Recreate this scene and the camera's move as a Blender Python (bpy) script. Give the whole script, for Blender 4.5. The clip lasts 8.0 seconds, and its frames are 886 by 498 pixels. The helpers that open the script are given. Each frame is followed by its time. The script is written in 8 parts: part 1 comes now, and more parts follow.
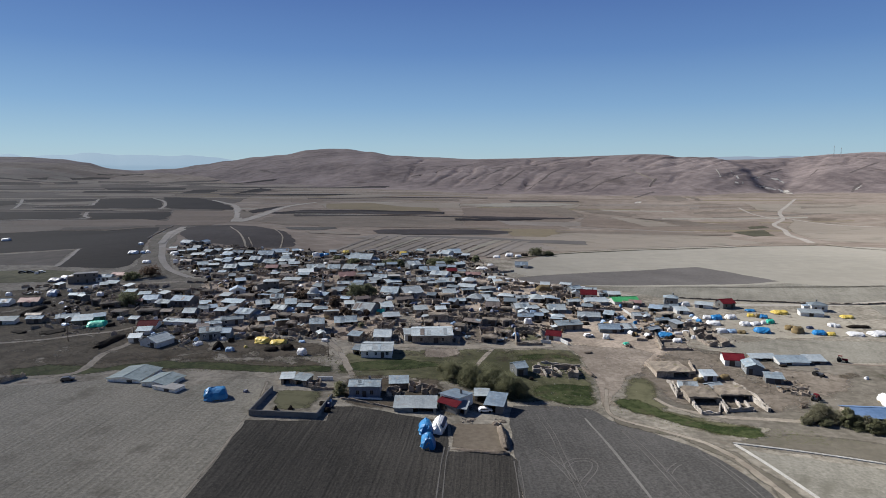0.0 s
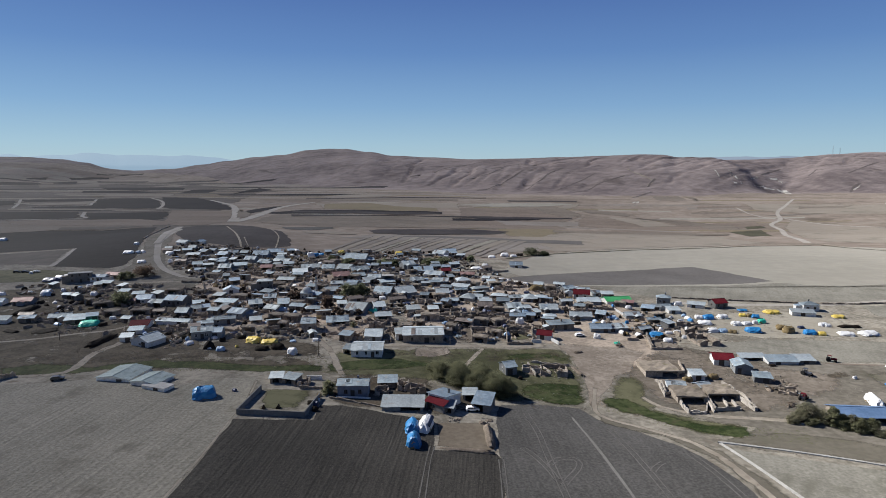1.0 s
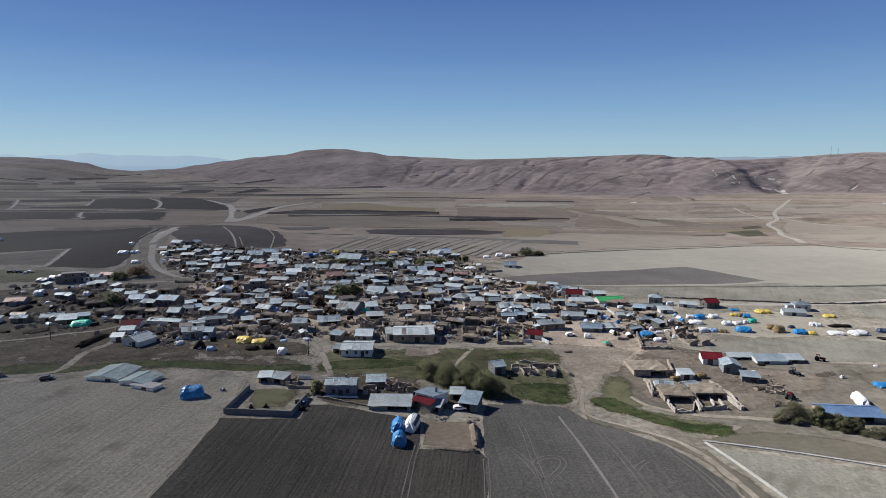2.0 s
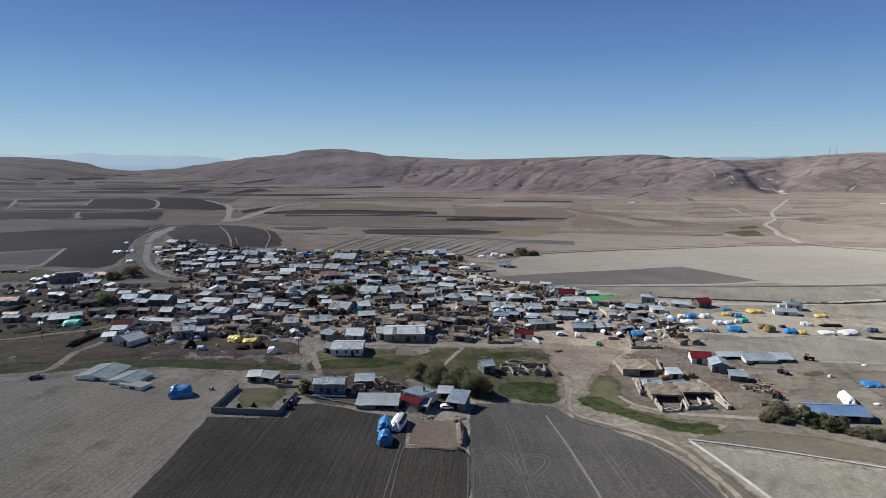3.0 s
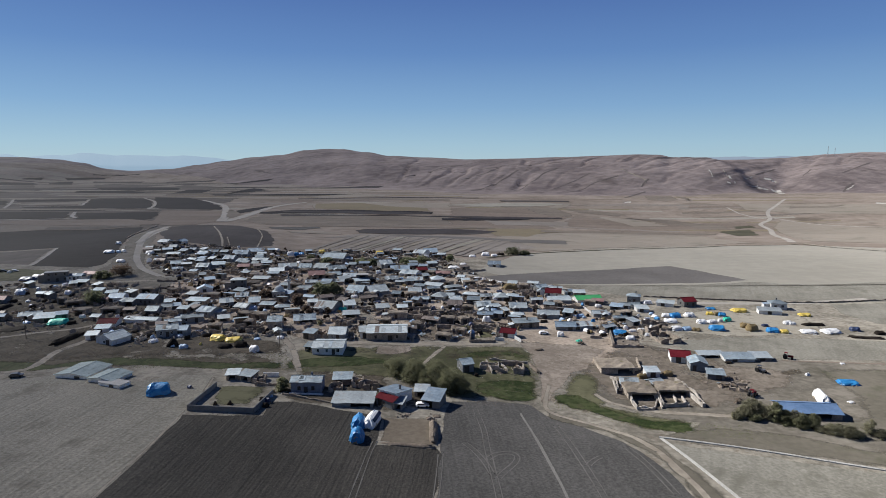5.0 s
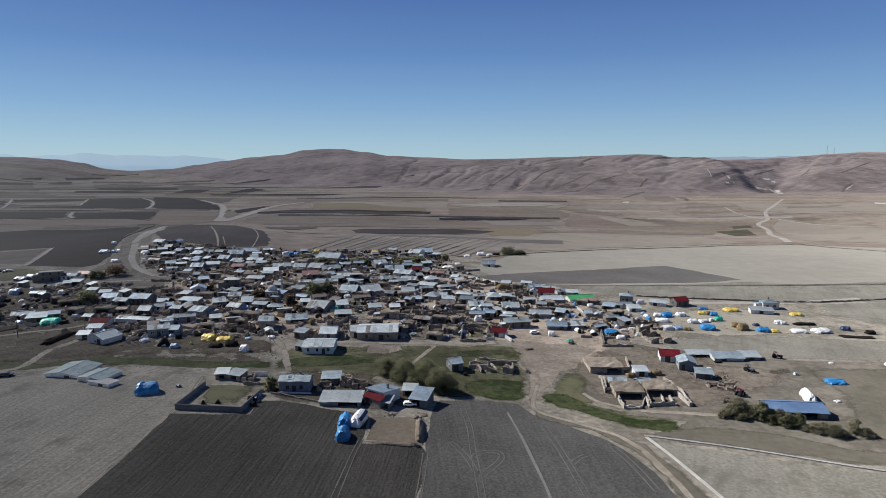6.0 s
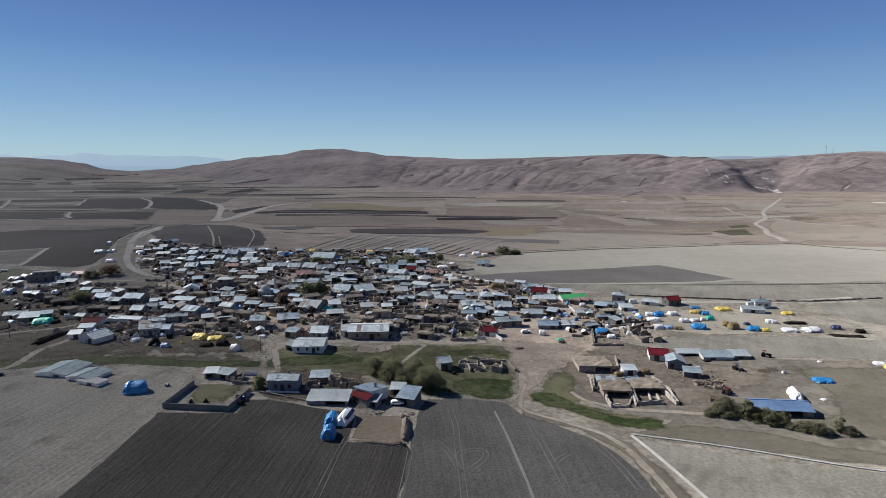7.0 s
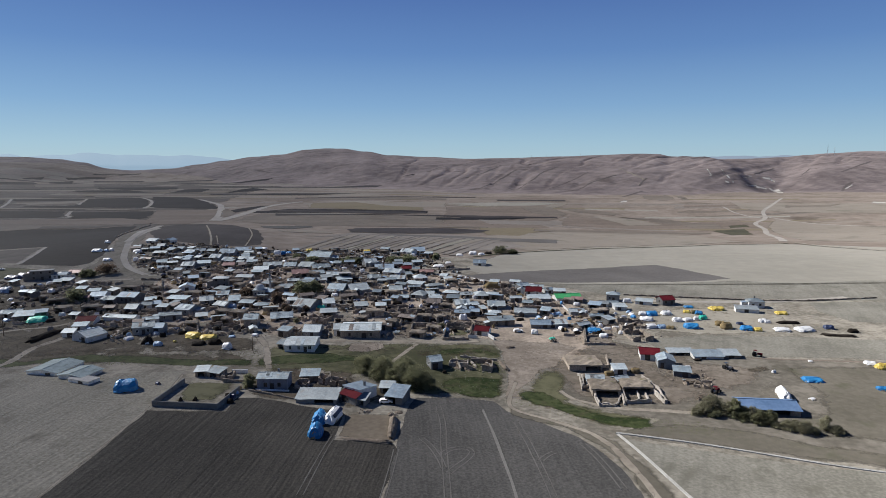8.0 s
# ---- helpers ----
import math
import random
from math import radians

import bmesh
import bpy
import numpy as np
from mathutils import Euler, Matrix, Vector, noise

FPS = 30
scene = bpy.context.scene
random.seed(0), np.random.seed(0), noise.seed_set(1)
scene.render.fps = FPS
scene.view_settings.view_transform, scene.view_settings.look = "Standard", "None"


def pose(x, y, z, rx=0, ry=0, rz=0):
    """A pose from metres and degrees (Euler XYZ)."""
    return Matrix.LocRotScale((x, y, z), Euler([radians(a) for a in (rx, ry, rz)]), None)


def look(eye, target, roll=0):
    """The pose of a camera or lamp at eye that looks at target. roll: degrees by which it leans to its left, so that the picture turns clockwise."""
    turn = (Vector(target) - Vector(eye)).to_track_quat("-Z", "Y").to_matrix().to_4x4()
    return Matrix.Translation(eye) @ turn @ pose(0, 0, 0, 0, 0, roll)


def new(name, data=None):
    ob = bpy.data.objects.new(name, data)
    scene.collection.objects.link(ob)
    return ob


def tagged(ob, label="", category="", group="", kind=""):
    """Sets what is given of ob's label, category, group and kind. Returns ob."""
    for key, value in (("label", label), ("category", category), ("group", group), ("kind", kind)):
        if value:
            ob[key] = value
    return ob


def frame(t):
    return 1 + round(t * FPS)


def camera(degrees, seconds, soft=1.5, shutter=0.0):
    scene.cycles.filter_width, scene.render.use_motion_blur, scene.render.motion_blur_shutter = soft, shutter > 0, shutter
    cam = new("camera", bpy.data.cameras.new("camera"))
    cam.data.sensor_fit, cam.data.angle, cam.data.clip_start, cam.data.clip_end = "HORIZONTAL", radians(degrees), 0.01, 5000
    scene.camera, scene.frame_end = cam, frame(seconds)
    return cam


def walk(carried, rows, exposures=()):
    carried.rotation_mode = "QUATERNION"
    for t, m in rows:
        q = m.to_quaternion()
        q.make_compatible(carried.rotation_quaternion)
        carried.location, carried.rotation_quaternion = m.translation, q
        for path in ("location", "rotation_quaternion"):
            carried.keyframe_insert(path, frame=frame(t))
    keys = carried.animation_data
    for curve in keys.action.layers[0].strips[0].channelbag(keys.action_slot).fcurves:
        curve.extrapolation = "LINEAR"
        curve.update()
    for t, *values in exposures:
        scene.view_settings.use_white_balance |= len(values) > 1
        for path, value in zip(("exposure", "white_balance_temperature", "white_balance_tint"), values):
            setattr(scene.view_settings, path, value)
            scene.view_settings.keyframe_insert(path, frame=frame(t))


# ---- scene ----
# ---- camera and its flight ----
cam = camera(72.0, 8.0, 0.9)
ROWS = [
    (0.0, 0.000, 0.000, 67.000, 0.001, -7.966, -0.001),
    (0.5, 1.754, -0.284, 66.968, -0.003, -7.967, 0.007),
    (1.0, 3.516, -0.570, 66.936, -0.001, -7.957, -0.008),
    (1.5, 5.275, -0.854, 66.904, -0.036, -7.945, 0.008),
    (3.0, 10.539, -1.707, 66.809, -0.075, -7.941, -0.007),
    (3.5, 12.304, -1.993, 66.777, -0.076, -7.931, 0.010),
    (4.0, 14.086, -2.282, 66.745, -0.084, -7.935, 0.009),
    (4.5, 15.886, -2.573, 66.712, -0.056, -7.943, 0.012),
    (6.0, 21.350, -3.458, 66.613, -0.030, -7.943, 0.013),
    (6.5, 23.212, -3.760, 66.579, -0.015, -7.959, 0.050),
    (7.0, 25.121, -4.069, 66.544, -0.025, -7.962, 0.073),
    (7.5, 27.053, -4.382, 66.509, 0.021, -7.977, 0.055),
    (8.0, 29.000, -4.697, 66.474, 0.169, -7.993, 0.046),
]
walk(cam, [(t, pose(x, y, z, 90 + pitch, roll, yaw)) for t, x, y, z, yaw, pitch, roll in ROWS])

# ---- daylight: clear autumn sky, sun to the side and ahead ----
SUN_UP, SUN_FROM = 38.0, 152.0  # elevation; compass of the sun, counted from +x towards +y
scene.view_settings.exposure = 1.06
world = bpy.data.worlds.new("sky")
scene.world = world
world.use_nodes = True
sky = world.node_tree.nodes.new("ShaderNodeTexSky")
sky.sky_type = "NISHITA"
sky.sun_disc = False
sky.sun_elevation = radians(SUN_UP)
sky.sun_rotation = radians(90 - SUN_FROM)
sky.altitude = 800
sky.air_density = 1.0
sky.dust_density = 0.0
sky.ozone_density = 5.0
nodes, join = world.node_tree.nodes, world.node_tree.links.new
dim = nodes.new("ShaderNodeVectorMath")
dim.operation = "SCALE"
dim.inputs["Scale"].default_value = 0.085
join(sky.outputs["Color"], dim.inputs[0])
# thin autumn haze: pale at the horizon, deep blue overhead
rise = nodes.new("ShaderNodeSeparateXYZ")
join(nodes.new("ShaderNodeTexCoord").outputs["Generated"], rise.inputs[0])
ramp = nodes.new("ShaderNodeValToRGB")
haze = ((0.0, (0.414, 0.597, 0.704)), (.03, (0.364, 0.562, 0.714)), (.09, (0.231, 0.418, 0.668)), (.17, (0.126, 0.261, 0.554)), (.28, (0.066, 0.141, 0.409)), (.5, (0.034, 0.080, 0.259)), (1.0, (0.025, 0.060, 0.197)))
for i, (place, colour) in enumerate(haze):
    stop = ramp.color_ramp.elements[i] if i < 1 else ramp.color_ramp.elements.new(place) if place < 1 else ramp.color_ramp.elements[-1]
    stop.color = (*colour, 1)
join(rise.outputs["Z"], ramp.inputs["Fac"])
blend = nodes.new("ShaderNodeMix")
blend.data_type = "RGBA"
blend.inputs[0].default_value = 0.86
join(dim.outputs[0], blend.inputs[6])
join(ramp.outputs["Color"], blend.inputs[7])
join(blend.outputs[2], nodes["Background"].inputs["Color"])
nodes["Background"].inputs["Strength"].default_value = 0.453
sun = new("sun", bpy.data.lights.new("sun", "SUN"))
sun.data.energy, sun.data.angle, sun.data.color = 5.0, radians(0.5), (0.985, 0.965, 0.925)
away = Vector((math.cos(radians(SUN_FROM)) * math.cos(radians(SUN_UP)), math.sin(radians(SUN_FROM)) * math.cos(radians(SUN_UP)), math.sin(radians(SUN_UP))))
sun.matrix_world = look(away * 300, (0, 0, 0))


# ---- materials ----
def material(name, dark, light, scale=1.0, coarse=0.06, rough=0.9, metal=0.0, bump=0.3, reach=0.1, vary=0.0, furrow=None, stain=None, contrast=1.0, soft=False, patchy=0.0, broad=1.0):
    """A worn surface: fine grain and coarse patches between two colours; furrow: (degrees, spacing, depth of colour) of
    lines across it; stain: a third colour in blotches; vary: change of brightness from object to object; soft: a piece of ground that frays out at its rim;
    patchy: how far the ground below shows through in blotches; broad: the weight of the coarse patches."""
    m = bpy.data.materials.new(name)
    m.use_nodes = True
    n, link = m.node_tree.nodes, m.node_tree.links.new
    shader = n["Principled BSDF"]
    shader.inputs["Roughness"].default_value, shader.inputs["Metallic"].default_value = rough, metal
    shader.inputs["Diffuse Roughness"].default_value = 1.0 if rough > .8 else 0.2
    shader.inputs["Specular IOR Level"].default_value = 0.25 if rough < .8 else 0.04
    where = n.new("ShaderNodeTexCoord").outputs["Object"]

    def noise_at(size, detail=5, far=0):
        t = n.new("ShaderNodeTexNoise")
        t.inputs["Scale"].default_value, t.inputs["Detail"].default_value, t.inputs["Roughness"].default_value = size, detail, 0.62
        shift = n.new("ShaderNodeMapping")
        shift.inputs["Location"].default_value = (far, far * 1.7, 0)
        link(where, shift.inputs["Vector"])
        link(shift.outputs["Vector"], t.inputs["Vector"])
        return t.outputs["Fac"]

    def mathed(kind, a, b, clamp=False):
        t = n.new("ShaderNodeMath")
        t.operation, t.use_clamp = kind, clamp
        for i, v in enumerate((a, b)):
            if isinstance(v, (int, float)):
                t.inputs[i].default_value = v
            else:
                link(v, t.inputs[i])
        return t.outputs[0]

    def mixed(fac, a, b, kind="MIX"):
        t = n.new("ShaderNodeMix")
        t.data_type, t.blend_type = "RGBA", kind
        for socket, v in ((t.inputs[0], fac), (t.inputs[6], a), (t.inputs[7], b)):
            if isinstance(v, (int, float)):
                socket.default_value = v
            elif isinstance(v, tuple):
                socket.default_value = (*v, 1)
            else:
                link(v, socket)
        return t.outputs[2]

    fine, wide = noise_at(scale), noise_at(coarse, 6, 31)
    both = mathed("ADD", mathed("MULTIPLY", mathed("SUBTRACT", fine, 0.5), 1.6 * contrast), mathed("MULTIPLY", mathed("SUBTRACT", wide, 0.5), 2.2 * contrast * broad))
    both = mathed("ADD", both, 0.5, True)
    relief = fine
    colour = mixed(both, dark, light)
    if stain:
        spot = mathed("MULTIPLY", mathed("SUBTRACT", noise_at(coarse * 2.7, 4, 77), 0.56), 7.0, True)
        colour = mixed(mathed("MULTIPLY", spot, 0.75), colour, stain)
    if furrow:
        turn = n.new("ShaderNodeMapping")
        turn.inputs["Rotation"].default_value = (0, 0, radians(-90 - furrow[0]))
        link(where, turn.inputs["Vector"])
        wave = n.new("ShaderNodeTexWave")
        wave.wave_type, wave.bands_direction = "BANDS", "X"
        wave.inputs["Scale"].default_value = 0.314 / furrow[1]
        wave.inputs["Distortion"].default_value, wave.inputs["Detail"].default_value = 4.5, 4
        wave.inputs["Detail Scale"].default_value = 1.2
        link(turn.outputs["Vector"], wave.inputs["Vector"])
        streak = n.new("ShaderNodeMapping")
        streak.inputs["Scale"].default_value = (1, 0.035, 1)
        link(turn.outputs["Vector"], streak.inputs["Vector"])
        long = n.new("ShaderNodeTexNoise")
        long.inputs["Scale"].default_value, long.inputs["Detail"].default_value = 0.9 / furrow[1], 5
        link(streak.outputs["Vector"], long.inputs["Vector"])
        lines = mathed("ADD", mathed("MULTIPLY", wave.outputs["Fac"], 0.05), long.outputs["Fac"])
        colour = mixed(mathed("MULTIPLY", mathed("SUBTRACT", lines, 0.42, True), furrow[2]), colour, tuple(0.45 * c for c in dark))
        relief = mathed("ADD", mathed("MULTIPLY", lines, -1.0), mathed("MULTIPLY", fine, 0.6))
    if vary:
        info = n.new("ShaderNodeObjectInfo")
        hsv = n.new("ShaderNodeHueSaturation")
        link(mathed("ADD", mathed("MULTIPLY", info.outputs["Random"], vary), 1 - vary * 0.6), hsv.inputs["Value"])
        link(colour, hsv.inputs["Color"])
        colour = hsv.outputs["Color"]
        if metal:
            other = mathed("FRACT", mathed("MULTIPLY", info.outputs["Random"], 7.3), 0.0)
            link(mathed("ADD", mathed("MULTIPLY", other, .34), rough - .16), shader.inputs["Roughness"])
    link(colour, shader.inputs["Base Color"])
    if bump:
        b = n.new("ShaderNodeBump")
        b.inputs["Strength"].default_value, b.inputs["Distance"].default_value = bump, reach
        link(relief, b.inputs["Height"])
        link(b.outputs["Normal"], shader.inputs["Normal"])
    if soft:
        rim = n.new("ShaderNodeAttribute")
        rim.attribute_name = "rim"
        ragged = mathed("ADD", mathed("MULTIPLY", mathed("SUBTRACT", noise_at(2.0, 6, 12), .5), 1.5), mathed("MULTIPLY", rim.outputs["Fac"], 1.9))
        if patchy:
            ragged = mathed("ADD", ragged, mathed("MULTIPLY", mathed("SUBTRACT", noise_at(.13, 7, 41), .575 if patchy > .9 else .56), 9 * patchy))
        cover = mathed("MULTIPLY", mathed("SUBTRACT", ragged, .3), 1.3 if patchy > .5 else 1.9 if patchy else 5.0, True)
        if patchy:
            # thins out towards the rim
            fray = mathed("ADD", mathed("MULTIPLY", rim.outputs["Fac"], 1.7), mathed("MULTIPLY", mathed("SUBTRACT", noise_at(.45, 6, 63), .58), 2.4), True)
            cover = mathed("MULTIPLY", cover, fray)
        link(cover, shader.inputs["Alpha"])
    return m


SOIL = material("village_soil", (.126, .114, .093), (.270, .245, .203), 0.6, 0.08, bump=.7, reach=.5, stain=(.120, .098, .077), contrast=1.5)
PLAIN = material("dry_plain", (0.168, 0.138, 0.114), (0.244, 0.204, 0.171), 0.08, 0.006, bump=.3, reach=.5, stain=(.088, .073, .056), furrow=(4, 18, 1.0), contrast=1.7)
YARD = material("trodden_earth", (.105, .086, .065), (.178, .150, .117), 0.6, 0.06, bump=.5, reach=.3, soft=True, stain=(.072, .060, .047), patchy=0.3)
LANE = material("trodden_village_earth", (0.218, 0.180, 0.143), (0.397, 0.330, 0.267), 0.7, 0.06, bump=.5, reach=.3, soft=True, stain=(.118, .096, .075), patchy=.5, contrast=1.5)
FARMYARD = material("trodden_farm_earth", (.100, .084, .067), (.186, .159, .131), 0.6, 0.06, bump=.5, reach=.3, soft=True, stain=(.072, .060, .047), patchy=.7, contrast=1.7)
WEEDS = material("weedy_brown_ground", (0.045, 0.038, 0.029), (0.094, 0.079, 0.060), 0.8, 0.13, bump=.6, reach=.4, soft=True, stain=(.091, .067, .050), patchy=0.8, contrast=2.3)
PALE = material("stubble_field", (0.152, 0.142, 0.117), (0.283, 0.261, 0.215), 1.3, 0.03, bump=.7, reach=.3, furrow=(81, 1.2, .7), stain=(.125, .112, .090), soft=True, contrast=1.7, broad=.4)
DARK = material("ploughed_soil", (.0268, .0256, .0235), (.068, .0625, .055), 1.6, 0.03, bump=1.0, reach=.35, furrow=(85, .9, 1.0), soft=True, contrast=1.5, broad=.5)
SLATE = material("harrowed_soil", (0.055, 0.053, 0.050), (0.106, 0.101, 0.095), 1.6, 0.03, bump=.8, reach=.25, furrow=(94, 1.0, .6), soft=True, contrast=1.8, broad=.5)
TAN = material("dry_field", (0.177, 0.154, 0.127), (0.244, 0.214, 0.179), .9, 0.012, bump=.3, reach=.3, stain=(.125, .117, .095), soft=True, furrow=(6, 7, .6), broad=.6)
DRYLAND = material("bare_dry_soil", (0.138, 0.130, 0.109), (0.226, 0.214, 0.182), 1.2, 0.05, bump=.5, reach=.3, stain=(.118, .112, .090), soft=True, furrow=(66, 2.2, .7), contrast=1.7, broad=.6)
BEIGE = material("pale_dry_field", (.218, .203, .172), (.272, .254, .216), 0.12, 0.008, bump=.2, reach=.3, soft=True, furrow=(6, 6, .3))
BROWN = material("fallow_field", (0.132, 0.107, 0.088), (0.194, 0.158, 0.132), 0.2, 0.01, bump=.3, reach=.4, soft=True, furrow=(4, 9, .9))
BLACK = material("fresh_ploughed_field", (0.0125, 0.012, 0.0145), (0.025, 0.0228, 0.0255), 0.2, 0.012, bump=.3, reach=.5, soft=True, furrow=(5, 9, .6))
LOAM = material("dark_loam", (.034, .030, .031), (.060, .053, .053), .3, .02, bump=.3, reach=.4, furrow=(100, 5, .5), soft=True)
WEDGE = material("grey_harrowed_wedge", (.091, .084, .079), (.129, .119, .112), .5, .03, bump=.3, reach=.3, furrow=(20, 1.2, .2), soft=True)
UMBER = material("umber_field", (0.122, 0.103, 0.086), (0.180, 0.153, 0.128), .2, .01, bump=.3, reach=.4, soft=True, furrow=(7, 9, .9))
OCHRE = material("yellow_fallow_field", (0.140, 0.116, 0.078), (0.188, 0.158, 0.108), .2, .01, bump=.3, reach=.4, furrow=(7, 9, .4), soft=True)
ASHEN = material("grey_harrowed_plain", (0.158, 0.139, 0.122), (0.216, 0.192, 0.169), .2, .01, bump=.3, reach=.4, furrow=(12, 9, .4), soft=True)
HOLLOW_AND_SHADOW = material("weedy_hollow_and_bank_shadow", (0.050, 0.048, 0.034), (0.085, 0.080, 0.056), .3, .03, bump=.4, reach=.3, soft=True)
GULLY = material("gully_scrub_and_shade", (0.074, 0.063, 0.060), (0.115, 0.098, 0.092), .1, .02, bump=.4, reach=1, soft=True)
OLIVE = material("weedy_field", (0.052, 0.053, 0.030), (0.118, 0.113, 0.068), 0.3, 0.03, bump=.5, reach=.3, soft=True, patchy=.55, contrast=1.7)
GRASS = material("green_grass", (0.021, 0.031, 0.011), (0.058, 0.067, 0.030), 0.5, 0.08, bump=.7, reach=.35, stain=(.070, .058, .038), soft=True, contrast=2.3, patchy=.5)
DIRT = material("dirt_road", (0.182, 0.158, 0.128), (0.285, 0.252, 0.207), 0.5, 0.06, bump=.35, reach=.15, stain=(.154, .138, .115), soft=True, patchy=0.6, contrast=1.4)
GRAVEL = material("pale_gravel_road", (.235, .215, .188), (.325, .300, .268), .3, .03, bump=.3, reach=.2, soft=True)
TRACK = material("wheel_worn_soil", (0.136, 0.129, 0.119), (0.188, 0.180, 0.166), .8, .05, bump=.3, reach=.1, soft=True)
RUT = material("rut_soil", (0.088, 0.083, 0.077), (0.136, 0.129, 0.120), .9, .05, bump=.4, reach=.1, soft=True, patchy=.5)
CHAFF = material("straw_littered_ground", (.200, .180, .145), (.285, .262, .217), .6, .06, bump=.4, reach=.15, stain=(.17, .145, .11), soft=True, patchy=.6)
FALLOW = material("dark_fallow_plain", (.074, .064, .057), (.122, .107, .096), .1, .008, bump=.3, reach=.4, furrow=(4, 12, 1.0), soft=True, contrast=1.5)
JUNCTION = material("trodden_brown_earth", (.165, .138, .112), (.280, .240, .199), .7, .06, bump=.5, reach=.3, soft=True, stain=(.115, .093, .073), contrast=1.6)
FARMLAND = material("grey_brown_farm_soil", (.098, .088, .072), (.176, .158, .132), .5, .05, bump=.5, reach=.3, stain=(.076, .070, .052), soft=True, contrast=1.5)
SCRUB = material("grey_dry_grass", (0.088, 0.080, 0.063), (0.141, 0.126, 0.102), .5, .04, bump=.5, reach=.3, stain=(.076, .076, .050), soft=True, patchy=.4)
HILL = material("hill_steppe", (0.110, 0.090, 0.089), (0.223, 0.186, 0.176), 0.03, 0.004, bump=.7, reach=5, stain=(.072, .058, .053), contrast=1.15, furrow=(35, 26, .15))
CHALK = material("pale_rock", (.30, .28, .25), (.50, .47, .43), 0.2, 0.03, bump=.4, reach=1, soft=True, patchy=0.6)
RIM = material("pale_concrete", (.290, .280, .258), (.440, .428, .400), 1.5, 0.2, bump=.2, reach=.03, stain=(.215, .195, .165))
CONCRETE = material("concrete", (.304, .293, .274), (.441, .426, .403), 1.5, 0.2, bump=.2, reach=.03)


# ---- the lie of the land ----
def bell(x, y, cx, cy, rx, ry):
    return math.exp(-((x - cx) / rx) ** 2 - ((y - cy) / ry) ** 2)


def ease(v, a, b):
    v = min(1.0, max(0.0, (v - a) / (b - a)))
    return v * v * (3 - 2 * v)


def along(v, points):
    """The smoothed value at v of a profile of (place, value) points."""
    if v <= points[0][0]:
        return points[0][1]
    for (a, p), (b, q) in zip(points, points[1:]):
        if v <= b:
            return p + (q - p) * ease(v, a, b)
    return points[-1][1]


# The hills behind the plain: bearing (x over y) and crest height, crest distance, foot distance.
CREST_HEIGHT = [(-.76, 98), (-.68, 98), (-.62, 88), (-.58, 72), (-.54, 42), (-.50, 30), (-.44, 40), (-.39, 62), (-.35, 80), (-.30, 103),
                (-.26, 116), (-.215, 143), (-.185, 148), (-.16, 145), (-.12, 127), (-.08, 105), (-.02, 96), (.05, 90), (.11, 92),
                (.20, 98), (.26, 102), (.325, 105), (.355, 103), (.385, 89), (.43, 85), (.50, 87), (.56, 92), (.60, 100), (.63, 106), (.70, 115), (.78, 113)]
CREST_FAR = [(-.76, 2900), (-.55, 3000), (-.40, 3300), (-.19, 3450), (-.05, 2900), (.10, 2600), (.35, 2350), (.42, 2300), (.55, 2350), (.78, 2400)]
FOOT_FAR = [(-.76, 2000), (-.50, 2300), (-.40, 2100), (-.25, 1800), (-.10, 1600), (.10, 1420), (.30, 1350), (.42, 1350), (.52, 1500), (.78, 1500)]


def base_height(x, y):
    """The lie of the land without its small relief."""
    z = -3.5 * ease(x, -90, 110) + 9.5 * bell(x, y, -200, 490, 105, 120) + 2.5 * bell(x, y, -20, 370, 120, 80)
    z -= 24 * bell(x, y, 400, 830, 380, 240)
    z -= 2.0 * bell(x, y, 62, 172, 40, 26)
    if y > 900:
        a = max(-.76, min(.78, x / y))
        foot, far, top = along(a, FOOT_FAR), along(a, CREST_FAR), along(a, CREST_HEIGHT)
        if y < far:
            u = max(0.0, (y - foot) / (far - foot))
            z += top * (1 - (1 - u) ** 1.6 if u > 0 else 0) * ease(u, -.05, .35) + 0.0
        else:
            z += top - (top - 10) * ease(y, far, far + 1500)
        z -= 26 * math.exp(-((x - .565 * y) / 80) ** 2) * ease(y, 1450, 1700) * (1 - ease(y, 1950, 2250))
        # a spur that drops steeply into the ravine
        r = a - .430 - .085 * (2150 - y) / 650
        z += 13 * ease(r, -.15, 0) * (1 - ease(r, 0, .035)) * ease(y, 1480, 1650) * (1 - ease(y, 2100, 2350))
    return z


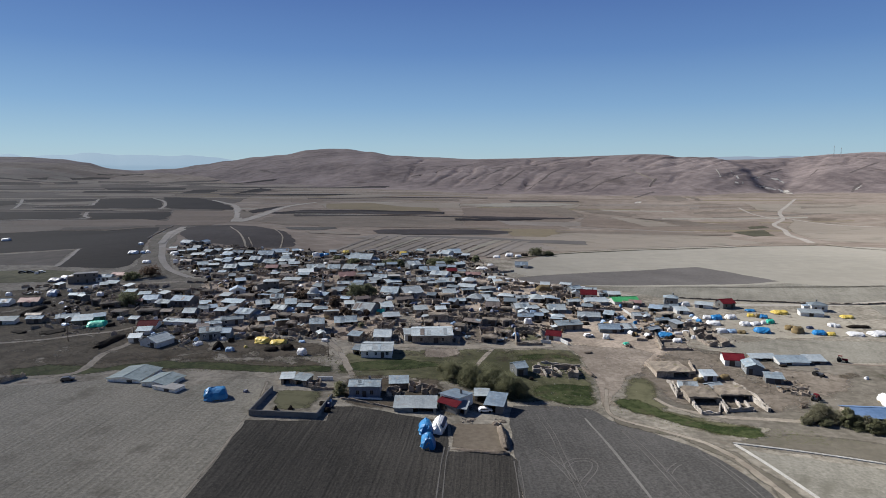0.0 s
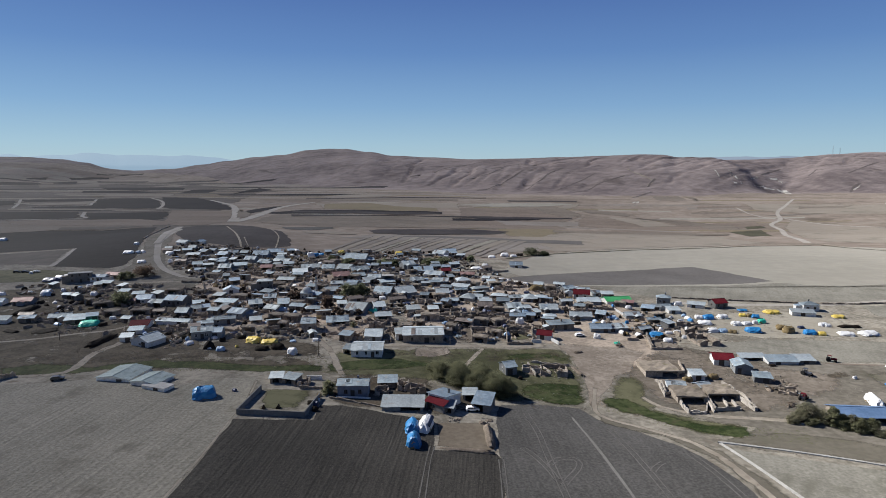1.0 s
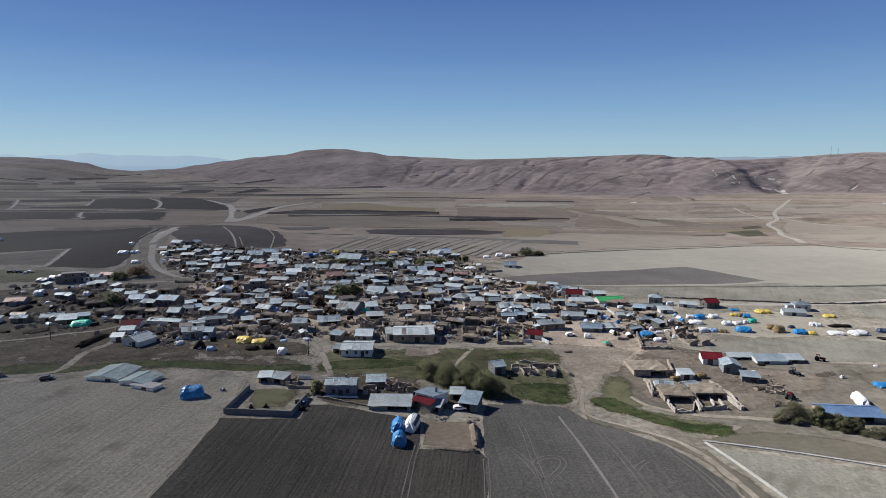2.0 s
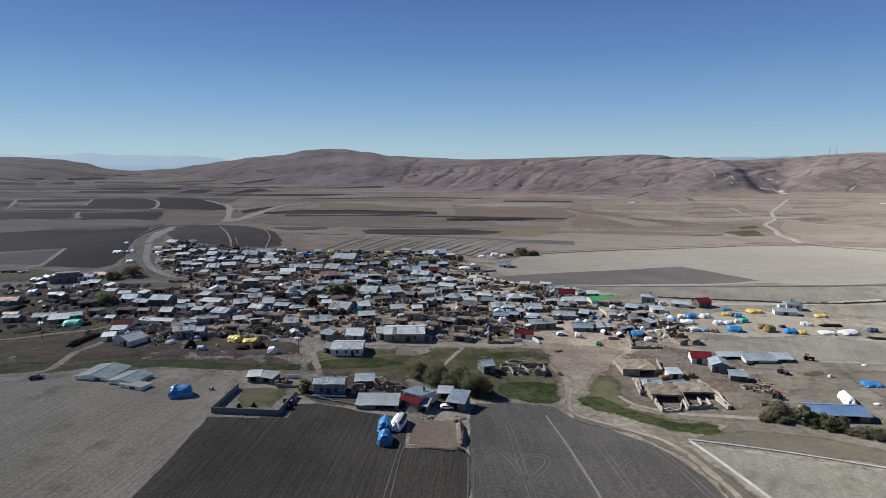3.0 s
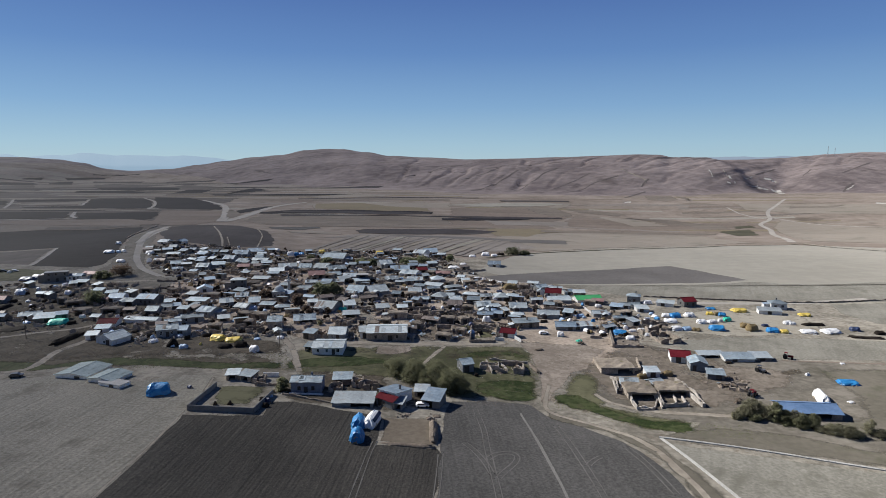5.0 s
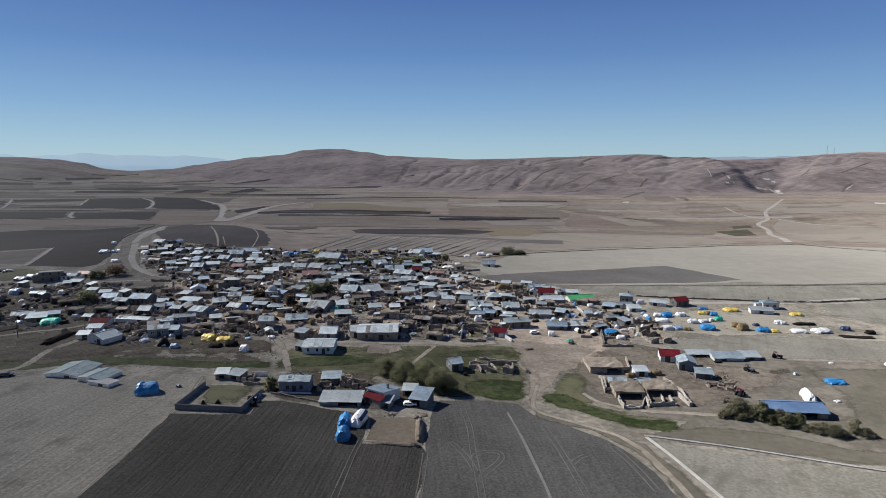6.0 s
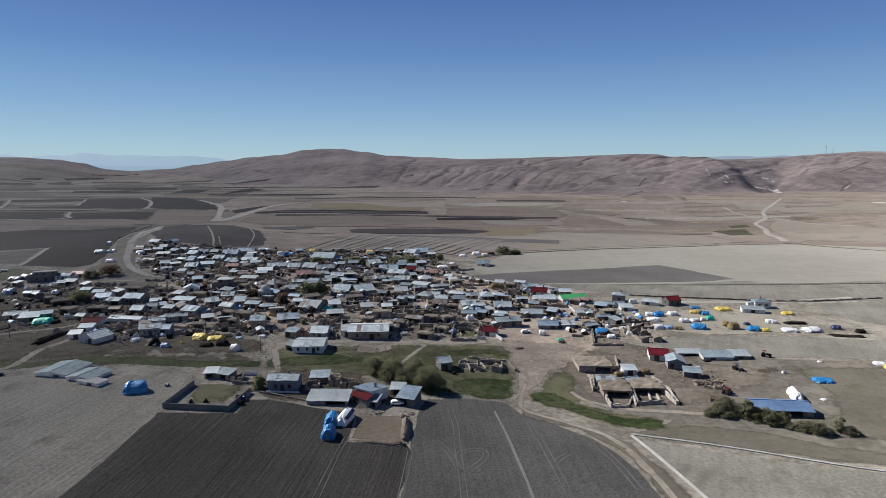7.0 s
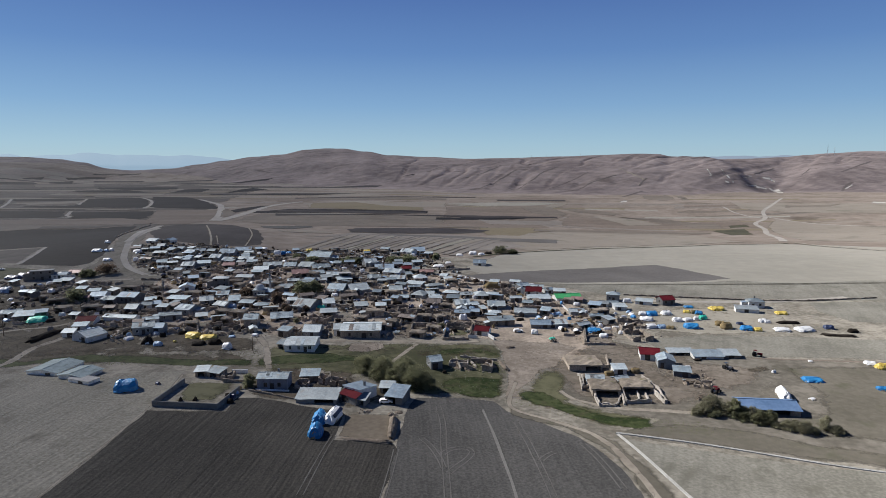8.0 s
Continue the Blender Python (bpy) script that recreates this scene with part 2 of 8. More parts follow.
# ---- the land ----
def height(x, y):
    """The land with its small relief: gullies and swells on the hills, slight unevenness of the plain."""
    z = base_height(x, y)
    z += 0.35 * noise.noise((x * .02, y * .02, 3)) * ease(y, 60, 200)
    if y > 900:
        a = max(-.76, min(.78, x / y))
        foot, far = along(a, FOOT_FAR), along(a, CREST_FAR)
        u = (y - foot) / (far - foot)
        slope = ease(u, .02, .3) * (1 - ease(u, .72, .98))
        if slope > 0:
            # gullies run down the slope and a little to the left
            b = a - .11 * u + .014 * noise.noise((x * .004, y * .004, 4)) + .006 * noise.noise((x * .012, y * .012, 6))
            g = abs(noise.noise((b * 17, u * 1.3, 1.0)))
            k = abs(noise.noise((b * 41 + 3, u * 2.4, 7.0)))
            much = (.4 + .6 * ease(a, -.12, .0) * (1 - .5 * ease(a, .36, .46))) * (.55 + .9 * noise.noise((x * .003 + 9, y * .002, 3)))
            z -= slope * max(0.0, much) * (14 * max(0.0, 1 - g * 12) + 7 * max(0.0, 1 - k * 11))
            z += slope * 1.7 * noise.fractal((x * .004, y * .004, 2), 0.8, 2.1, 5)
        z += 3 * ease(u, .0, .4) * noise.noise((x * .003, y * .003, 9))
    return z


def steps(*stretches):
    out = []
    for a, b, d in stretches:
        count = max(1, round((b - a) / d))
        out += [a + (b - a) * i / count for i in range(count)]
    return out + [stretches[-1][1]]


XS = steps((-4600, -2800, 100), (-2800, -900, 30), (-900, -500, 16), (-500, 620, 8), (620, 1500, 11), (1500, 2400, 25), (2400, 4600, 100))
YS = steps((-900, 60, 40), (60, 600, 10), (600, 1300, 22), (1300, 2500, 13), (2500, 3700, 22), (3700, 4700, 60))


def part(name, bm, mat, parent, label=""):
    """Links a bmesh as one mesh object under a thing or a part."""
    data = bpy.data.meshes.new(name)
    bm.to_mesh(data)
    bm.free()
    data.materials.append(mat)
    ob = new(name, data)
    ob.parent = parent
    if label:
        ob["label"] = label
    return ob


def build_ground():
    data = bpy.data.meshes.new("ground")
    wide = len(XS)
    verts = [(x, y, height(x, y)) for y in YS for x in XS]
    faces = []
    for j in range(len(YS) - 1):
        for i in range(wide - 1):
            a, b, c, d = j * wide + i, j * wide + i + 1, (j + 1) * wide + i + 1, (j + 1) * wide + i
            faces += [(a, b, c), (a, c, d)]
    data.from_pydata(verts, [], faces)
    data.materials.append(SOIL)
    data.materials.append(HILL)
    data.materials.append(PLAIN)
    for k, poly in enumerate(data.polygons):
        c = poly.center
        a = max(-.76, min(.78, c.x / max(c.y, 1)))
        wob = 60 * noise.noise((c.x * .004, c.y * .004, 0))
        poly.material_index = 0 if c.y < 440 else 1 if c.y > along(a, FOOT_FAR) + wob + 520 * (1 - ease(a, -.47, -.30)) else 2
        poly.use_smooth = True
    return tagged(new("ground", data), "dry steppe plain rising to bare brown hills", "ground", kind="structure")


ground = build_ground()
LIFT, TAKEN = {"near": 0.012, "far": 0.012}, []


def surface(x, y):
    """The cell of the ground under a place."""
    return min(len(XS) - 2, max(0, bisect(XS, x) - 1)), min(len(YS) - 2, max(0, bisect(YS, y) - 1))


def bisect(line, v):
    low, high = 0, len(line)
    while low < high:
        mid = (low + high) // 2
        if v < line[mid]:
            high = mid
        else:
            low = mid + 1
    return low


def halves(ring, ax, ay, bx, by):
    """The two parts of a convex ring on either side of a line."""
    out = ([], [])
    side = [(bx - ax) * (p[1] - ay) - (by - ay) * (p[0] - ax) for p in ring]
    for i, p in enumerate(ring):
        k = (i + 1) % len(ring)
        if side[i] >= 0:
            out[0].append(p)
        if side[i] <= 0:
            out[1].append(p)
        if side[i] * side[k] < 0:
            t = side[i] / (side[i] - side[k])
            cut = tuple(u + (v - u) * t for u, v in zip(p, ring[k]))
            out[0].append(cut)
            out[1].append(cut)
    return out


def drape(name, bm, mat, label, category="field"):
    """Cuts a flat mesh along the ground's own lines and lays it just above the ground. Its z so far tells how far from its rim a place is."""
    xs, ys = [v.co.x for v in bm.verts], [v.co.y for v in bm.verts]
    for axis, lines, low, high in ((0, XS, min(xs), max(xs)), (1, YS, min(ys), max(ys))):
        normal = (1, 0, 0) if axis == 0 else (0, 1, 0)
        for v in lines:
            if low < v < high:
                bmesh.ops.bisect_plane(bm, geom=bm.verts[:] + bm.edges[:] + bm.faces[:], plane_co=(v, v, 0), plane_no=normal, dist=1e-4)
    zone = "near" if min(ys) < 400 else "far"
    LIFT[zone] += 0.0009 if zone == "near" else 0.0015
    verts, faces, rims, known = [], [], [], {}
    wide = len(XS)
    for f in bm.faces:
        c = f.calc_center_median()
        i, j = surface(c.x, c.y)
        x0, x1, y0, y1 = XS[i], XS[i + 1], YS[j], YS[j + 1]
        z00, z10, z01, z11 = (ground.data.vertices[k].co.z for k in (j * wide + i, j * wide + i + 1, (j + 1) * wide + i, (j + 1) * wide + i + 1))
        ring = [tuple(v.co) for v in f.verts]
        if f.normal.z < 0:
            ring.reverse()
        for upper, piece in zip((True, False), halves(ring, x0, y0, x1, y1)):
            if len(piece) < 3:
                continue
            face = []
            for x, y, rim in piece:
                u, v = (x - x0) / (x1 - x0), (y - y0) / (y1 - y0)
                z = z00 + v * (z01 - z00) + u * (z11 - z01) if upper else z00 + u * (z10 - z00) + v * (z11 - z10)
                key = (round(x, 3), round(y, 3), round(z, 3))
                if key not in known:
                    known[key] = len(verts)
                    verts.append((x, y, z + LIFT[zone]))
                    rims.append(rim)
                if known[key] not in face:
                    face.append(known[key])
            if len(face) > 2:
                faces.append(face)
    bm.free()
    data = bpy.data.meshes.new(name)
    data.from_pydata(verts, [], faces)
    data.materials.append(mat)
    data.attributes.new("rim", "FLOAT", "POINT").data.foreach_set("value", rims)
    return tagged(new(name, data), label, category, kind="structure")


def patch(name, mat, label, pts, wobble=1.0, soft=1.0, category="field"):
    """A piece of land with the given corners and slightly uneven edges."""
    ring = []
    for (ax, ay), (bx, by) in zip(pts, pts[1:] + pts[:1]):
        long = math.hypot(bx - ax, by - ay)
        count = max(1, min(40, int(long / (3 * wobble + 1))))
        for i in range(count):
            x, y = ax + (bx - ax) * i / count, ay + (by - ay) * i / count
            if i:
                x += wobble * noise.noise((x * .13, y * .13, 1)) * 1.4
                y += wobble * noise.noise((x * .13, y * .13, 5)) * 1.4
            ring.append((x, y))
    bm = bmesh.new()
    face = bm.faces.new([bm.verts.new((x, y, 0)) for x, y in ring])
    face.normal_update()
    if soft < 2.4 or min(p[1] for p in pts) > 400:
        bmesh.ops.inset_individual(bm, faces=[face], thickness=soft)
        face.normal_update()
        for v in face.verts:
            v.co.z = 1
        bmesh.ops.triangulate(bm, faces=bm.faces[:])
        return drape(name, bm, mat, label, category)
    # wide rim: cut into cells that know how far they lie from the edge
    bmesh.ops.triangulate(bm, faces=bm.faces[:])
    cell = max(1.6, soft / 2.2)
    for axis in (0, 1):
        low, high = min(p[axis] for p in ring), max(p[axis] for p in ring)
        for i in range(1, int((high - low) / cell) + 1):
            bmesh.ops.bisect_plane(bm, geom=bm.verts[:] + bm.edges[:] + bm.faces[:], plane_co=(low + i * cell,) * 2 + (0,), plane_no=(1 - axis, axis, 0), dist=1e-4)
    sides = [(Vector(p), Vector(q) - Vector(p)) for p, q in zip(ring, ring[1:] + ring[:1])]
    for v in bm.verts:
        c = v.co.xy
        v.co.z = min(1.0, min((c - p - d * max(0.0, min(1.0, (c - p).dot(d) / d.length_squared))).length for p, d in sides) / soft)
    return drape(name, bm, mat, label, category)


def smooth_line(pts, step):
    out = []
    for i in range(len(pts) - 1):
        p0, p1, p2, p3 = (Vector(pts[max(0, min(len(pts) - 1, i + k))]) for k in (-1, 0, 1, 2))
        count = max(2, int((p2 - p1).length / step))
        for k in range(count):
            t = k / count
            out.append(.5 * (2 * p1 + (p2 - p0) * t + (2 * p0 - 5 * p1 + 4 * p2 - p3) * t * t + (3 * p1 - p0 - 3 * p2 + p3) * t ** 3))
    return out + [Vector(pts[-1])]


def ribbon(name, mat, label, wide, pts, wobble=.25, category="road"):
    """A road or track along the given places."""
    wide, end = wide if isinstance(wide, tuple) else (wide, wide)
    line = smooth_line(pts, max(3.0, wide))
    wobble = wobble if pts[0][1] < 450 else .1
    bm = bmesh.new()
    last = None
    for i, p in enumerate(line):
        d = (line[min(i + 1, len(line) - 1)] - line[max(i - 1, 0)]).normalized()
        side = Vector((-d.y, d.x))
        full = 0 if i in (0, len(line) - 1) else 1
        now_wide = wide + (end - wide) * i / len(line)
        l, r = (now_wide * (.5 + wobble * noise.noise((p.x * .08, p.y * .08, k))) for k in (2, 8))
        now = [bm.verts.new((*(p + side * k), rim)) for k, rim in ((l * 1.35, 0), (l * .6, full), (-r * .6, full), (-r * 1.35, 0))]
        if last:
            for k in range(3):
                bm.faces.new((last[k], last[k + 1], now[k + 1], now[k]))
        last = now
        if p.y < 600:
            TAKEN.append((p.x, p.y, now_wide * .55))
    return drape(name, bm, mat, label, category)

patch("fallow_plain", FALLOW, "dark brown fallow plain left unploughed", [(-1410, 1770), (-1289, 2070), (-996, 2270), (-664, 2029), (-461, 1644), (-386, 1226), (-335, 969), (-290, 822), (-252, 674), (-244, 573), (-247, 478), (-304, 469), (-377, 477)], 6, 25)
patch("farmland", FARMLAND, "grey-brown trodden land round the farm", [(60.0, 196.0), (66.0, 220.0), (86.0, 234.0), (107.0, 222.0), (128.0, 214.0), (152.0, 208.0), (178.0, 204.0), (262.0, 196.0), (182.0, 124.0), (152.0, 121.0), (118.0, 131.0), (92.0, 139.5), (76.0, 146.5), (88.0, 157.0), (74.0, 165.0), (66.0, 176.0)], 2, 4.0)
patch("yard", FARMYARD, "brown trodden farm yard", [(62.0, 217.5), (85.7, 233.8), (106.2, 228.1), (123.4, 205.3), (143.1, 201.5), (132.1, 180.4), (116.1, 173.7), (100.9, 163.6), (73.7, 164.5), (66.5, 173.3), (64.1, 184.3), (60.5, 195.7)], 3.5, 9)
patch("yard", LANE, "pale pinkish trodden earth between the houses", [(-17.0, 226.0), (-21.7, 306.8), (13.2, 366.2), (54.6, 364.0), (82.8, 332.1), (97.6, 293.7), (106.5, 254.5), (100.1, 229.6), (82.6, 209.0), (67.6, 197.9), (59.5, 187.0), (53.5, 167.0), (47.5, 170.0), (49.5, 186.0), (53.0, 202.3), (50.4, 224.3), (35.6, 229.0), (13.5, 228.6)], 3.5, 9)
patch("yard", LANE, "pale trodden earth in the village", [(-123.5, 260.0), (-137.0, 330.0), (-109.6, 360.8), (-80.3, 380.7), (-35.1, 365.2), (-17.4, 229.0), (-38.5, 224.5), (-70.2, 242.0), (-84.4, 225.6)], 3.5, 9)
patch("yard", FARMYARD, "dark brown walled plot with covered stacks", [(87.4, 246.9), (82.9, 223.8), (95.3, 223.4), (100.5, 246.0)], .5, 2.4)
patch("yard", JUNCTION, "bare brown earth where the street meets the road", [(47.0, 229.2), (57.3, 228.8), (73.1, 227.9), (80.2, 220.8), (72.9, 210.6), (68.5, 200.4), (61.9, 196.4), (57.7, 186.8), (53.3, 180.9), (49.9, 171.7), (46.6, 171.2), (48.6, 183.7), (49.6, 193.1), (49.3, 203.4), (49.0, 217.3)], 1.5, 3.5)
patch("yard", FARMYARD, "dark brown earth among mud houses and rubble", [(1, 281), (19, 286), (37, 277), (33, 231), (4, 228)], 2, 5.0)
patch("yard", CHAFF, "straw-littered ground among the stacks", [(119.9, 274.2), (145.5, 287.7), (170.5, 287.9), (187.2, 274.6), (185.0, 254.7), (163.5, 239.1), (132.7, 237.4), (117.0, 244.0)], 2.5, 5.0)
patch("weedy_ground", WEEDS, "weedy dark brown ground round the village", [(-332.6, 308.3), (-250.9, 316.1), (-186.9, 319.4), (-139.9, 303.9), (-112.8, 275.1), (-86.5, 225.6), (-72.8, 202.5), (-98.3, 198.7), (-108.4, 190.1), (-117.0, 186.3), (-126.8, 184.8), (-190.6, 177.3)], 2, 6.0)
patch("weedy_ground", WEEDS, "weedy dark brown slope below the houses", [(-90.9, 225.6), (-76.4, 233.5), (-52.9, 229.7), (-42.7, 224.2), (-36.9, 206.6), (-57.7, 204.3), (-76.7, 202.4)], 2, 4.7)
patch("stubble_field", PALE, "pale grey-brown stubble field beside the village", [(-263.0, 168.3), (-173.7, 172.6), (-122.8, 179.2), (-113.6, 181.1), (-104.2, 183.2), (-78.1, 177.2), (-67.3, 184.5), (-55.6, 185.9), (-51.5, 155.7), (-52.2, 153.4), (-52.3, 113.7), (-52.9, 103.9), (-49.7, 80.8), (-136.2, 80.5)], 1, 0.9)
patch("weedy_field", SCRUB, "grey weedy pasture beside the farm", [(144.0, 199.8), (178.4, 201.5), (247.8, 196.7), (174.1, 130.9), (124.5, 142.6), (120.4, 149.2), (115.5, 155.7), (135.0, 161.7), (141.9, 176.5)], 3, 6.0)
patch("ploughed_field", DARK, "dark freshly ploughed field with fine furrows", [(-52.6, 154.1), (-31.2, 154.3), (-31.6, 164.5), (-25.2, 164.9), (-14.9, 161.4), (1.4, 155.3), (1.3, 138.7), (16.5, 137.5), (17.9, 131.0), (16.1, 115.9), (14.8, 97.6), (13.0, 82.5), (-52.9, 80.8), (-52.7, 113.2), (-52.1, 133.3)], .5, 0.9)
patch("harrowed_field", SLATE, "grey harrowed field with pale wheel tracks", [(16.9, 136.7), (17.2, 146.3), (18.0, 158.5), (20.4, 169.6), (34.7, 171.6), (43.8, 170.4), (47.3, 162.2), (55.2, 155.3), (63.9, 144.2), (68.3, 132.9), (70.6, 122.5), (71.1, 114.1), (70.1, 99.4), (68.5, 84.0), (13.0, 82.5), (16.1, 112.1)], .5, 0.9)
patch("dry_field", DRYLAND, "bare tan field between two irrigation channels", [(74.5, 144.4), (90.9, 138.0), (115.9, 129.0), (149.7, 119.9), (113.2, 84.4), (82.9, 84.3), (80.4, 116.4)], .5, 0.9)
patch("dry_field", SCRUB, "grey grassy strip along the irrigation channel", [(70.1, 149.5), (77.0, 151.9), (93.5, 154.9), (104.4, 152.5), (117.8, 145.2), (124.6, 141.0), (158.3, 128.3), (151.3, 121.5), (117.4, 131.0), (91.9, 139.8), (75.1, 146.9)], 1, 4.0)
patch("weedy_ground", WEEDS, "dry weeds beside a wet hollow", [(-148.4, 198.8), (-118.6, 203.6), (-98.2, 210.1), (-58.5, 206.8), (-39.3, 211.7), (-33.9, 190.8), (-56.0, 188.0), (-75.0, 189.6), (-97.0, 189.5), (-115.0, 183.2), (-135.6, 182.2)], 3, 8)
patch("weedy_ground", OLIVE, "dry weeds and thin grass below the street", [(-36.4, 190.1), (-38.3, 214.5), (-20.5, 219.9), (13.5, 223.4), (39.6, 224.9), (48.2, 224.1), (52.7, 215.0), (50.6, 204.9), (51.2, 193.2), (49.7, 182.7), (47.2, 171.3), (38.8, 170.5), (30.5, 170.9), (20.3, 169.3), (10.2, 177.8), (-11.8, 186.4), (-30.2, 187.2)], 3, 5)
patch("weedy_ground", WEEDS, "brown weeds below the street", [(-30.6, 207.0), (-20.0, 217.1), (13.5, 221.3), (15.6, 213.3), (1.5, 206.9), (-14.7, 208.2)], 3, 8)
patch("weedy_ground", WEEDS, "brown weeds below the street", [(15.6, 204.5), (17.7, 216.1), (30.7, 221.3), (45.8, 222.6), (51.1, 214.9), (43.7, 207.1), (29.6, 205.8)], 3, 8)
patch("weedy_ground", OLIVE, "thin weedy grass beside the dirt road", [(57.2, 193.2), (62.1, 198.5), (69.3, 198.7), (71.4, 190.1), (68.1, 179.7), (69.9, 171.8), (76.7, 164.7), (88.8, 159.5), (84.6, 148.2), (73.8, 149.3), (63.5, 158.9), (54.1, 167.6), (50.5, 173.0), (53.9, 183.6)], 2, 5)
patch("green_strip", GRASS, "green grass along a wet hollow", [(-143.9, 193.0), (-133.0, 198.8), (-113.4, 195.2), (-107.9, 198.7), (-95.0, 203.6), (-59.7, 198.7), (-36.7, 199.2), (-34.9, 191.8), (-56.5, 189.6), (-76.0, 191.8), (-98.9, 192.9), (-117.0, 186.3), (-137.6, 184.8)], 2, 2.6)
patch("green_strip", GRASS, "green grass along a wet hollow", [(-36.7, 199.2), (-30.1, 204.5), (-14.7, 208.2), (0.6, 205.6), (5.8, 200.1), (-13.0, 195.0), (-27.6, 192.3), (-34.9, 191.8)], 2, 2.6)
patch("weedy_ground", JUNCTION, "brown bank of rubble below the street", [(-6.9, 220.3), (5.4, 222.0), (6.9, 215.2), (0.4, 209.4), (-6.8, 210.1)], 1, 2.6)
patch("green_strip", GRASS, "green grass below the street", [(21.8, 212.5), (30.5, 219.3), (43.2, 218.9), (51.5, 211.2), (49.7, 206.4), (38.0, 210.2), (25.6, 205.4)], 2, 5.0)
patch("green_strip", GRASS, "green grass beside the dirt road", [(27.4, 187.6), (38.4, 191.5), (49.2, 189.5), (48.5, 181.5), (46.7, 172.4), (42.8, 170.0), (37.3, 170.9), (30.6, 173.2), (25.1, 176.2)], 2, 4.0)
patch("green_strip", GRASS, "green grass beside the dirt road", [(50.9, 178.3), (54.5, 181.4), (60.9, 180.7), (63.7, 176.3), (67.6, 169.5), (71.6, 164.8), (77.0, 160.1), (83.6, 159.8), (88.4, 158.4), (86.2, 151.1), (81.4, 148.6), (74.4, 151.3), (67.9, 156.8), (61.1, 163.5), (54.4, 169.3), (51.4, 173.1)], 1.5, 3.0)
patch("weedy_ground", WEEDS, "dark weedy ground round the farm sheds", [(-32.9, 169.6), (-34.5, 187.0), (-20.3, 193.4), (-1.3, 191.6), (11.9, 178.0), (22.0, 169.5), (17.8, 161.3), (1.2, 157.9), (-14.9, 161.4), (-28.0, 163.1)], 2.5, 5)
patch("weedy_plot", OLIVE, "walled plot of yellowish grass", [(-51.1, 176.6), (-34.9, 177.3), (-35.4, 161.0), (-48.4, 159.7)], .3, 2.4)
patch("yard", YARD, "trodden earth yard beside stacked hay", [(1.5, 154.9), (15.2, 156.2), (16.1, 139.6), (12.4, 137.5), (1.8, 140.6)], .5, 1.2)
patch("dry_field", DRYLAND, "pale dry plain below the tents", [(107.9, 232.7), (133.4, 239.1), (167.1, 237.4), (197.9, 232.7), (293.5, 218.6), (267.0, 196.7), (173.0, 208.2), (140.1, 210.2), (127.1, 216.8), (109.8, 220.9)], 1, 2.2)
patch("verge", SCRUB, "grey weedy verge along the dirt road", [(47.8, 169.3), (53.5, 161.2), (60.4, 157.4), (66.1, 151.0), (70.9, 145.4), (74.0, 142.3), (75.5, 132.5), (78.5, 117.2), (80.1, 108.3), (70.1, 108.1), (70.5, 116.2), (69.4, 130.7), (65.5, 140.5), (60.1, 150.7), (52.2, 155.5), (46.7, 159.1)], 1, 2.5)
patch("weedy_plot", OLIVE, "walled plot of dry grass beside a red-roofed house", [(30.8, 249.8), (41.0, 250.7), (38.9, 233.1), (29.3, 230.8)], 0.5, 2.5)
ribbon("dirt_road", DIRT, "pale dirt road skirting the fields", 3.2, [(-177.2, 181.2), (-143.5, 183.2), (-127.5, 185.8), (-118.8, 189.0), (-118.7, 197.5), (-120.6, 210.1), (-117.9, 224.2), (-121.3, 241.8)])
ribbon("dirt_road", DIRT, "narrow dirt track", 2.5, [(-191.8, 217.1), (-156.7, 226.5), (-143.8, 233.6), (-131.4, 239.3), (-125.0, 248.8)])
ribbon("dirt_road", DIRT, "pale dirt road out of the village", (1.4, 2.6), [(52.6, 188.0), (48.8, 173.7), (48.3, 166.7), (51.3, 162.3), (57.3, 157.6), (63.3, 151.7), (67.7, 146.8), (70.6, 139.0), (71.9, 130.2), (73.2, 122.1), (73.6, 106.3), (70.3, 84.1)])
ribbon("dirt_road", DIRT, "dirt street along the village", 4.5, [(-37.4, 224.5), (-25.2, 223.2), (-3.7, 223.4), (17.9, 224.5), (35.3, 225.3), (44.4, 228.6)])
ribbon("dirt_road", DIRT, "dirt lane between the houses", 2.4, [(-29.0, 188.4), (-32.8, 200.7), (-38.2, 215.9), (-45.2, 230.1), (-46.6, 248.3), (-41.3, 259.7), (-31.8, 262.3), (-11.3, 258.4)])
ribbon("dirt_path", DIRT, "narrow footpath through grass", 2, [(19.2, 223.2), (15.6, 213.9), (11.6, 202.9), (10.1, 198.2)])
ribbon("dirt_road", DIRT, "dirt track round a ruined farm", (1.2, 3.4), [(65.5, 181.5), (66.4, 177.9), (68.6, 173.6), (72.3, 170.6), (77.1, 167.2), (83.6, 165.0), (90.5, 164.0), (105.4, 160.1)])
ribbon("dirt_path", DIRT, "pale verge between two fields", .6, [(-54.9, 183.9), (-53.2, 168.7), (-52.9, 153.4), (-52.6, 133.6), (-53.2, 113.4), (-53.9, 83.1)])
patch("yard", WEEDS, "dark brown spread of dung on the farm land", [(132.0, 197.5), (136.8, 201.6), (141.5, 200.4), (141.7, 195.9), (135.8, 193.2), (131.0, 194.5)], .6, 2.5)
ribbon("wheel_track", BROWN, "dark track on the plain", 1.1, [(139.4, 208.9), (154.4, 207.0), (170.8, 205.1), (212.1, 199.6)])
patch("weedy_field", OLIVE, "weedy green-brown field at the village edge", [(-365.7, 371.3), (-296.1, 372.0), (-244.3, 368.3), (-214.5, 359.6), (-209.4, 341.8), (-222.2, 331.1), (-262.5, 330.5), (-319.8, 325.0)], 1.5, 3.0)
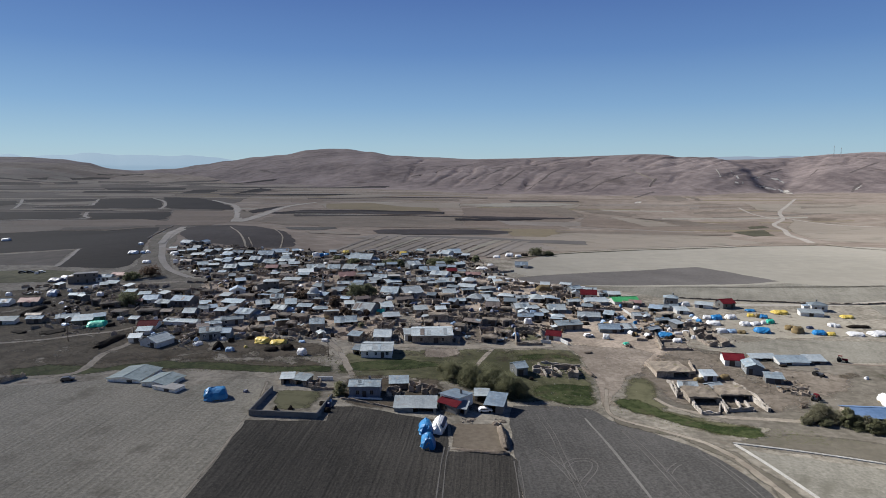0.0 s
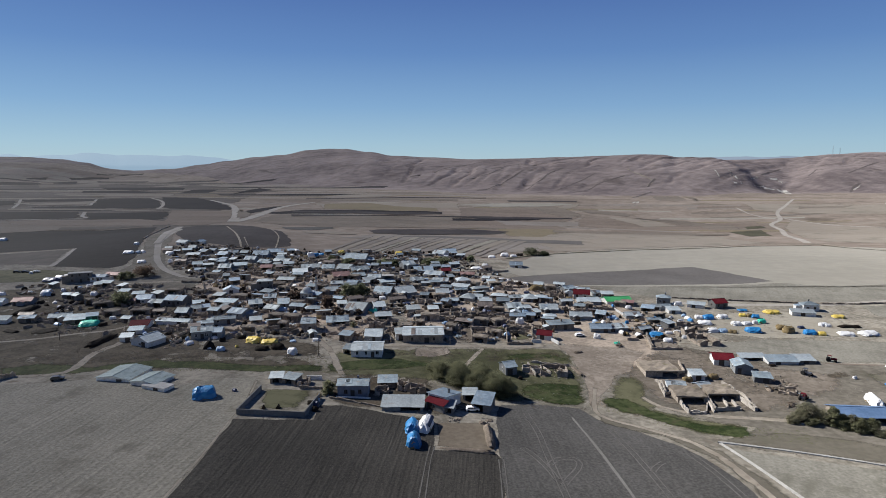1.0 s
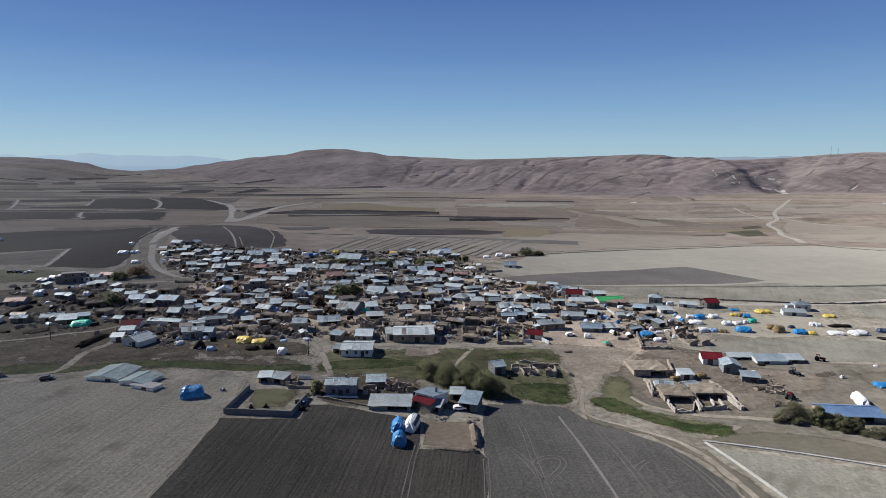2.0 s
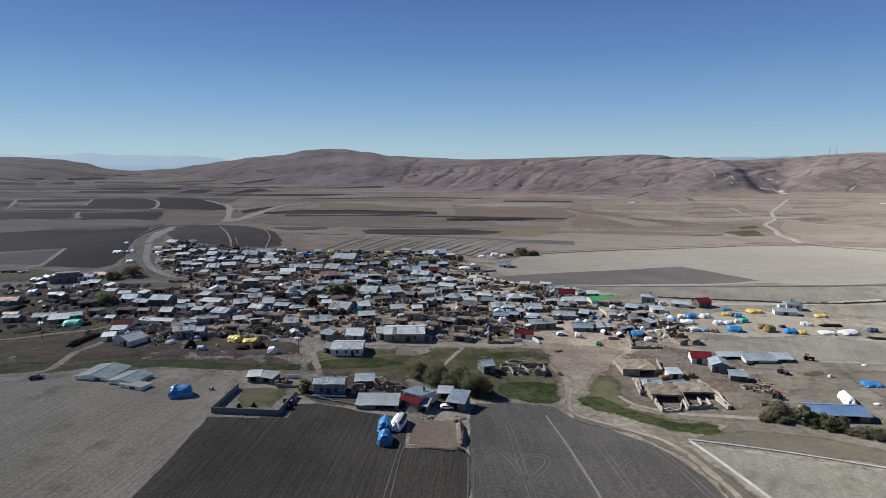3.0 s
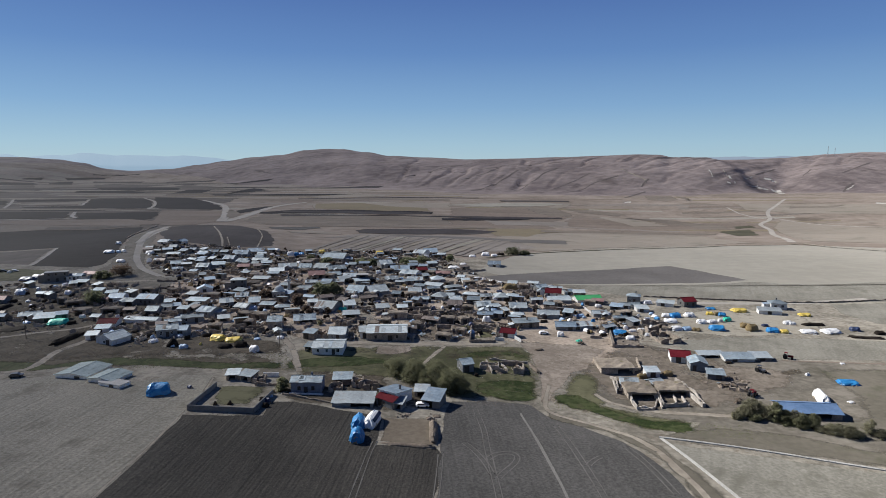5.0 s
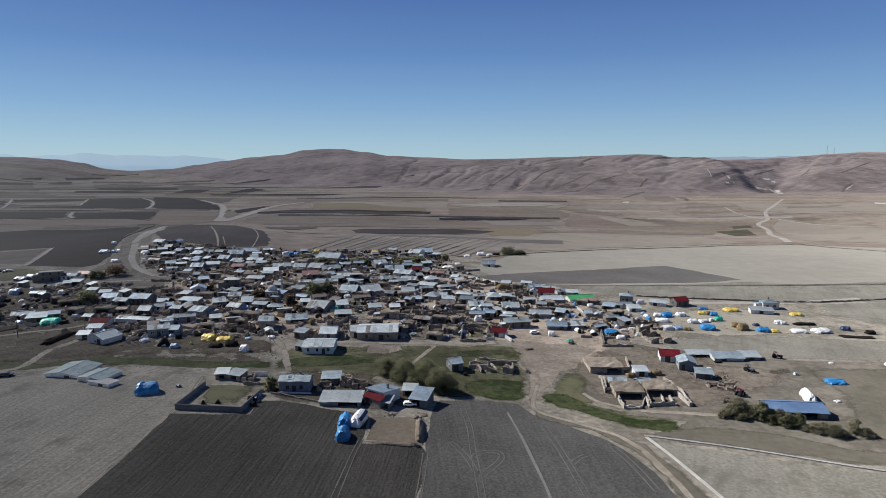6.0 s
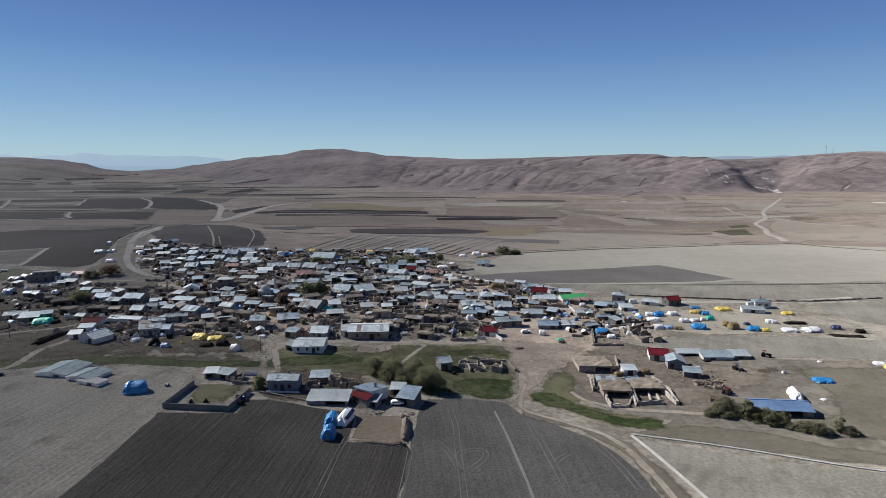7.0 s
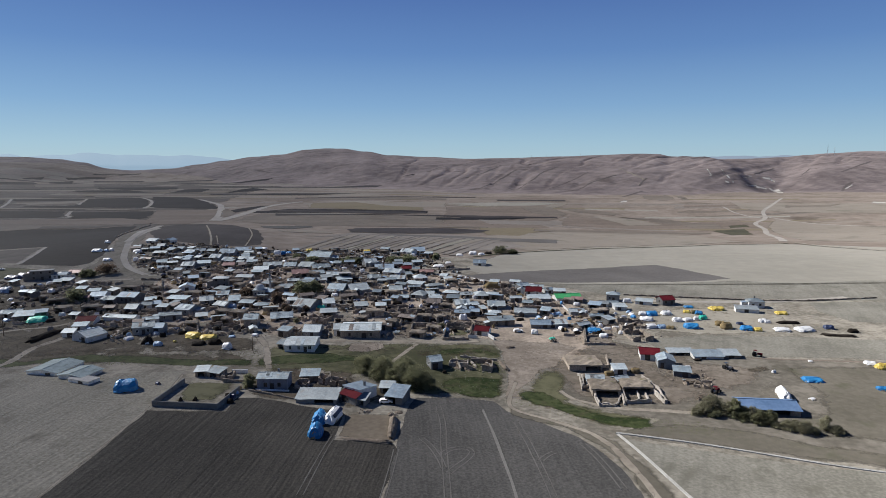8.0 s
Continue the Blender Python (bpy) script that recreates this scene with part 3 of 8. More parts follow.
patch("dark_field", BLACK, "dark ploughed field behind the village", [(-599, 595), (-531, 626), (-436, 616), (-373, 626), (-306, 633), (-300, 646), (-233, 486), (-212, 428), (-199.4, 399.3), (-195.3, 374.3), (-199.8, 366.6), (-220.4, 369.2), (-241.3, 374.4), (-265, 441), (-312, 444), (-425, 423)], 1, 5.0)
patch("fallow_field", FALLOW, "brown fallow field behind the village", [(-451, 418), (-308, 437), (-266, 439), (-243.7, 378.0), (-270.7, 385.8), (-420.5, 389.5)], 1, 5.0)
patch("dark_field", LOAM, "dark ploughed mound behind the village", [(-265, 615), (-264, 658), (-239, 674), (-203, 659), (-147, 569), (-121, 499), (-112, 461), (-121, 447), (-144, 441), (-174, 453), (-197, 466), (-220, 503)], 1, 5.0)
patch("dry_field", BEIGE, "wide pale dry field", [(67, 455), (96, 493), (151, 523), (231, 554), (358, 593), (434, 547), (531, 491), (345.9, 310.9), (247.3, 311.0), (200.0, 305.5), (167.4, 310.5), (125.4, 317.7), (102.3, 334.0), (80.3, 344.2), (54.6, 364.0), (38.4, 380.5)], 1, 5.0)
patch("dark_field", WEDGE, "grey ploughed wedge in a pale field", [(35.2, 356.1), (62.7, 373.6), (98.3, 390.9), (135, 404), (177, 418), (189.6, 396.5), (204.8, 363.7), (182.2, 355.8), (146.7, 351.1), (112.3, 347.5), (85.3, 344.9), (59.0, 344.0)], 1, 2.2)
patch("dry_field", DRYLAND, "tan field beyond the village", [(85.0, 343.2), (118.1, 344.6), (169.7, 350.2), (205.4, 358.1), (234.8, 347.8), (281.7, 358.6), (395.0, 358.6), (337.7, 302.9), (241.5, 303.0), (194.9, 306.7), (152.5, 310.2), (117.9, 313.3)], 1, 2.2)
patch("dry_field", DRYLAND, "pale dry plain beside the tents", [(212.7, 297.8), (239.6, 300.4), (381.9, 291.5), (316.1, 237.2), (210.0, 259.4), (206.7, 280.1)], 1, 2.2)
crops = random.Random(21)
for i in range(90):
    # long narrow strips of other crops between the larger fields
    y = 660 * math.exp(crops.uniform(0, 1.02))
    x = y * crops.uniform(-.76, .74)
    long, deep, lean = crops.uniform(50, 190) * y / 1000, crops.uniform(6, 26) * (y / 1000) ** 2, crops.uniform(-.12, .12)
    if y + deep > along(x / y, FOOT_FAR) - 60:
        continue
    patch("strip_field", crops.choice((BROWN, UMBER, TAN, ASHEN, BROWN, BEIGE, OCHRE)), "long narrow strip of another crop", [(x - long, y - lean * long), (x + long, y + lean * long), (x + long * 1.05, y + lean * long + deep), (x - long * .94, y - lean * long + deep)], 3, min(8, deep * .3))
for i in range(70):
    # thin ploughed and fallow strips at the far end of the plain
    y = crops.uniform(1150, 2450)
    x = y * crops.uniform(-.76, -.22)
    long, deep, lean = crops.uniform(40, 150) * y / 1000, crops.uniform(9, 24) * (y / 1000) ** 2, crops.uniform(-.15, .1)
    if y + deep > along(x / y, FOOT_FAR) + (430 if x / y < -.46 else -40):
        continue
    patch("strip_field", crops.choice((BLACK, UMBER, LOAM, TAN, BROWN, TAN, LOAM)), "thin strip field far off on the plain", [(x - long, y - lean * long), (x + long, y + lean * long), (x + long * 1.05, y + lean * long + deep), (x - long * .94, y - lean * long + deep)], 3, min(8, deep * .25))
patch("strip_field", UMBER, "pale dry fields on the plain", [(-559, 722), (-425, 723), (-332, 726), (-304, 646), (-338, 606), (-392, 610), (-445, 576)], 4, 9)
patch("strip_field", BROWN, "brown fallow field on the plain", [(-391, 885), (-302, 880), (-248, 723), (-258, 666), (-283, 659), (-317, 689)], 3, 5)
patch("strip_field", TAN, "pale band of stubble on the plain", [(-216, 1044), (-69, 1090), (32, 1118), (31, 1024), (-178, 929)], 5, 9)
patch("strip_field", UMBER, "umber band of fields on the plain", [(-224, 726), (-227, 830), (-98, 843), (29, 915), (27, 783), (-77, 687), (-176, 673)], 4, 8)
patch("strip_field", BROWN, "brown band of fields on the plain", [(31, 1033), (161, 1070), (209, 1033), (218, 960), (156, 857), (27, 783)], 4, 8)
patch("strip_field", TAN, "pale grey field", [(72, 629), (169, 760), (274, 799), (355, 780), (340, 623), (256, 564), (172, 530), (97, 497), (59, 551)], 3, 6)
patch("strip_field", OCHRE, "yellow-brown fallow field", [(70, 758), (140, 804), (154, 760), (110, 648), (73, 645)], 3, 6)
patch("strip_field", BROWN, "brown fallow field", [(-41, 722), (159, 872), (172, 814), (69, 756), (-38, 682)], 3, 6)
patch("strip_field", ASHEN, "grey harrowed field", [(-90, 537), (-64, 590), (42, 628), (82, 612), (101, 523), (59, 486), (23, 538), (-34, 554)], 3, 5)
patch("strip_field", TAN, "pale slope right of the track", [(567, 1151), (676, 1118), (855, 1093), (746, 949), (592, 1006), (541, 1053)], 5, 9)
patch("strip_field", TAN, "pale dry field beside the track", [(550, 954), (577, 889), (642, 812), (485, 606), (427, 669), (458, 767), (495, 876)], 4, 9)
patch("strip_field", BROWN, "brown slope above the village plain", [(230, 974), (372, 917), (487, 944), (483, 901), (399, 862), (196, 854), (201, 919)], 4, 8)
patch("strip_field", UMBER, "brown earth bank at a hill foot", [(457, 1337), (519, 1336), (490, 1215), (449, 1179), (431, 1230)], 5, 9)
patch("strip_field", UMBER, "brown earth bank at a hill foot", [(528, 1336), (541, 1315), (515, 1201), (492, 1189)], 5, 9)
patch("strip_field", BLACK, "dark ploughed field on the plain", [(-853, 1098), (-775, 1114), (-702, 1005), (-720, 928)], 4, 6)
patch("strip_field", BLACK, "dark ploughed field on the plain", [(-792, 1150), (-661, 1168), (-621, 1097), (-740, 1081)], 4, 6)
patch("strip_field", BLACK, "dark ploughed field on the plain", [(-659, 1168), (-562, 1187), (-505, 1097), (-448, 979), (-428, 917), (-627, 927), (-633, 965), (-569, 978), (-602, 1064)], 4, 6)
patch("strip_field", BLACK, "dark ploughed field on the plain", [(-560, 1227), (-482, 1206), (-394, 1081), (-325, 945), (-309, 900), (-410, 918), (-429, 941), (-475, 1049), (-518, 1131)], 4, 6)
patch("strip_field", BLACK, "dark ploughed field on the plain", [(-660, 851), (-504, 851), (-465, 786), (-452, 753), (-565, 729)], 4, 6)
patch("strip_field", BLACK, "dark ploughed field on the plain", [(-486, 831), (-383, 854), (-371, 835), (-340, 748), (-343, 733), (-434, 738), (-452, 778)], 4, 6)
patch("strip_field", BLACK, "dark ploughed field on the plain", [(-609, 904), (-392, 885), (-385, 864), (-587, 871)], 4, 6)
patch("strip_field", BLACK, "dark ploughed field on the plain", [(-936, 1685), (-719, 1724), (-664, 1574), (-862, 1575)], 4, 6)
patch("strip_field", BLACK, "dark ploughed field on the plain", [(-889, 1510), (-773, 1541), (-661, 1420), (-846, 1449)], 4, 6)
patch("strip_field", BLACK, "dark ploughed field on the plain", [(-601, 1392), (-644, 1574), (-584, 1609), (-540, 1419)], 4, 6)
patch("strip_field", BLACK, "dark ploughed field on the plain", [(-1294, 2300), (-1107, 2319), (-1063, 2193), (-1235, 2194)], 4, 6)
patch("strip_field", BLACK, "dark ploughed field on the plain", [(-1382, 2172), (-1348, 2266), (-1201, 2013), (-1312, 2070)], 4, 6)
patch("strip_field", BLACK, "dark ploughed field on the plain", [(-1415, 2325), (-1326, 2456), (-1309, 2404), (-1381, 2286)], 4, 6)
patch("strip_field", BLACK, "dark ploughed field on the plain", [(-1506, 2223), (-1466, 2283), (-1445, 2239), (-1496, 2202)], 4, 6)
patch("strip_field", BLACK, "dark ploughed field on the plain", [(-1396, 2482), (-1336, 2757), (-1309, 2675), (-1382, 2457)], 4, 6)
patch("strip_field", BLACK, "dark ploughed field on the plain", [(-1606, 2062), (-1416, 2148), (-1309, 2013), (-1487, 1909)], 4, 6)
patch("strip_field", BLACK, "dark ploughed field on the plain", [(-1313, 1687), (-1008, 1576), (-1001, 1542), (-1255, 1612)], 4, 6)
patch("strip_field", BLACK, "dark ploughed field on the plain", [(-827, 1317), (-758, 1342), (-743, 1294), (-794, 1271)], 4, 6)
patch("strip_field", FALLOW, "brown fallow field on the plain", [(-1064, 1368), (-878, 1394), (-705, 1249), (-693, 1207), (-924, 1188)], 4, 8)
patch("strip_field", FALLOW, "brown fallow field on the plain", [(-802, 1956), (-609, 1765), (-575, 1645), (-674, 1646), (-772, 1766)], 4, 8)
patch("strip_field", UMBER, "pale strip on the plain", [(-1291, 1959), (-1122, 2012), (-985, 1767), (-1137, 1726)], 4, 8)
patch("strip_field", UMBER, "pale strip on the plain", [(-762, 1393), (-596, 1366), (-543, 1248), (-682, 1227)], 4, 8)
patch("strip_field", UMBER, "pale strip on the plain", [(-728, 1065), (-605, 1064), (-578, 991), (-650, 978)], 4, 8)
patch("strip_field", BLACK, "dark ploughed field on the plain", [(-283, 882), (-268, 974), (-251, 976), (-257, 864), (-262, 834)], 3, 5)
patch("strip_field", BLACK, "long dark ploughed strip", [(-246, 866), (-209, 913), (3, 949), (2, 914), (-162, 852), (-236, 838)], 4, 6)
patch("strip_field", BLACK, "long dark ploughed strip", [(-495, 1340), (-343, 1365), (-153, 1364), (-252, 1292), (-467, 1292)], 4, 8)
patch("strip_field", BLACK, "dark ploughed field on the plain", [(-466, 1366), (-498, 1573), (-500, 1683), (-426, 1573), (-444, 1447)], 4, 8)
patch("strip_field", UMBER, "umber strip on the plain", [(-281, 1168), (-123, 1210), (34, 1218), (33, 1171), (-254, 1101)], 4, 8)
patch("strip_field", TAN, "pale strip on the plain", [(-244, 1207), (-200, 1270), (-157, 1315), (-146, 1270), (-190, 1208)], 4, 8)
patch("strip_field", SLATE, "dark ploughed strip", [(-166, 637), (-118, 664), (-111, 642), (-129, 606), (-156, 608)], 3, 5)
patch("strip_field", SLATE, "dark ploughed strip", [(-70, 628), (-37, 667), (70, 703), (75, 680), (43, 642), (-65, 596)], 3, 5)
patch("strip_field", BLACK, "long dark ploughed strip", [(15, 866), (89, 918), (159, 931), (148, 914), (15, 833)], 3, 6)
patch("strip_field", UMBER, "umber strip on the plain", [(135, 1208), (256, 1200), (271, 1165), (141, 1168)], 4, 8)
patch("strip_field", TAN, "pale stubble strip", [(32, 1106), (150, 1145), (166, 1105), (137, 1083), (31, 1062)], 4, 8)
patch("strip_field", TAN, "pale stubble strip", [(227, 1131), (261, 1144), (244, 1089), (204, 1046), (196, 1052)], 4, 8)
patch("strip_field", UMBER, "umber field", [(161, 1070), (216, 1070), (228, 1010), (229, 980), (199, 955), (170, 998)], 4, 8)
patch("strip_field", UMBER, "umber strip", [(228, 1057), (267, 1054), (322, 1010), (306, 986), (248, 1013)], 4, 8)
patch("strip_field", UMBER, "dark umber strip", [(302, 975), (386, 954), (418, 902), (368, 906), (324, 956)], 4, 8)
patch("strip_field", TAN, "pale stubble field", [(266, 975), (295, 974), (337, 941), (357, 900), (298, 886)], 4, 8)
patch("strip_field", UMBER, "dark field by the hollow", [(380, 928), (438, 911), (431, 861), (388, 874)], 4, 6)
patch("strip_field", UMBER, "long dark field border", [(144, 780), (256, 815), (394, 823), (379, 800), (245, 777), (142, 752)], 2, 5)
patch("strip_field", HOLLOW_AND_SHADOW, "dark weedy hollow", [(403, 844), (457, 864), (439, 798), (401, 783)], 3, 5)
patch("strip_field", HOLLOW_AND_SHADOW, "dark weedy hollow", [(446, 894), (475, 902), (474, 880), (440, 872)], 3, 5)
patch("strip_field", UMBER, "brown field at the hill foot", [(637, 1086), (740, 1088), (700, 1057), (620, 1056)], 3, 6)
ribbon("dirt_road", GRAVEL, "pale dirt road to the far quarry", (7, 4), [(391, 642), (432, 726), (458, 803), (481, 854), (496, 910), (532, 952), (566, 1023), (631, 1114), (713, 1236)])
ribbon("dirt_road", GRAVEL, "pale track on the plain", (3, 3), [(532, 952), (519, 971), (514, 1018), (525, 1084)])
ribbon("dirt_road", GRAVEL, "pale ditch on the plain", (3, 3), [(543, 962), (566, 899), (594, 864), (647, 818)])
ribbon("dirt_road", DIRT, "field road along the pale field", (3.4, 3.4), [(414, 513), (387, 569), (393, 628), (382, 628), (359, 614), (299, 586), (248, 556), (171, 525), (117, 503), (84, 483), (47, 450), (33, 430), (21, 400)])
# the shadow of the road embankment, laid down as a thin dark strip
ribbon("ditch", HOLLOW_AND_SHADOW, "ditch line and painted bank shadow along the field road", (2.2, 2.2), [(407, 504), (377, 554), (379, 605), (362, 594), (341, 583), (291, 569), (243, 543), (168, 516), (115, 495), (82, 476), (50, 445)])
ribbon("dirt_road", GRAVEL, "pale dirt road crossing the plain", (13, 7), [(-245, 715), (-241, 756), (-245, 836), (-250, 940), (-242, 1015), (-221, 1072)])
ribbon("dirt_road", GRAVEL, "pale dirt road crossing the plain", (10, 6), [(-245, 715), (-265, 788), (-296, 880), (-335, 982), (-375, 1050), (-427, 1131)])
patch("strip_field", UMBER, "trodden ground between two roads", [(-259, 771), (-294, 880), (-295, 902), (-258, 834), (-247, 773)], 3, 6)
ribbon("dirt_road", GRAVEL, "narrow pale track on the plain", (4, 4), [(-562, 1187), (-502, 1097), (-452, 992), (-421, 906)])
ribbon("dirt_road", GRAVEL, "narrow pale track on the plain", (4, 4), [(-497, 851), (-463, 786), (-446, 745), (-559, 722)])
ribbon("dirt_road", GRAVEL, "narrow pale track on the plain", (4, 4), [(-648, 1149), (-592, 1034), (-571, 978), (-645, 952)])
ribbon("dirt_road", GRAVEL, "narrow pale track on the plain", (4, 4), [(-792, 1150), (-707, 1020), (-644, 916)])
ribbon("dirt_road", GRAVEL, "pale dirt road climbing out of the village", (6, 4), [(-274, 643), (-251, 568), (-220, 482), (-208, 446)])
patch("weedy_ground", FARMLAND, "trodden brown bank along a dirt road", [(-195, 338), (-192, 372), (-206, 419), (-235, 488), (-281, 654), (-203, 462), (-186, 411), (-162, 363), (-133, 332), (-121, 300), (-141, 302), (-168, 319)], 2, 4.0)
ribbon("dirt_road", GRAVEL, "pale dirt road climbing out of the village", (5, 3), [(-260, 608), (-225, 506), (-211, 458), (-195, 419), (-181, 389), (-164, 363), (-145, 344)])
ribbon("dirt_road", DIRT, "narrow pale track over a dark field", (1.8, 1.8), [(-227, 647), (-176, 523), (-156, 474), (-144, 441)])
ribbon("dirt_road", DIRT, "faint track over a dark field", (1.2, 1.2), [(-167, 600), (-140, 526), (-129, 486), (-120, 445)])
ribbon("dirt_road", DIRT, "faint track over a dark field", (1.0, 1.0), [(-158, 491), (-141, 448)])
ribbon("dirt_road", GRAVEL, "pale track over a dark field", (2.6, 2), [(-242, 376), (-251, 404), (-266, 442)])
ribbon("dirt_road", TAN, "pale hill track", (6, 5), [(522, 1737), (532, 1627), (540, 1574), (511, 1520)])
# dark gully lines: scrub and the shade in them, painted as one colour
ribbon("gully", GULLY, "scrub and painted shade along a hillside gully", (7, 3), [(374, 1882), (312, 1774), (274, 1683), (246, 1637), (216, 1566)], category="gully")
ribbon("gully", GULLY, "scrub and painted shade along a hillside gully", (5, 2), [(418, 1830), (386, 1789), (361, 1748)], category="gully")
ribbon("gully", GULLY, "scrub and painted shade along a hillside gully", (5, 3), [(428, 1705), (392, 1656), (351, 1602), (290, 1524)], category="gully")
ribbon("gully", GULLY, "scrub and painted shade along a hillside gully", (6, 3), [(487, 1634), (447, 1605), (401, 1565), (358, 1501), (314, 1461)], category="gully")
ribbon("gully", GULLY, "scrub and painted shade along a hillside gully", (6, 3), [(248, 1872), (208, 1756), (175, 1684), (122, 1579), (88, 1544)], category="gully")
ribbon("gully", GULLY, "scrub and painted shade along a hillside gully", (6, 3), [(201, 1996), (146, 1849), (95, 1777), (62, 1744)], category="gully")
ribbon("gully", GULLY, "scrub and painted shade along a hillside gully", (8, 4), [(370, 2156), (248, 2080), (158, 1970), (45, 1926)], category="gully")
ribbon("gully", GULLY, "scrub and painted shade along a hillside gully", (7, 4), [(205, 2372), (111, 2219), (28, 2067), (-26, 1942)], category="gully")
ribbon("gully", GULLY, "scrub and painted shade along a hillside gully", (5, 3), [(554, 1592), (529, 1550), (508, 1507)], category="gully")
ribbon("gully", GULLY, "scrub and painted shade along a hillside gully", (6, 3), [(498, 1446), (459, 1391), (400, 1279)], category="gully")
ribbon("gully", GULLY, "scrub and painted shade along a hillside gully", (6, 3), [(1117, 2033), (1028, 1922), (940, 1808)], category="gully")
ribbon("gully", GULLY, "scrub and painted shade along a hillside gully", (5, 3), [(1150, 1887), (1106, 1835), (1076, 1801)], category="gully")
ribbon("gully", GULLY, "scrub and painted shade along a hillside gully", (6, 4), [(1365, 1927), (1282, 1855), (1207, 1792), (1166, 1761)], category="gully")
ribbon("gully", GULLY, "scrub and painted shade along a hillside gully", (6, 4), [(1133, 1660), (1084, 1612), (1012, 1514)], category="gully")
ribbon("gully", GULLY, "scrub and painted shade along a hillside gully", (8, 4), [(-691, 2321), (-646, 2266), (-599, 2204)], category="gully")
ribbon("gully", GULLY, "scrub and painted shade along a hillside gully", (8, 5), [(-101, 1887), (-81, 1901), (-65, 1927)], category="gully")
patch("rock_outcrop", CHALK, "bare white rock and earth on a hillside", [(754, 1709), (767, 1720), (738, 1624), (728, 1617)], 1.6, 5)
patch("rock_outcrop", CHALK, "bare white rock and earth on a hillside", [(802, 1726), (810, 1730), (795, 1666), (786, 1656)], 1.6, 5)
patch("rock_outcrop", CHALK, "bare white rock and earth on a hillside", [(788, 1671), (804, 1672), (792, 1631), (780, 1632)], 1.6, 5)
patch("rock_outcrop", CHALK, "bare white rock and earth on a hillside", [(760, 1604), (773, 1603), (771, 1588), (756, 1588)], 1.6, 5)
patch("rock_outcrop", CHALK, "bare white rock and earth on a hillside", [(862, 1716), (915, 1777), (909, 1758), (858, 1702)], 1.6, 5)
patch("rock_outcrop", CHALK, "bare white rock and earth on a hillside", [(955, 1797), (998, 1827), (983, 1785), (949, 1772)], 1.6, 5)
patch("rock_outcrop", CHALK, "bare white rock and earth on a hillside", [(987, 1806), (992, 1778), (977, 1755), (968, 1776)], 1.6, 5)
patch("rock_outcrop", CHALK, "bare white rock and earth on a hillside", [(831, 1633), (892, 1699), (893, 1688), (827, 1618)], 1.6, 5)
patch("rock_outcrop", CHALK, "bare white rock and earth on a hillside", [(882, 1683), (922, 1694), (914, 1672), (873, 1660)], 1.6, 5)
patch("rock_outcrop", CHALK, "bare white rock and earth on a hillside", [(922, 1694), (956, 1693), (949, 1661), (915, 1662)], 1.6, 5)
patch("rock_outcrop", CHALK, "bare white rock and earth on a hillside", [(935, 1671), (945, 1650), (817, 1431), (922, 1653)], 1.6, 5)
patch("rock_outcrop", CHALK, "bare white rock and earth on a hillside", [(789, 1622), (795, 1615), (784, 1598), (781, 1607)], 1.6, 5)
patch("rock_outcrop", CHALK, "bare white rock and earth on a hillside", [(1071, 1597), (1118, 1637), (1113, 1624), (1060, 1570)], 1.6, 5)
patch("rock_outcrop", CHALK, "bare white rock and earth on a hillside", [(824, 1136), (864, 1105), (846, 1082), (799, 1101)], 1.6, 5)
patch("rock_outcrop", CHALK, "bare white rock and earth on a hillside", [(367, 1179), (387, 1191), (379, 1158), (359, 1148)], 1.6, 5)
patch("strip_field", UMBER, "narrow dark field", [(142, 770), (256, 815), (382, 823), (383, 800), (245, 777), (137, 739)], 2, 5.0)
patch("strip_field", LOAM, "narrow dark field", [(-222, 900), (-138, 897), (3, 940), (-1, 913), (-61, 868), (-212, 861)], 3, 10.0)
patch("strip_field", LOAM, "narrow dark field", [(-205, 833), (-60, 859), (73, 932), (208, 957), (204, 938), (29, 883), (-196, 798)], 3, 10.0)
patch("strip_field", TAN, "pale wedge of stubble on the plain", [(-256, 1227), (-210, 1327), (-153, 1364), (-83, 1271), (-172, 1238)], 2, 4)
patch("strip_field", LOAM, "thin dark ploughed strip on the plain", [(-453, 1321), (-357, 1370), (-347, 1335), (-438, 1278)], 2, 4)
patch("strip_field", LOAM, "thin dark ploughed strip on the plain", [(-263, 1184), (-35, 1250), (94, 1281), (93, 1258), (-34, 1224), (-257, 1158)], 2, 4)
patch("strip_field", OCHRE, "yellow-brown fallow strip on the plain", [(-200, 1039), (-127, 1068), (-72, 1007), (-7, 1001), (-2, 959), (-65, 925), (-180, 940)], 2, 4)
patch("strip_field", BEIGE, "pale stubble strip on the plain", [(32, 1089), (96, 1132), (203, 1144), (254, 1133), (194, 1091), (91, 1070)], 2, 4)
patch("strip_field", LOAM, "thin dark ploughed strip on the plain", [(128, 1199), (267, 1198), (261, 1171), (131, 1174)], 2, 4)
patch("strip_field", BROWN, "reddish brown fallow strip on the plain", [(-282, 1133), (-228, 1173), (-216, 1094), (-266, 1069)], 2, 4)
patch("strip_field", LOAM, "narrow dark field on the plain", [(-74, 630), (-63, 650), (39, 716), (83, 716), (68, 675), (1, 618), (-38, 600), (-66, 605)], 2, 4)
patch("strip_field", TAN, "narrow pale strip on the plain", [(-134, 582), (-111, 601), (-83, 593), (-79, 577), (-124, 564)], 2, 4)
patch("strip_field", WEDGE, "grey harrowed strip on the plain", [(-71, 558), (-21, 597), (41, 610), (142, 600), (133, 557), (45, 578), (-58, 543)], 2, 4)
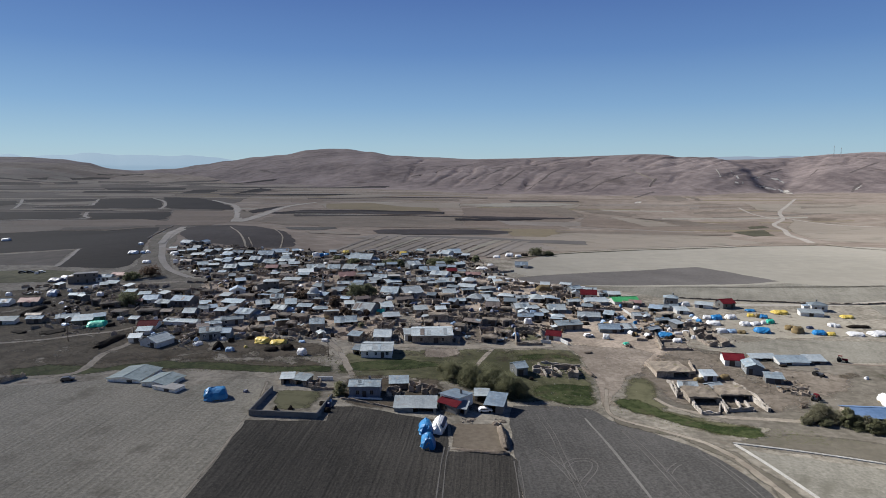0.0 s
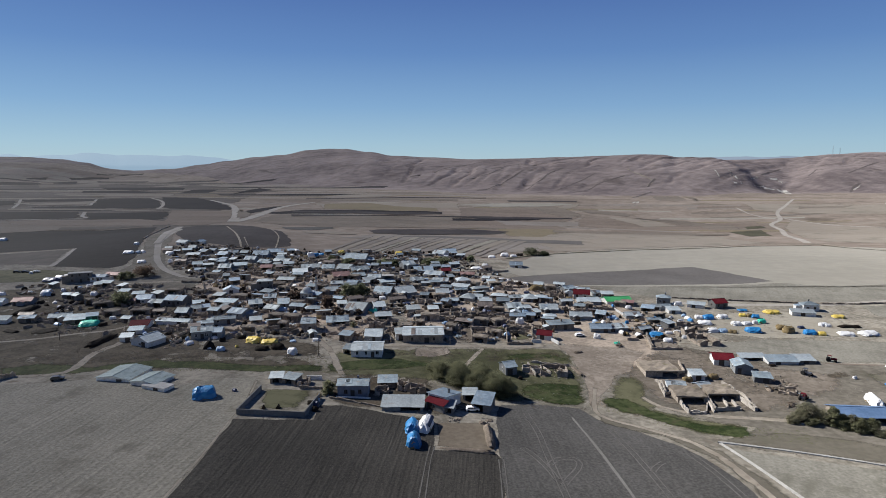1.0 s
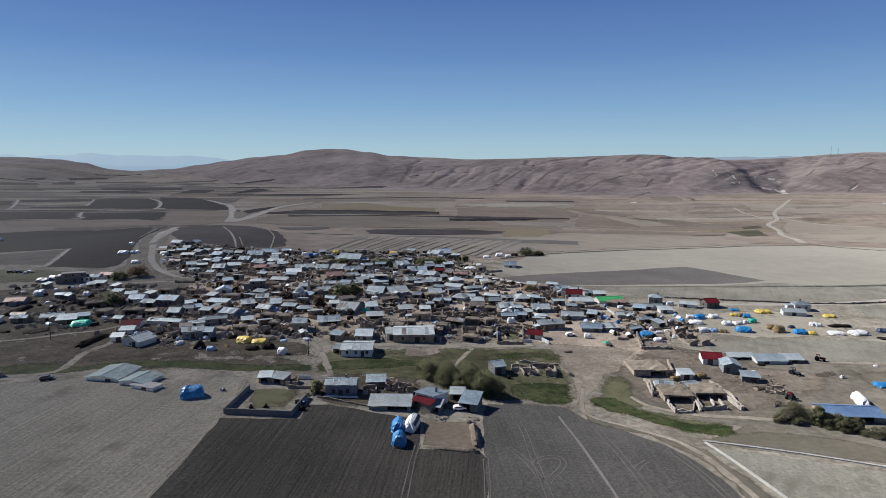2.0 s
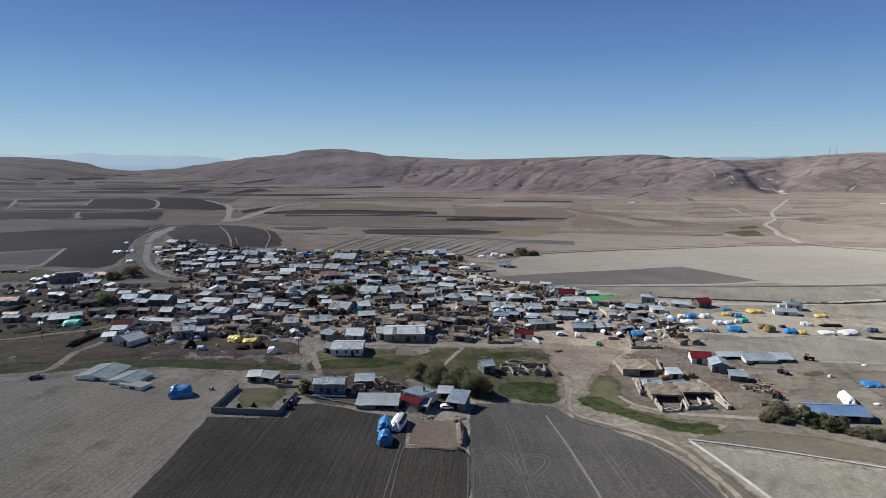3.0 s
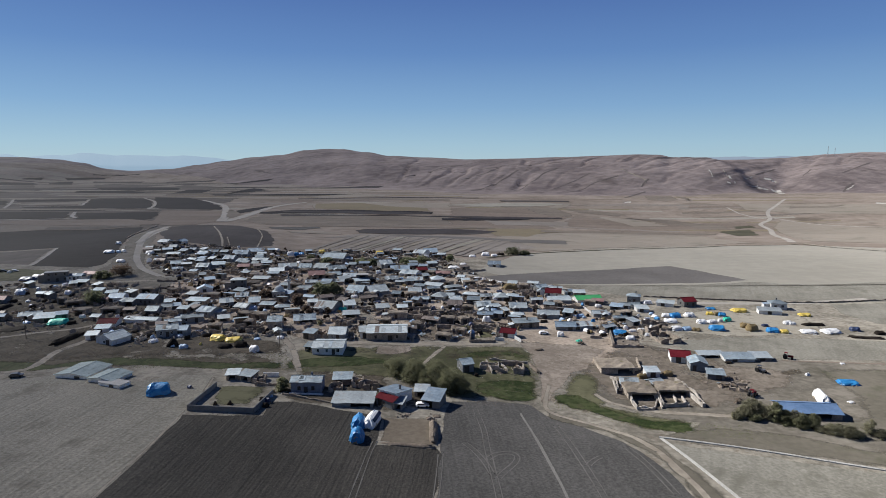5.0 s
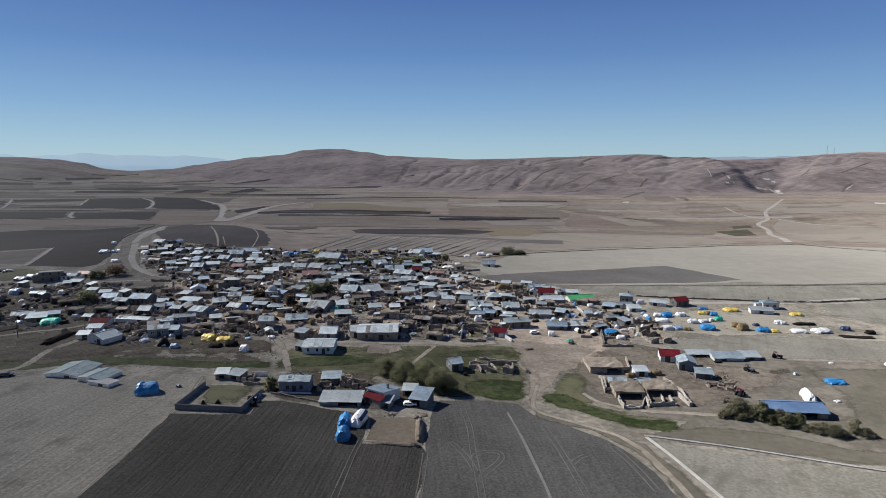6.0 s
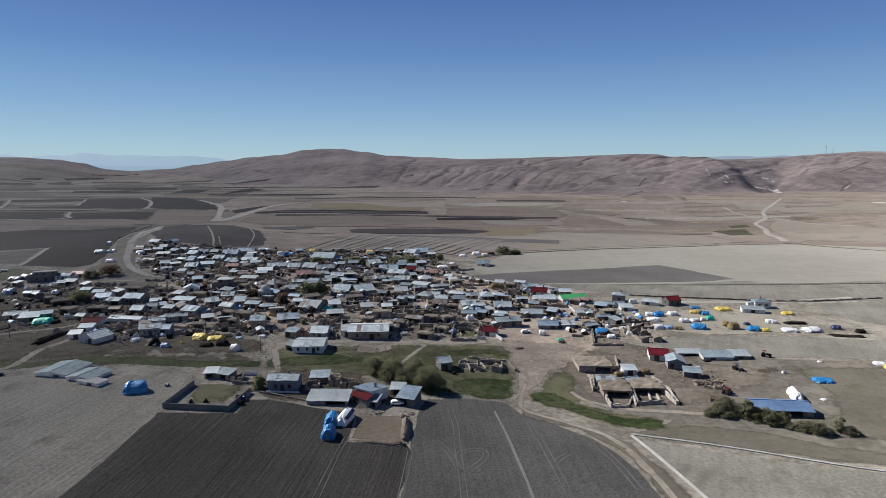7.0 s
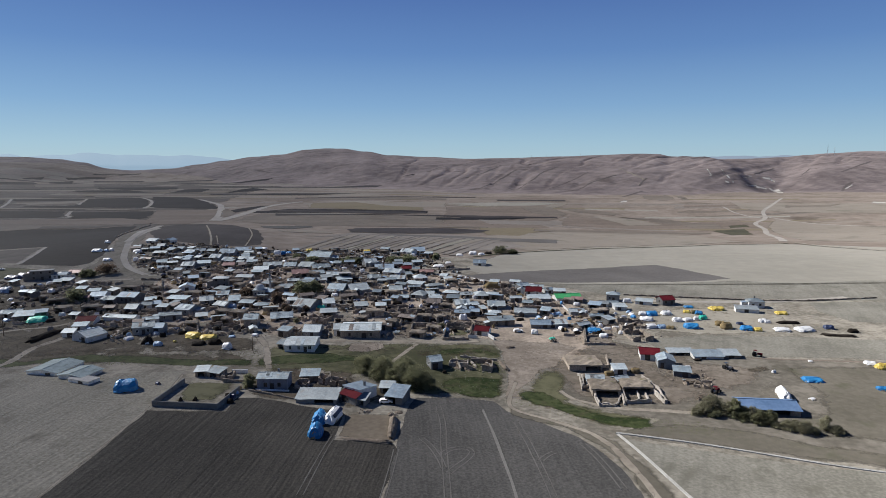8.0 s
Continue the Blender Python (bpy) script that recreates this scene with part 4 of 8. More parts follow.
patch("strip_field", UMBER, "umber fallow strip on the plain", [(-141, 687), (-1, 734), (85, 778), (83, 759), (-1, 704), (-134, 654)], 2, 4)
patch("strip_field", ASHEN, "grey stubble strip on the plain", [(77, 876), (207, 909), (197, 862), (89, 822)], 2, 4)
patch("strip_field", BROWN, "brown fallow strip on the plain", [(-510, 718), (-368, 743), (-303, 704), (-300, 671), (-367, 656), (-476, 671)], 2, 4)
patch("strip_field", FALLOW, "dark fallow strip on the plain", [(-400, 641), (-313, 657), (-339, 618), (-391, 618)], 2, 4)
patch("strip_field", TAN, "narrow pale strip on the plain", [(-697, 1012), (-649, 1064), (-624, 1107), (-591, 1025), (-645, 983)], 2, 4)
patch("strip_field", TAN, "narrow pale strip on the plain", [(-648, 911), (-545, 909), (-386, 874), (-380, 860), (-531, 886), (-632, 888)], 2, 4)
patch("strip_field", BLACK, "thin dark ploughed strip on the plain", [(-904, 1610), (-805, 1665), (-674, 1627), (-682, 1561), (-773, 1541)], 2, 4)
patch("strip_field", BLACK, "thin dark ploughed strip on the plain", [(-868, 1467), (-732, 1460), (-619, 1420), (-692, 1382), (-840, 1426)], 2, 4)
patch("strip_field", TAN, "narrow pale strip on the plain", [(-858, 1342), (-765, 1332), (-589, 1351), (-571, 1284), (-782, 1280)], 2, 4)
ribbon("dirt_road", DIRT, "dirt road along the village edge", 3.6, [(-309.4, 314.5), (-255.4, 321.7), (-227.8, 325.8), (-191.7, 327.5), (-167.5, 328.6), (-147.6, 332.8), (-127.6, 330.0)])
ribbon("dirt_road", GRAVEL, "pale track along the village edge", 3, [(13.2, 378.6), (37.1, 360.2), (52.7, 346.0), (71.9, 342.9), (91.5, 328.6), (100.9, 316.6)])
ribbon("dirt_road", GRAVEL, "pale track on the plain", 4, [(112.4, 305.3), (148.0, 299.8), (191.2, 300.2), (213.9, 304.2), (241.9, 311.0)])
patch("strip_field", ASHEN, "narrow grey ploughed strip", [(-84, 441), (-80, 443), (-61, 573), (-66, 570)], .8, .9)
patch("strip_field", TAN, "narrow pale stubble strip", [(-79, 443), (-72, 445), (-52, 578), (-60, 573)], .8, .9)
patch("strip_field", ASHEN, "narrow brown fallow strip", [(-72, 445), (-66, 448), (-43, 576), (-50, 573)], .8, .9)
patch("strip_field", TAN, "narrow pale stubble strip", [(-66, 448), (-59, 451), (-34, 581), (-42, 577)], .8, .9)
patch("strip_field", ASHEN, "narrow grey ploughed strip", [(-58, 451), (-51, 454), (-23, 581), (-33, 576)], .8, .9)
patch("strip_field", PALE, "narrow grey-brown stubble strip", [(-50, 454), (-46, 455), (-17, 583), (-23, 581)], .8, .9)
patch("strip_field", TAN, "narrow pale stubble strip", [(-45, 456), (-42, 457), (-12, 580), (-16, 578)], .8, .9)
patch("strip_field", ASHEN, "narrow brown fallow strip", [(-41, 457), (-32, 461), (0, 586), (-11, 581)], .8, .9)
patch("strip_field", ASHEN, "narrow grey ploughed strip", [(-31, 461), (-26, 463), (7, 584), (1, 581)], .8, .9)
patch("strip_field", TAN, "narrow pale stubble strip", [(-25, 463), (-20, 465), (15, 587), (8, 584)], .8, .9)
patch("strip_field", ASHEN, "narrow brown fallow strip", [(-19, 465), (-9, 469), (28, 588), (15, 582)], .8, .9)
patch("strip_field", TAN, "narrow pale stubble strip", [(-8, 469), (-1, 472), (37, 586), (29, 582)], .8, .9)
patch("strip_field", ASHEN, "narrow grey ploughed strip", [(-1, 468), (9, 471), (49, 592), (38, 586)], .8, .9)
patch("strip_field", PALE, "narrow grey-brown stubble strip", [(10, 464), (17, 467), (59, 590), (50, 586)], .8, .9)
patch("strip_field", TAN, "narrow pale stubble strip", [(17, 459), (26, 462), (69, 588), (59, 584)], .8, .9)
patch("strip_field", ASHEN, "narrow brown fallow strip", [(26, 455), (31, 456), (76, 590), (70, 588)], .8, .9)
patch("strip_field", ASHEN, "narrow grey ploughed strip", [(31, 449), (39, 452), (86, 588), (76, 584)], .8, .9)
ribbon("wheel_track", RUT, "pair of wheel ruts across a harrowed field", .36, [(26.2, 165.9), (27.8, 150.1), (27.9, 139.9), (28.3, 129.7), (28.8, 117.5), (28.9, 106.8)])
ribbon("wheel_track", RUT, "pair of wheel ruts across a harrowed field", .36, [(27.6, 166.1), (29.2, 150.1), (29.3, 139.9), (29.7, 129.7), (30.2, 117.5), (30.3, 106.8)])
ribbon("wheel_track", TRACK, "grassy pale line across a harrowed field", .6, [(39.8, 163.7), (41.6, 145.9), (42.8, 130.4), (43.8, 117.7), (44.0, 105.5)])
ribbon("wheel_track", RUT, "pair of wheel ruts across a harrowed field", .36, [(47.7, 156.2), (49.2, 141.3), (50.2, 128.8), (51.0, 118.4), (51.3, 110.5)])
ribbon("wheel_track", RUT, "pair of wheel ruts across a harrowed field", .36, [(49.1, 156.4), (50.6, 141.5), (51.6, 129.0), (52.4, 118.4), (52.7, 110.5)])
ribbon("wheel_track", RUT, "curved wheel ruts on a harrowed field", .36, [(28.6, 131.8), (29.6, 133.5), (31.1, 135.1), (33.1, 135.7), (34.4, 135.5), (34.9, 134.2), (34.3, 132.1), (32.9, 129.6), (30.6, 126.2), (28.8, 122.9)])
ribbon("wheel_track", RUT, "curved wheel ruts on a harrowed field", .36, [(27.4, 132.4), (28.6, 134.3), (30.5, 136.3), (33.1, 136.9), (35.2, 136.5), (36.1, 134.2), (35.5, 131.7), (34.1, 129.0), (31.8, 125.6), (30.0, 122.3)])
ribbon("wheel_track", RUT, "curved wheel ruts on a harrowed field", .36, [(22.0, 141.6), (23.9, 138.6), (25.6, 134.9), (27.4, 129.4), (28.4, 124.4)])
ribbon("wheel_track", RUT, "curved wheel ruts on a harrowed field", .36, [(23.0, 142.4), (25.1, 139.2), (26.8, 135.3), (28.6, 129.8), (29.6, 124.6)])
ribbon("wheel_track", RUT, "curved wheel ruts on a harrowed field", .36, [(51.4, 129.1), (53.2, 131.9), (55.0, 134.0), (56.6, 135.2)])
ribbon("wheel_track", RUT, "curved wheel ruts on a harrowed field", .36, [(50.4, 129.7), (52.2, 132.7), (54.2, 134.8), (55.8, 136.2)])
ribbon("wheel_track", RUT, "pair of wheel ruts across a harrowed field", .36, [(62.1, 142.5), (64.2, 135.5), (66.1, 124.7), (67.2, 116.0)])
ribbon("wheel_track", RUT, "pair of wheel ruts across a harrowed field", .36, [(63.5, 142.9), (65.6, 135.9), (67.5, 124.9), (68.6, 116.2)])
ribbon("wheel_track", RUT, "pair of wheel ruts between two fields", .3, [(16.7, 136.6), (16.3, 125.7), (15.5, 112.1), (14.2, 94.6)])
ribbon("wheel_track", RUT, "pair of wheel ruts between two fields", .3, [(17.9, 136.6), (17.5, 125.7), (16.7, 112.1), (15.4, 94.6)])
ribbon("wheel_track", RUT, "pair of wheel ruts across a ploughed field", .3, [(0.6, 142.3), (-0.2, 135.1), (-1.0, 124.2), (-1.8, 111.5)])
ribbon("wheel_track", RUT, "pair of wheel ruts across a ploughed field", .3, [(1.8, 142.4), (0.8, 135.2), (0.2, 124.2), (-0.4, 111.6)])


# ---- materials of the village ----
TIN = material("sheet_metal", (0.120, 0.152, 0.178), (0.228, 0.274, 0.306), 1.2, .25, rough=.66, metal=.1, bump=.25, reach=.05, vary=.7, furrow=(90, .3, .7), stain=(.211, .178, .147), contrast=1.5)
LIGHT_TIN = material("pale_sheet_metal", (0.190, 0.220, 0.241), (0.302, 0.336, 0.355), 1.2, .25, rough=.66, metal=.1, bump=.2, reach=.05, vary=.6, furrow=(90, .3, .6), stain=(.205, .180, .158), contrast=1.5)
BLUE_TIN = material("blue_sheet_metal", (0.108, 0.147, 0.192), (0.192, 0.243, 0.297), 1.2, .25, rough=.66, metal=.1, bump=.25, reach=.05, vary=.6, furrow=(90, .3, .7), stain=(.169, .163, .165), contrast=1.5)
RED_TIN = material("red_roofing", (0.088, 0.007, 0.014), (0.139, 0.017, 0.023), 1.5, .3, rough=.85, bump=.25, reach=.05, vary=.3, furrow=(90, .22, .25))
CEMENT = material("weathered_cement_sheet", (0.218, 0.262, 0.258), (0.350, 0.402, 0.396), 1.2, .25, rough=.85, bump=.25, reach=.05, furrow=(90, .22, .3), stain=(.14, .145, .13))
GREEN_TIN = material("green_roofing", (.034, .205, .074), (.057, .274, .103), 1.5, .3, rough=.45, bump=.2, reach=.05, furrow=(90, .22, .2))
RUST_TIN = material("rusty_sheet_metal", (.061, .052, .049), (.146, .122, .112), 1.2, .4, rough=.6, metal=.2, bump=.3, reach=.05, vary=.5, furrow=(90, .22, .3), stain=(.073, .036, .024))
EARTH_ROOF = material("earth_roof", (0.150, 0.126, 0.101), (0.310, 0.263, 0.211), 0.9, .15, bump=.6, reach=.2, vary=.4, stain=(.155, .142, .077))
MUD = material("mud_stone_wall", (0.145, 0.122, 0.100), (0.420, 0.360, 0.297), 2.2, .3, bump=.8, reach=.15, vary=.6, stain=(.122, .101, .084))
WHITEWASH = material("whitewash", (0.480, 0.478, 0.462), (0.640, 0.638, 0.622), 1.4, .4, bump=.3, reach=.04, vary=.2, stain=(.365, .332, .290))
BLUEWASH = material("pale_blue_plaster", (0.172, 0.180, 0.184), (0.258, 0.266, 0.268), 1.4, .4, bump=.3, reach=.04, vary=.4, stain=(.182, .171, .154))
SLATEBLUE = material("slate_blue_plaster", (.128, .133, .158), (.196, .202, .232), 1.4, .4, bump=.3, reach=.04, vary=.1, stain=(.11, .11, .12))
BLOCK = material("grey_block_wall", (.122, .121, .120), (.194, .192, .186), 1.6, .35, bump=.5, reach=.05, vary=.3, stain=(.103, .097, .090))
GLASS = material("dark_window_glass", (.011, .014, .017), (.023, .026, .030), 1, .3, rough=.12, bump=0)
TRIM = material("painted_trim", (.418, .426, .426), (.570, .570, .562), 3, .6, rough=.6, bump=.1, reach=.02, vary=.3)
DOOR = material("painted_door", (.027, .024, .022), (.068, .055, .045), 3, .6, rough=.7, bump=.2, reach=.02, vary=.6)
WOOD = material("grey_timber", (.099, .076, .057), (.213, .167, .129), 3, .5, bump=.4, reach=.03, vary=.4)
TARP_WHITE = material("white_tarpaulin", (.448, .454, .462), (.592, .592, .592), 0.9, .25, rough=.55, bump=.7, reach=.2, vary=.2, stain=(.361, .339, .303))
TARP_BLUE = material("blue_tarpaulin", (.011, .106, .281), (.030, .205, .426), 0.9, .3, rough=.45, bump=.7, reach=.2, vary=.4)
TARP_NAVY = material("navy_tarpaulin", (.015, .023, .053), (.046, .061, .122), 0.9, .3, rough=.5, bump=.7, reach=.2, vary=.4)
TARP_SKY = material("faded_blue_tarpaulin", (.152, .251, .380), (.319, .395, .486), 0.9, .3, rough=.5, bump=.7, reach=.2, vary=.3)
TARP_YELLOW = material("yellow_tarpaulin", (.404, .291, .049), (.581, .445, .113), 0.9, .3, rough=.5, bump=.7, reach=.2, vary=.3, stain=(.484, .404, .201))
TARP_GREEN = material("green_tarpaulin", (.020, .316, .217), (.049, .494, .356), 0.9, .3, rough=.5, bump=.7, reach=.2, vary=.3)
STRAW = material("straw", (.171, .125, .063), (.285, .222, .125), 1.5, .3, bump=.9, reach=.25, vary=.3)
DUNG = material("dried_dung", (.016, .013, .011), (.039, .031, .025), 1.5, .3, bump=.9, reach=.25, vary=.5)
LEAF = material("dusty_green_leaves", (0.092, 0.095, 0.052), (0.198, 0.198, 0.114), .6, .15, rough=.7, bump=0, vary=.3)
DRYLEAF = material("autumn_leaves", (0.118, 0.112, 0.070), (0.250, 0.236, 0.156), .6, .15, rough=.7, bump=0, vary=.5)

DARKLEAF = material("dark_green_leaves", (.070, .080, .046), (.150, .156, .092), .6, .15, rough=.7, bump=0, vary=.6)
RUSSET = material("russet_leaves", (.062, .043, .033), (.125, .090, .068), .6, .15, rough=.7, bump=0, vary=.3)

def leafy(m):
    """Lets some of the sun shine through the leaves."""
    n, link = m.node_tree.nodes, m.node_tree.links.new
    shader = n["Principled BSDF"]
    thin = n.new("ShaderNodeBsdfTranslucent")
    link(shader.inputs["Base Color"].links[0].from_socket, thin.inputs["Color"])
    both = n.new("ShaderNodeMixShader")
    both.inputs[0].default_value = .5
    link(shader.outputs[0], both.inputs[1])
    link(thin.outputs[0], both.inputs[2])
    link(both.outputs[0], n["Material Output"].inputs["Surface"])


TWIG = material("bare_grey_twigs", (.100, .088, .072), (.205, .183, .150), .6, .15, rough=.7, bump=0, vary=.3)
for foliage in (LEAF, DRYLEAF, DARKLEAF, RUSSET, TWIG):
    leafy(foliage)
BARK = material("bark", (.053, .042, .034), (.106, .084, .068), 4, .6, bump=.6, reach=.04)
TYRE = material("tyre_rubber", (.011, .011, .011), (.023, .023, .023), 3, 1, rough=.8, bump=.1)
PLASTER = material("crumbling_pale_plaster", (0.225, 0.200, 0.170), (0.470, 0.430, 0.382), 1.6, .35, bump=.7, reach=.1, vary=.3, stain=(.167, .141, .110))
FADED_RED = material("faded_red_roofing", (.106, .057, .055), (.205, .125, .118), 1.2, .3, rough=.6, metal=.1, bump=.25, reach=.05, vary=.3, furrow=(90, .22, .25), stain=(.144, .114, .099))
SPOIL = material("dug_earth", (0.090, 0.074, 0.060), (0.270, 0.222, 0.177), 1.1, .25, bump=1.0, reach=.25, vary=.5)
PAINT = material("vehicle_paint", (.547, .547, .547), (.608, .608, .608), 2, .5, rough=.3, bump=0, vary=.2)
DARKPAINT = material("dark_vehicle_paint", (.023, .027, .038), (.046, .049, .061), 2, .5, rough=.35, bump=0, vary=.4)
STEEL = material("galvanised_steel", (.266, .274, .281), (.380, .380, .380), 4, 1, rough=.4, metal=.6, bump=.1, reach=.01)

AZURE_TIN = material("mid_blue_roofing", (0.074, 0.129, 0.224), (0.129, 0.198, 0.321), 1.2, .25, rough=.5, metal=.15, bump=.2, reach=.05, furrow=(90, .22, .2))
STONE = material("field_stone", (0.148, 0.127, 0.106), (0.315, 0.275, 0.234), 1.2, .2, bump=.5, reach=.1, vary=.3)
TUFT = material("grass_blades", (.057, .072, .023), (.122, .133, .049), .5, .1, bump=0)
DRYTUFT = material("dry_weeds", (.106, .091, .065), (.198, .175, .129), .5, .1, bump=0)
CLOD = material("earth_clods", (.057, .049, .043), (.114, .099, .087), .8, .1, bump=0)

ROOFS = {"T": (TIN, "grey sheet-metal"), "L": (LIGHT_TIN, "pale sheet-metal"), "B": (BLUE_TIN, "blue-grey sheet-metal"), "R": (RED_TIN, "dark red"), "P": (FADED_RED, "faded pinkish red"),
         "G": (GREEN_TIN, "bright green"), "D": (RUST_TIN, "rusty dark metal"), "A": (AZURE_TIN, "mid-blue metal"), "E": (CEMENT, "weathered grey-green cement-sheet"), "M": (EARTH_ROOF, "flat earth"), "C": (CONCRETE, "flat concrete")}
WALLS = {"m": (MUD, "mud and stone"), "w": (WHITEWASH, "whitewashed"), "b": (BLUEWASH, "pale bluish plastered"), "c": (BLOCK, "grey block"), "v": (SLATEBLUE, "slate-blue plastered")}


def free(x, y, r):
    return all((x - a) ** 2 + (y - b) ** 2 > (r + c) ** 2 for a, b, c in TAKEN)


def box(bm, x0, x1, y0, y1, z0, z1):
    v = [bm.verts.new((x, y, z)) for z in (z0, z1) for x, y in ((x0, y0), (x1, y0), (x1, y1), (x0, y1))]
    for f in ((3, 2, 1, 0), (4, 5, 6, 7), (0, 1, 5, 4), (1, 2, 6, 5), (2, 3, 7, 6), (3, 0, 4, 7)):
        bm.faces.new([v[i] for i in f])
    return v


def solid(bm, bottom, top):
    """A slab between two rings of the same count."""
    a, b = [bm.verts.new(p) for p in bottom], [bm.verts.new(p) for p in top]
    bm.faces.new(a[::-1])
    bm.faces.new(b)
    for i in range(len(a)):
        k = (i + 1) % len(a)
        bm.faces.new((a[i], a[k], b[k], b[i]))


def thing(name, x, y, rot, label, category, group="", sink=0.0):
    ob = new(name)
    ob.matrix_world = pose(x, y, height(x, y) - sink, 0, 0, rot)
    ob.empty_display_size = .5
    return tagged(ob, label, category, group)


def slab(bm, corners, thick, worn=None):
    """A roof sheet: four corners of its underside, made thick upwards; worn: its uneven, ragged edge."""
    if worn is None:
        solid(bm, corners, [(x, y, z + thick) for x, y, z in corners])
        return
    a, b, c, d = (Vector(p) for p in corners)
    count = max(2, min(7, int((b - a).length / 1.6)))
    low, up = (b - a).normalized(), (d - a).normalized()
    rows = []
    for i in range(count + 1):
        u = i / count
        dip = Vector((0, 0, worn.uniform(-.09, .03)))
        p = a.lerp(b, u) - up * worn.uniform(-.12, .18) + dip + low * (worn.uniform(-.12, .12) if i in (0, count) else 0)
        q = d.lerp(c, u) + Vector((0, 0, worn.uniform(-.05, .02))) + low * (worn.uniform(-.12, .12) if i in (0, count) else 0)
        h = Vector((0, 0, thick))
        rows.append([bm.verts.new(v) for v in (p, q, q + h, p + h)])
    for i in range(count):
        for k in range(4):
            bm.faces.new((rows[i][k], rows[i + 1][k], rows[i + 1][(k + 1) % 4], rows[i][(k + 1) % 4]))
    bm.faces.new(rows[0])
    bm.faces.new(rows[-1][::-1])


def window_part(house, x, y, z, w, h, side=0.0, trim=None):
    """A framed window in the wall that runs through (x, y); side: its turn in degrees."""
    bm = bmesh.new()
    for a in ((-w / 2 - .07, w / 2 + .07, -.05, .04, -.07, 0), (-w / 2 - .07, w / 2 + .07, -.05, .04, h, h + .07), (-w / 2 - .07, -w / 2, -.05, .04, 0, h), (w / 2, w / 2 + .07, -.05, .04, 0, h), (-.03, .03, -.04, .02, 0, h)):
        box(bm, *a)
    frame_ob = part("window", bm, trim or TRIM, house)
    frame_ob.matrix_basis = pose(x, y, z, 0, 0, side)
    bm = bmesh.new()
    box(bm, -w / 2, w / 2, -.02, .03, 0, h)
    part("pane", bm, GLASS, frame_ob)
    return frame_ob


def house(x, y, w, d, h, rot, kind, roof, wall, note="", pitch=None, gap=None):
    """A village building whose front middle stands at (x, y) and faces -y before it is turned. kind: g ridge along the front,
    y ridge from front to back, s roof falling to the front, b falling to the back, h hipped, f flat."""
    rng = random.Random(int(x * 31 + y * 17))
    rmat, rname = ROOFS[roof]
    wmat, wname = WALLS[wall]
    forms = {"g": "gable", "y": "gable", "s": "lean-to", "b": "lean-to", "h": "hipped", "f": ""}
    size = "low" if h < 2.5 else "two-storey" if h > 4.3 else "long" if w > 14 else "small" if w < 6.5 else "single-storey"
    label = note or f"{size} {wname} house under a {rname} {forms[kind]} roof".replace("  ", " ")
    name = "shed" if w * d < 32 or h < 2.3 else "barn" if w > 15 else "house"
    if name != "house":
        label = label.replace(" house", " " + name)
    ob = thing(name, x, y, rot, label, name, "village buildings")
    c, s = math.cos(radians(rot)), math.sin(radians(rot))
    TAKEN.append((x - s * d / 2, y + c * d / 2, .5 * min(w, d) + .25 * abs(w - d)))
    if abs(w - d) > 3 and w > d:
        for k in (-.36, .36):
            TAKEN.append((x - s * d / 2 + c * w * k, y + c * d / 2 + s * w * k, .45 * d))
    rise = {"g": d * rng.uniform(.15, .21), "y": w * rng.uniform(.17, .24), "s": min(1.5, d * .16), "b": min(1.2, d * .12), "h": min(w, d) * .22, "f": 0}[kind]
    rise = rise if pitch is None else pitch
    a, o, t = w / 2, .35 if kind != "f" else .18, .09
    bm = bmesh.new()
    foot = -1.2
    ring = [(-a, 0), (a, 0), (a, d), (-a, d)]
    tops = {"g": [h, h, h, h], "y": [h] * 4, "h": [h] * 4, "f": [h] * 4, "s": [h, h, h + rise, h + rise], "b": [h + rise, h + rise, h, h]}[kind]
    hollow = name == "shed" and wall in "mc" and kind != "h" and rng.random() < .6 or gap is not None
    if hollow:
        # an open front between uneven piers, dark inside
        left, right = -a + w * rng.uniform(.1, .3), a - w * rng.uniform(.1, .3)
        if gap:
            left, right = -a + w * gap[0], -a + w * gap[1]
        plan = [(-a, 0), (left, 0), (left, .35), (-a + .35, .35), (-a + .35, d - .35), (a - .35, d - .35), (a - .35, .35), (right, .35), (right, 0), (a, 0), (a, d), (-a, d)]
        solid(bm, [(p, q, foot) for p, q in plan], [(p, q, tops[0] + (tops[2] - tops[0]) * q / d) for p, q in plan])
    else:
        solid(bm, [(p, q, foot) for p, q in ring], [(p, q, z) for (p, q), z in zip(ring, tops)])
    wing = kind == "g" and pitch is None and 6.5 < w < 14 and y > 232 and rng.random() < .65
    if wing:
        wx, ww, out, wr = rng.uniform(-.28, .28) * w, w * rng.uniform(.3, .45), rng.uniform(1.2, 3.2), 0.0
        wr = min(ww * .2, rise * .9)
        more = bmesh.new()
        side = [(wx - ww / 2, h - .1), (wx - ww / 2, foot), (wx + ww / 2, foot), (wx + ww / 2, h - .1), (wx, h - .1 + wr)]
        solid(more, [(p, -out, q) for p, q in side], [(p, .1, q) for p, q in side])
        bmesh.ops.recalc_face_normals(more, faces=more.faces)
        part("wing", more, wmat, ob)
    if kind == "g":
        for sx in (-1, 1):
            e = sx * a
            f = sx * (a - .25)
            tri = [(e, 0, h), (e, d, h), (e, d / 2, h + rise)]
            back = [(f, 0, h), (f, d, h), (f, d / 2, h + rise)]
            solid(bm, tri, back)
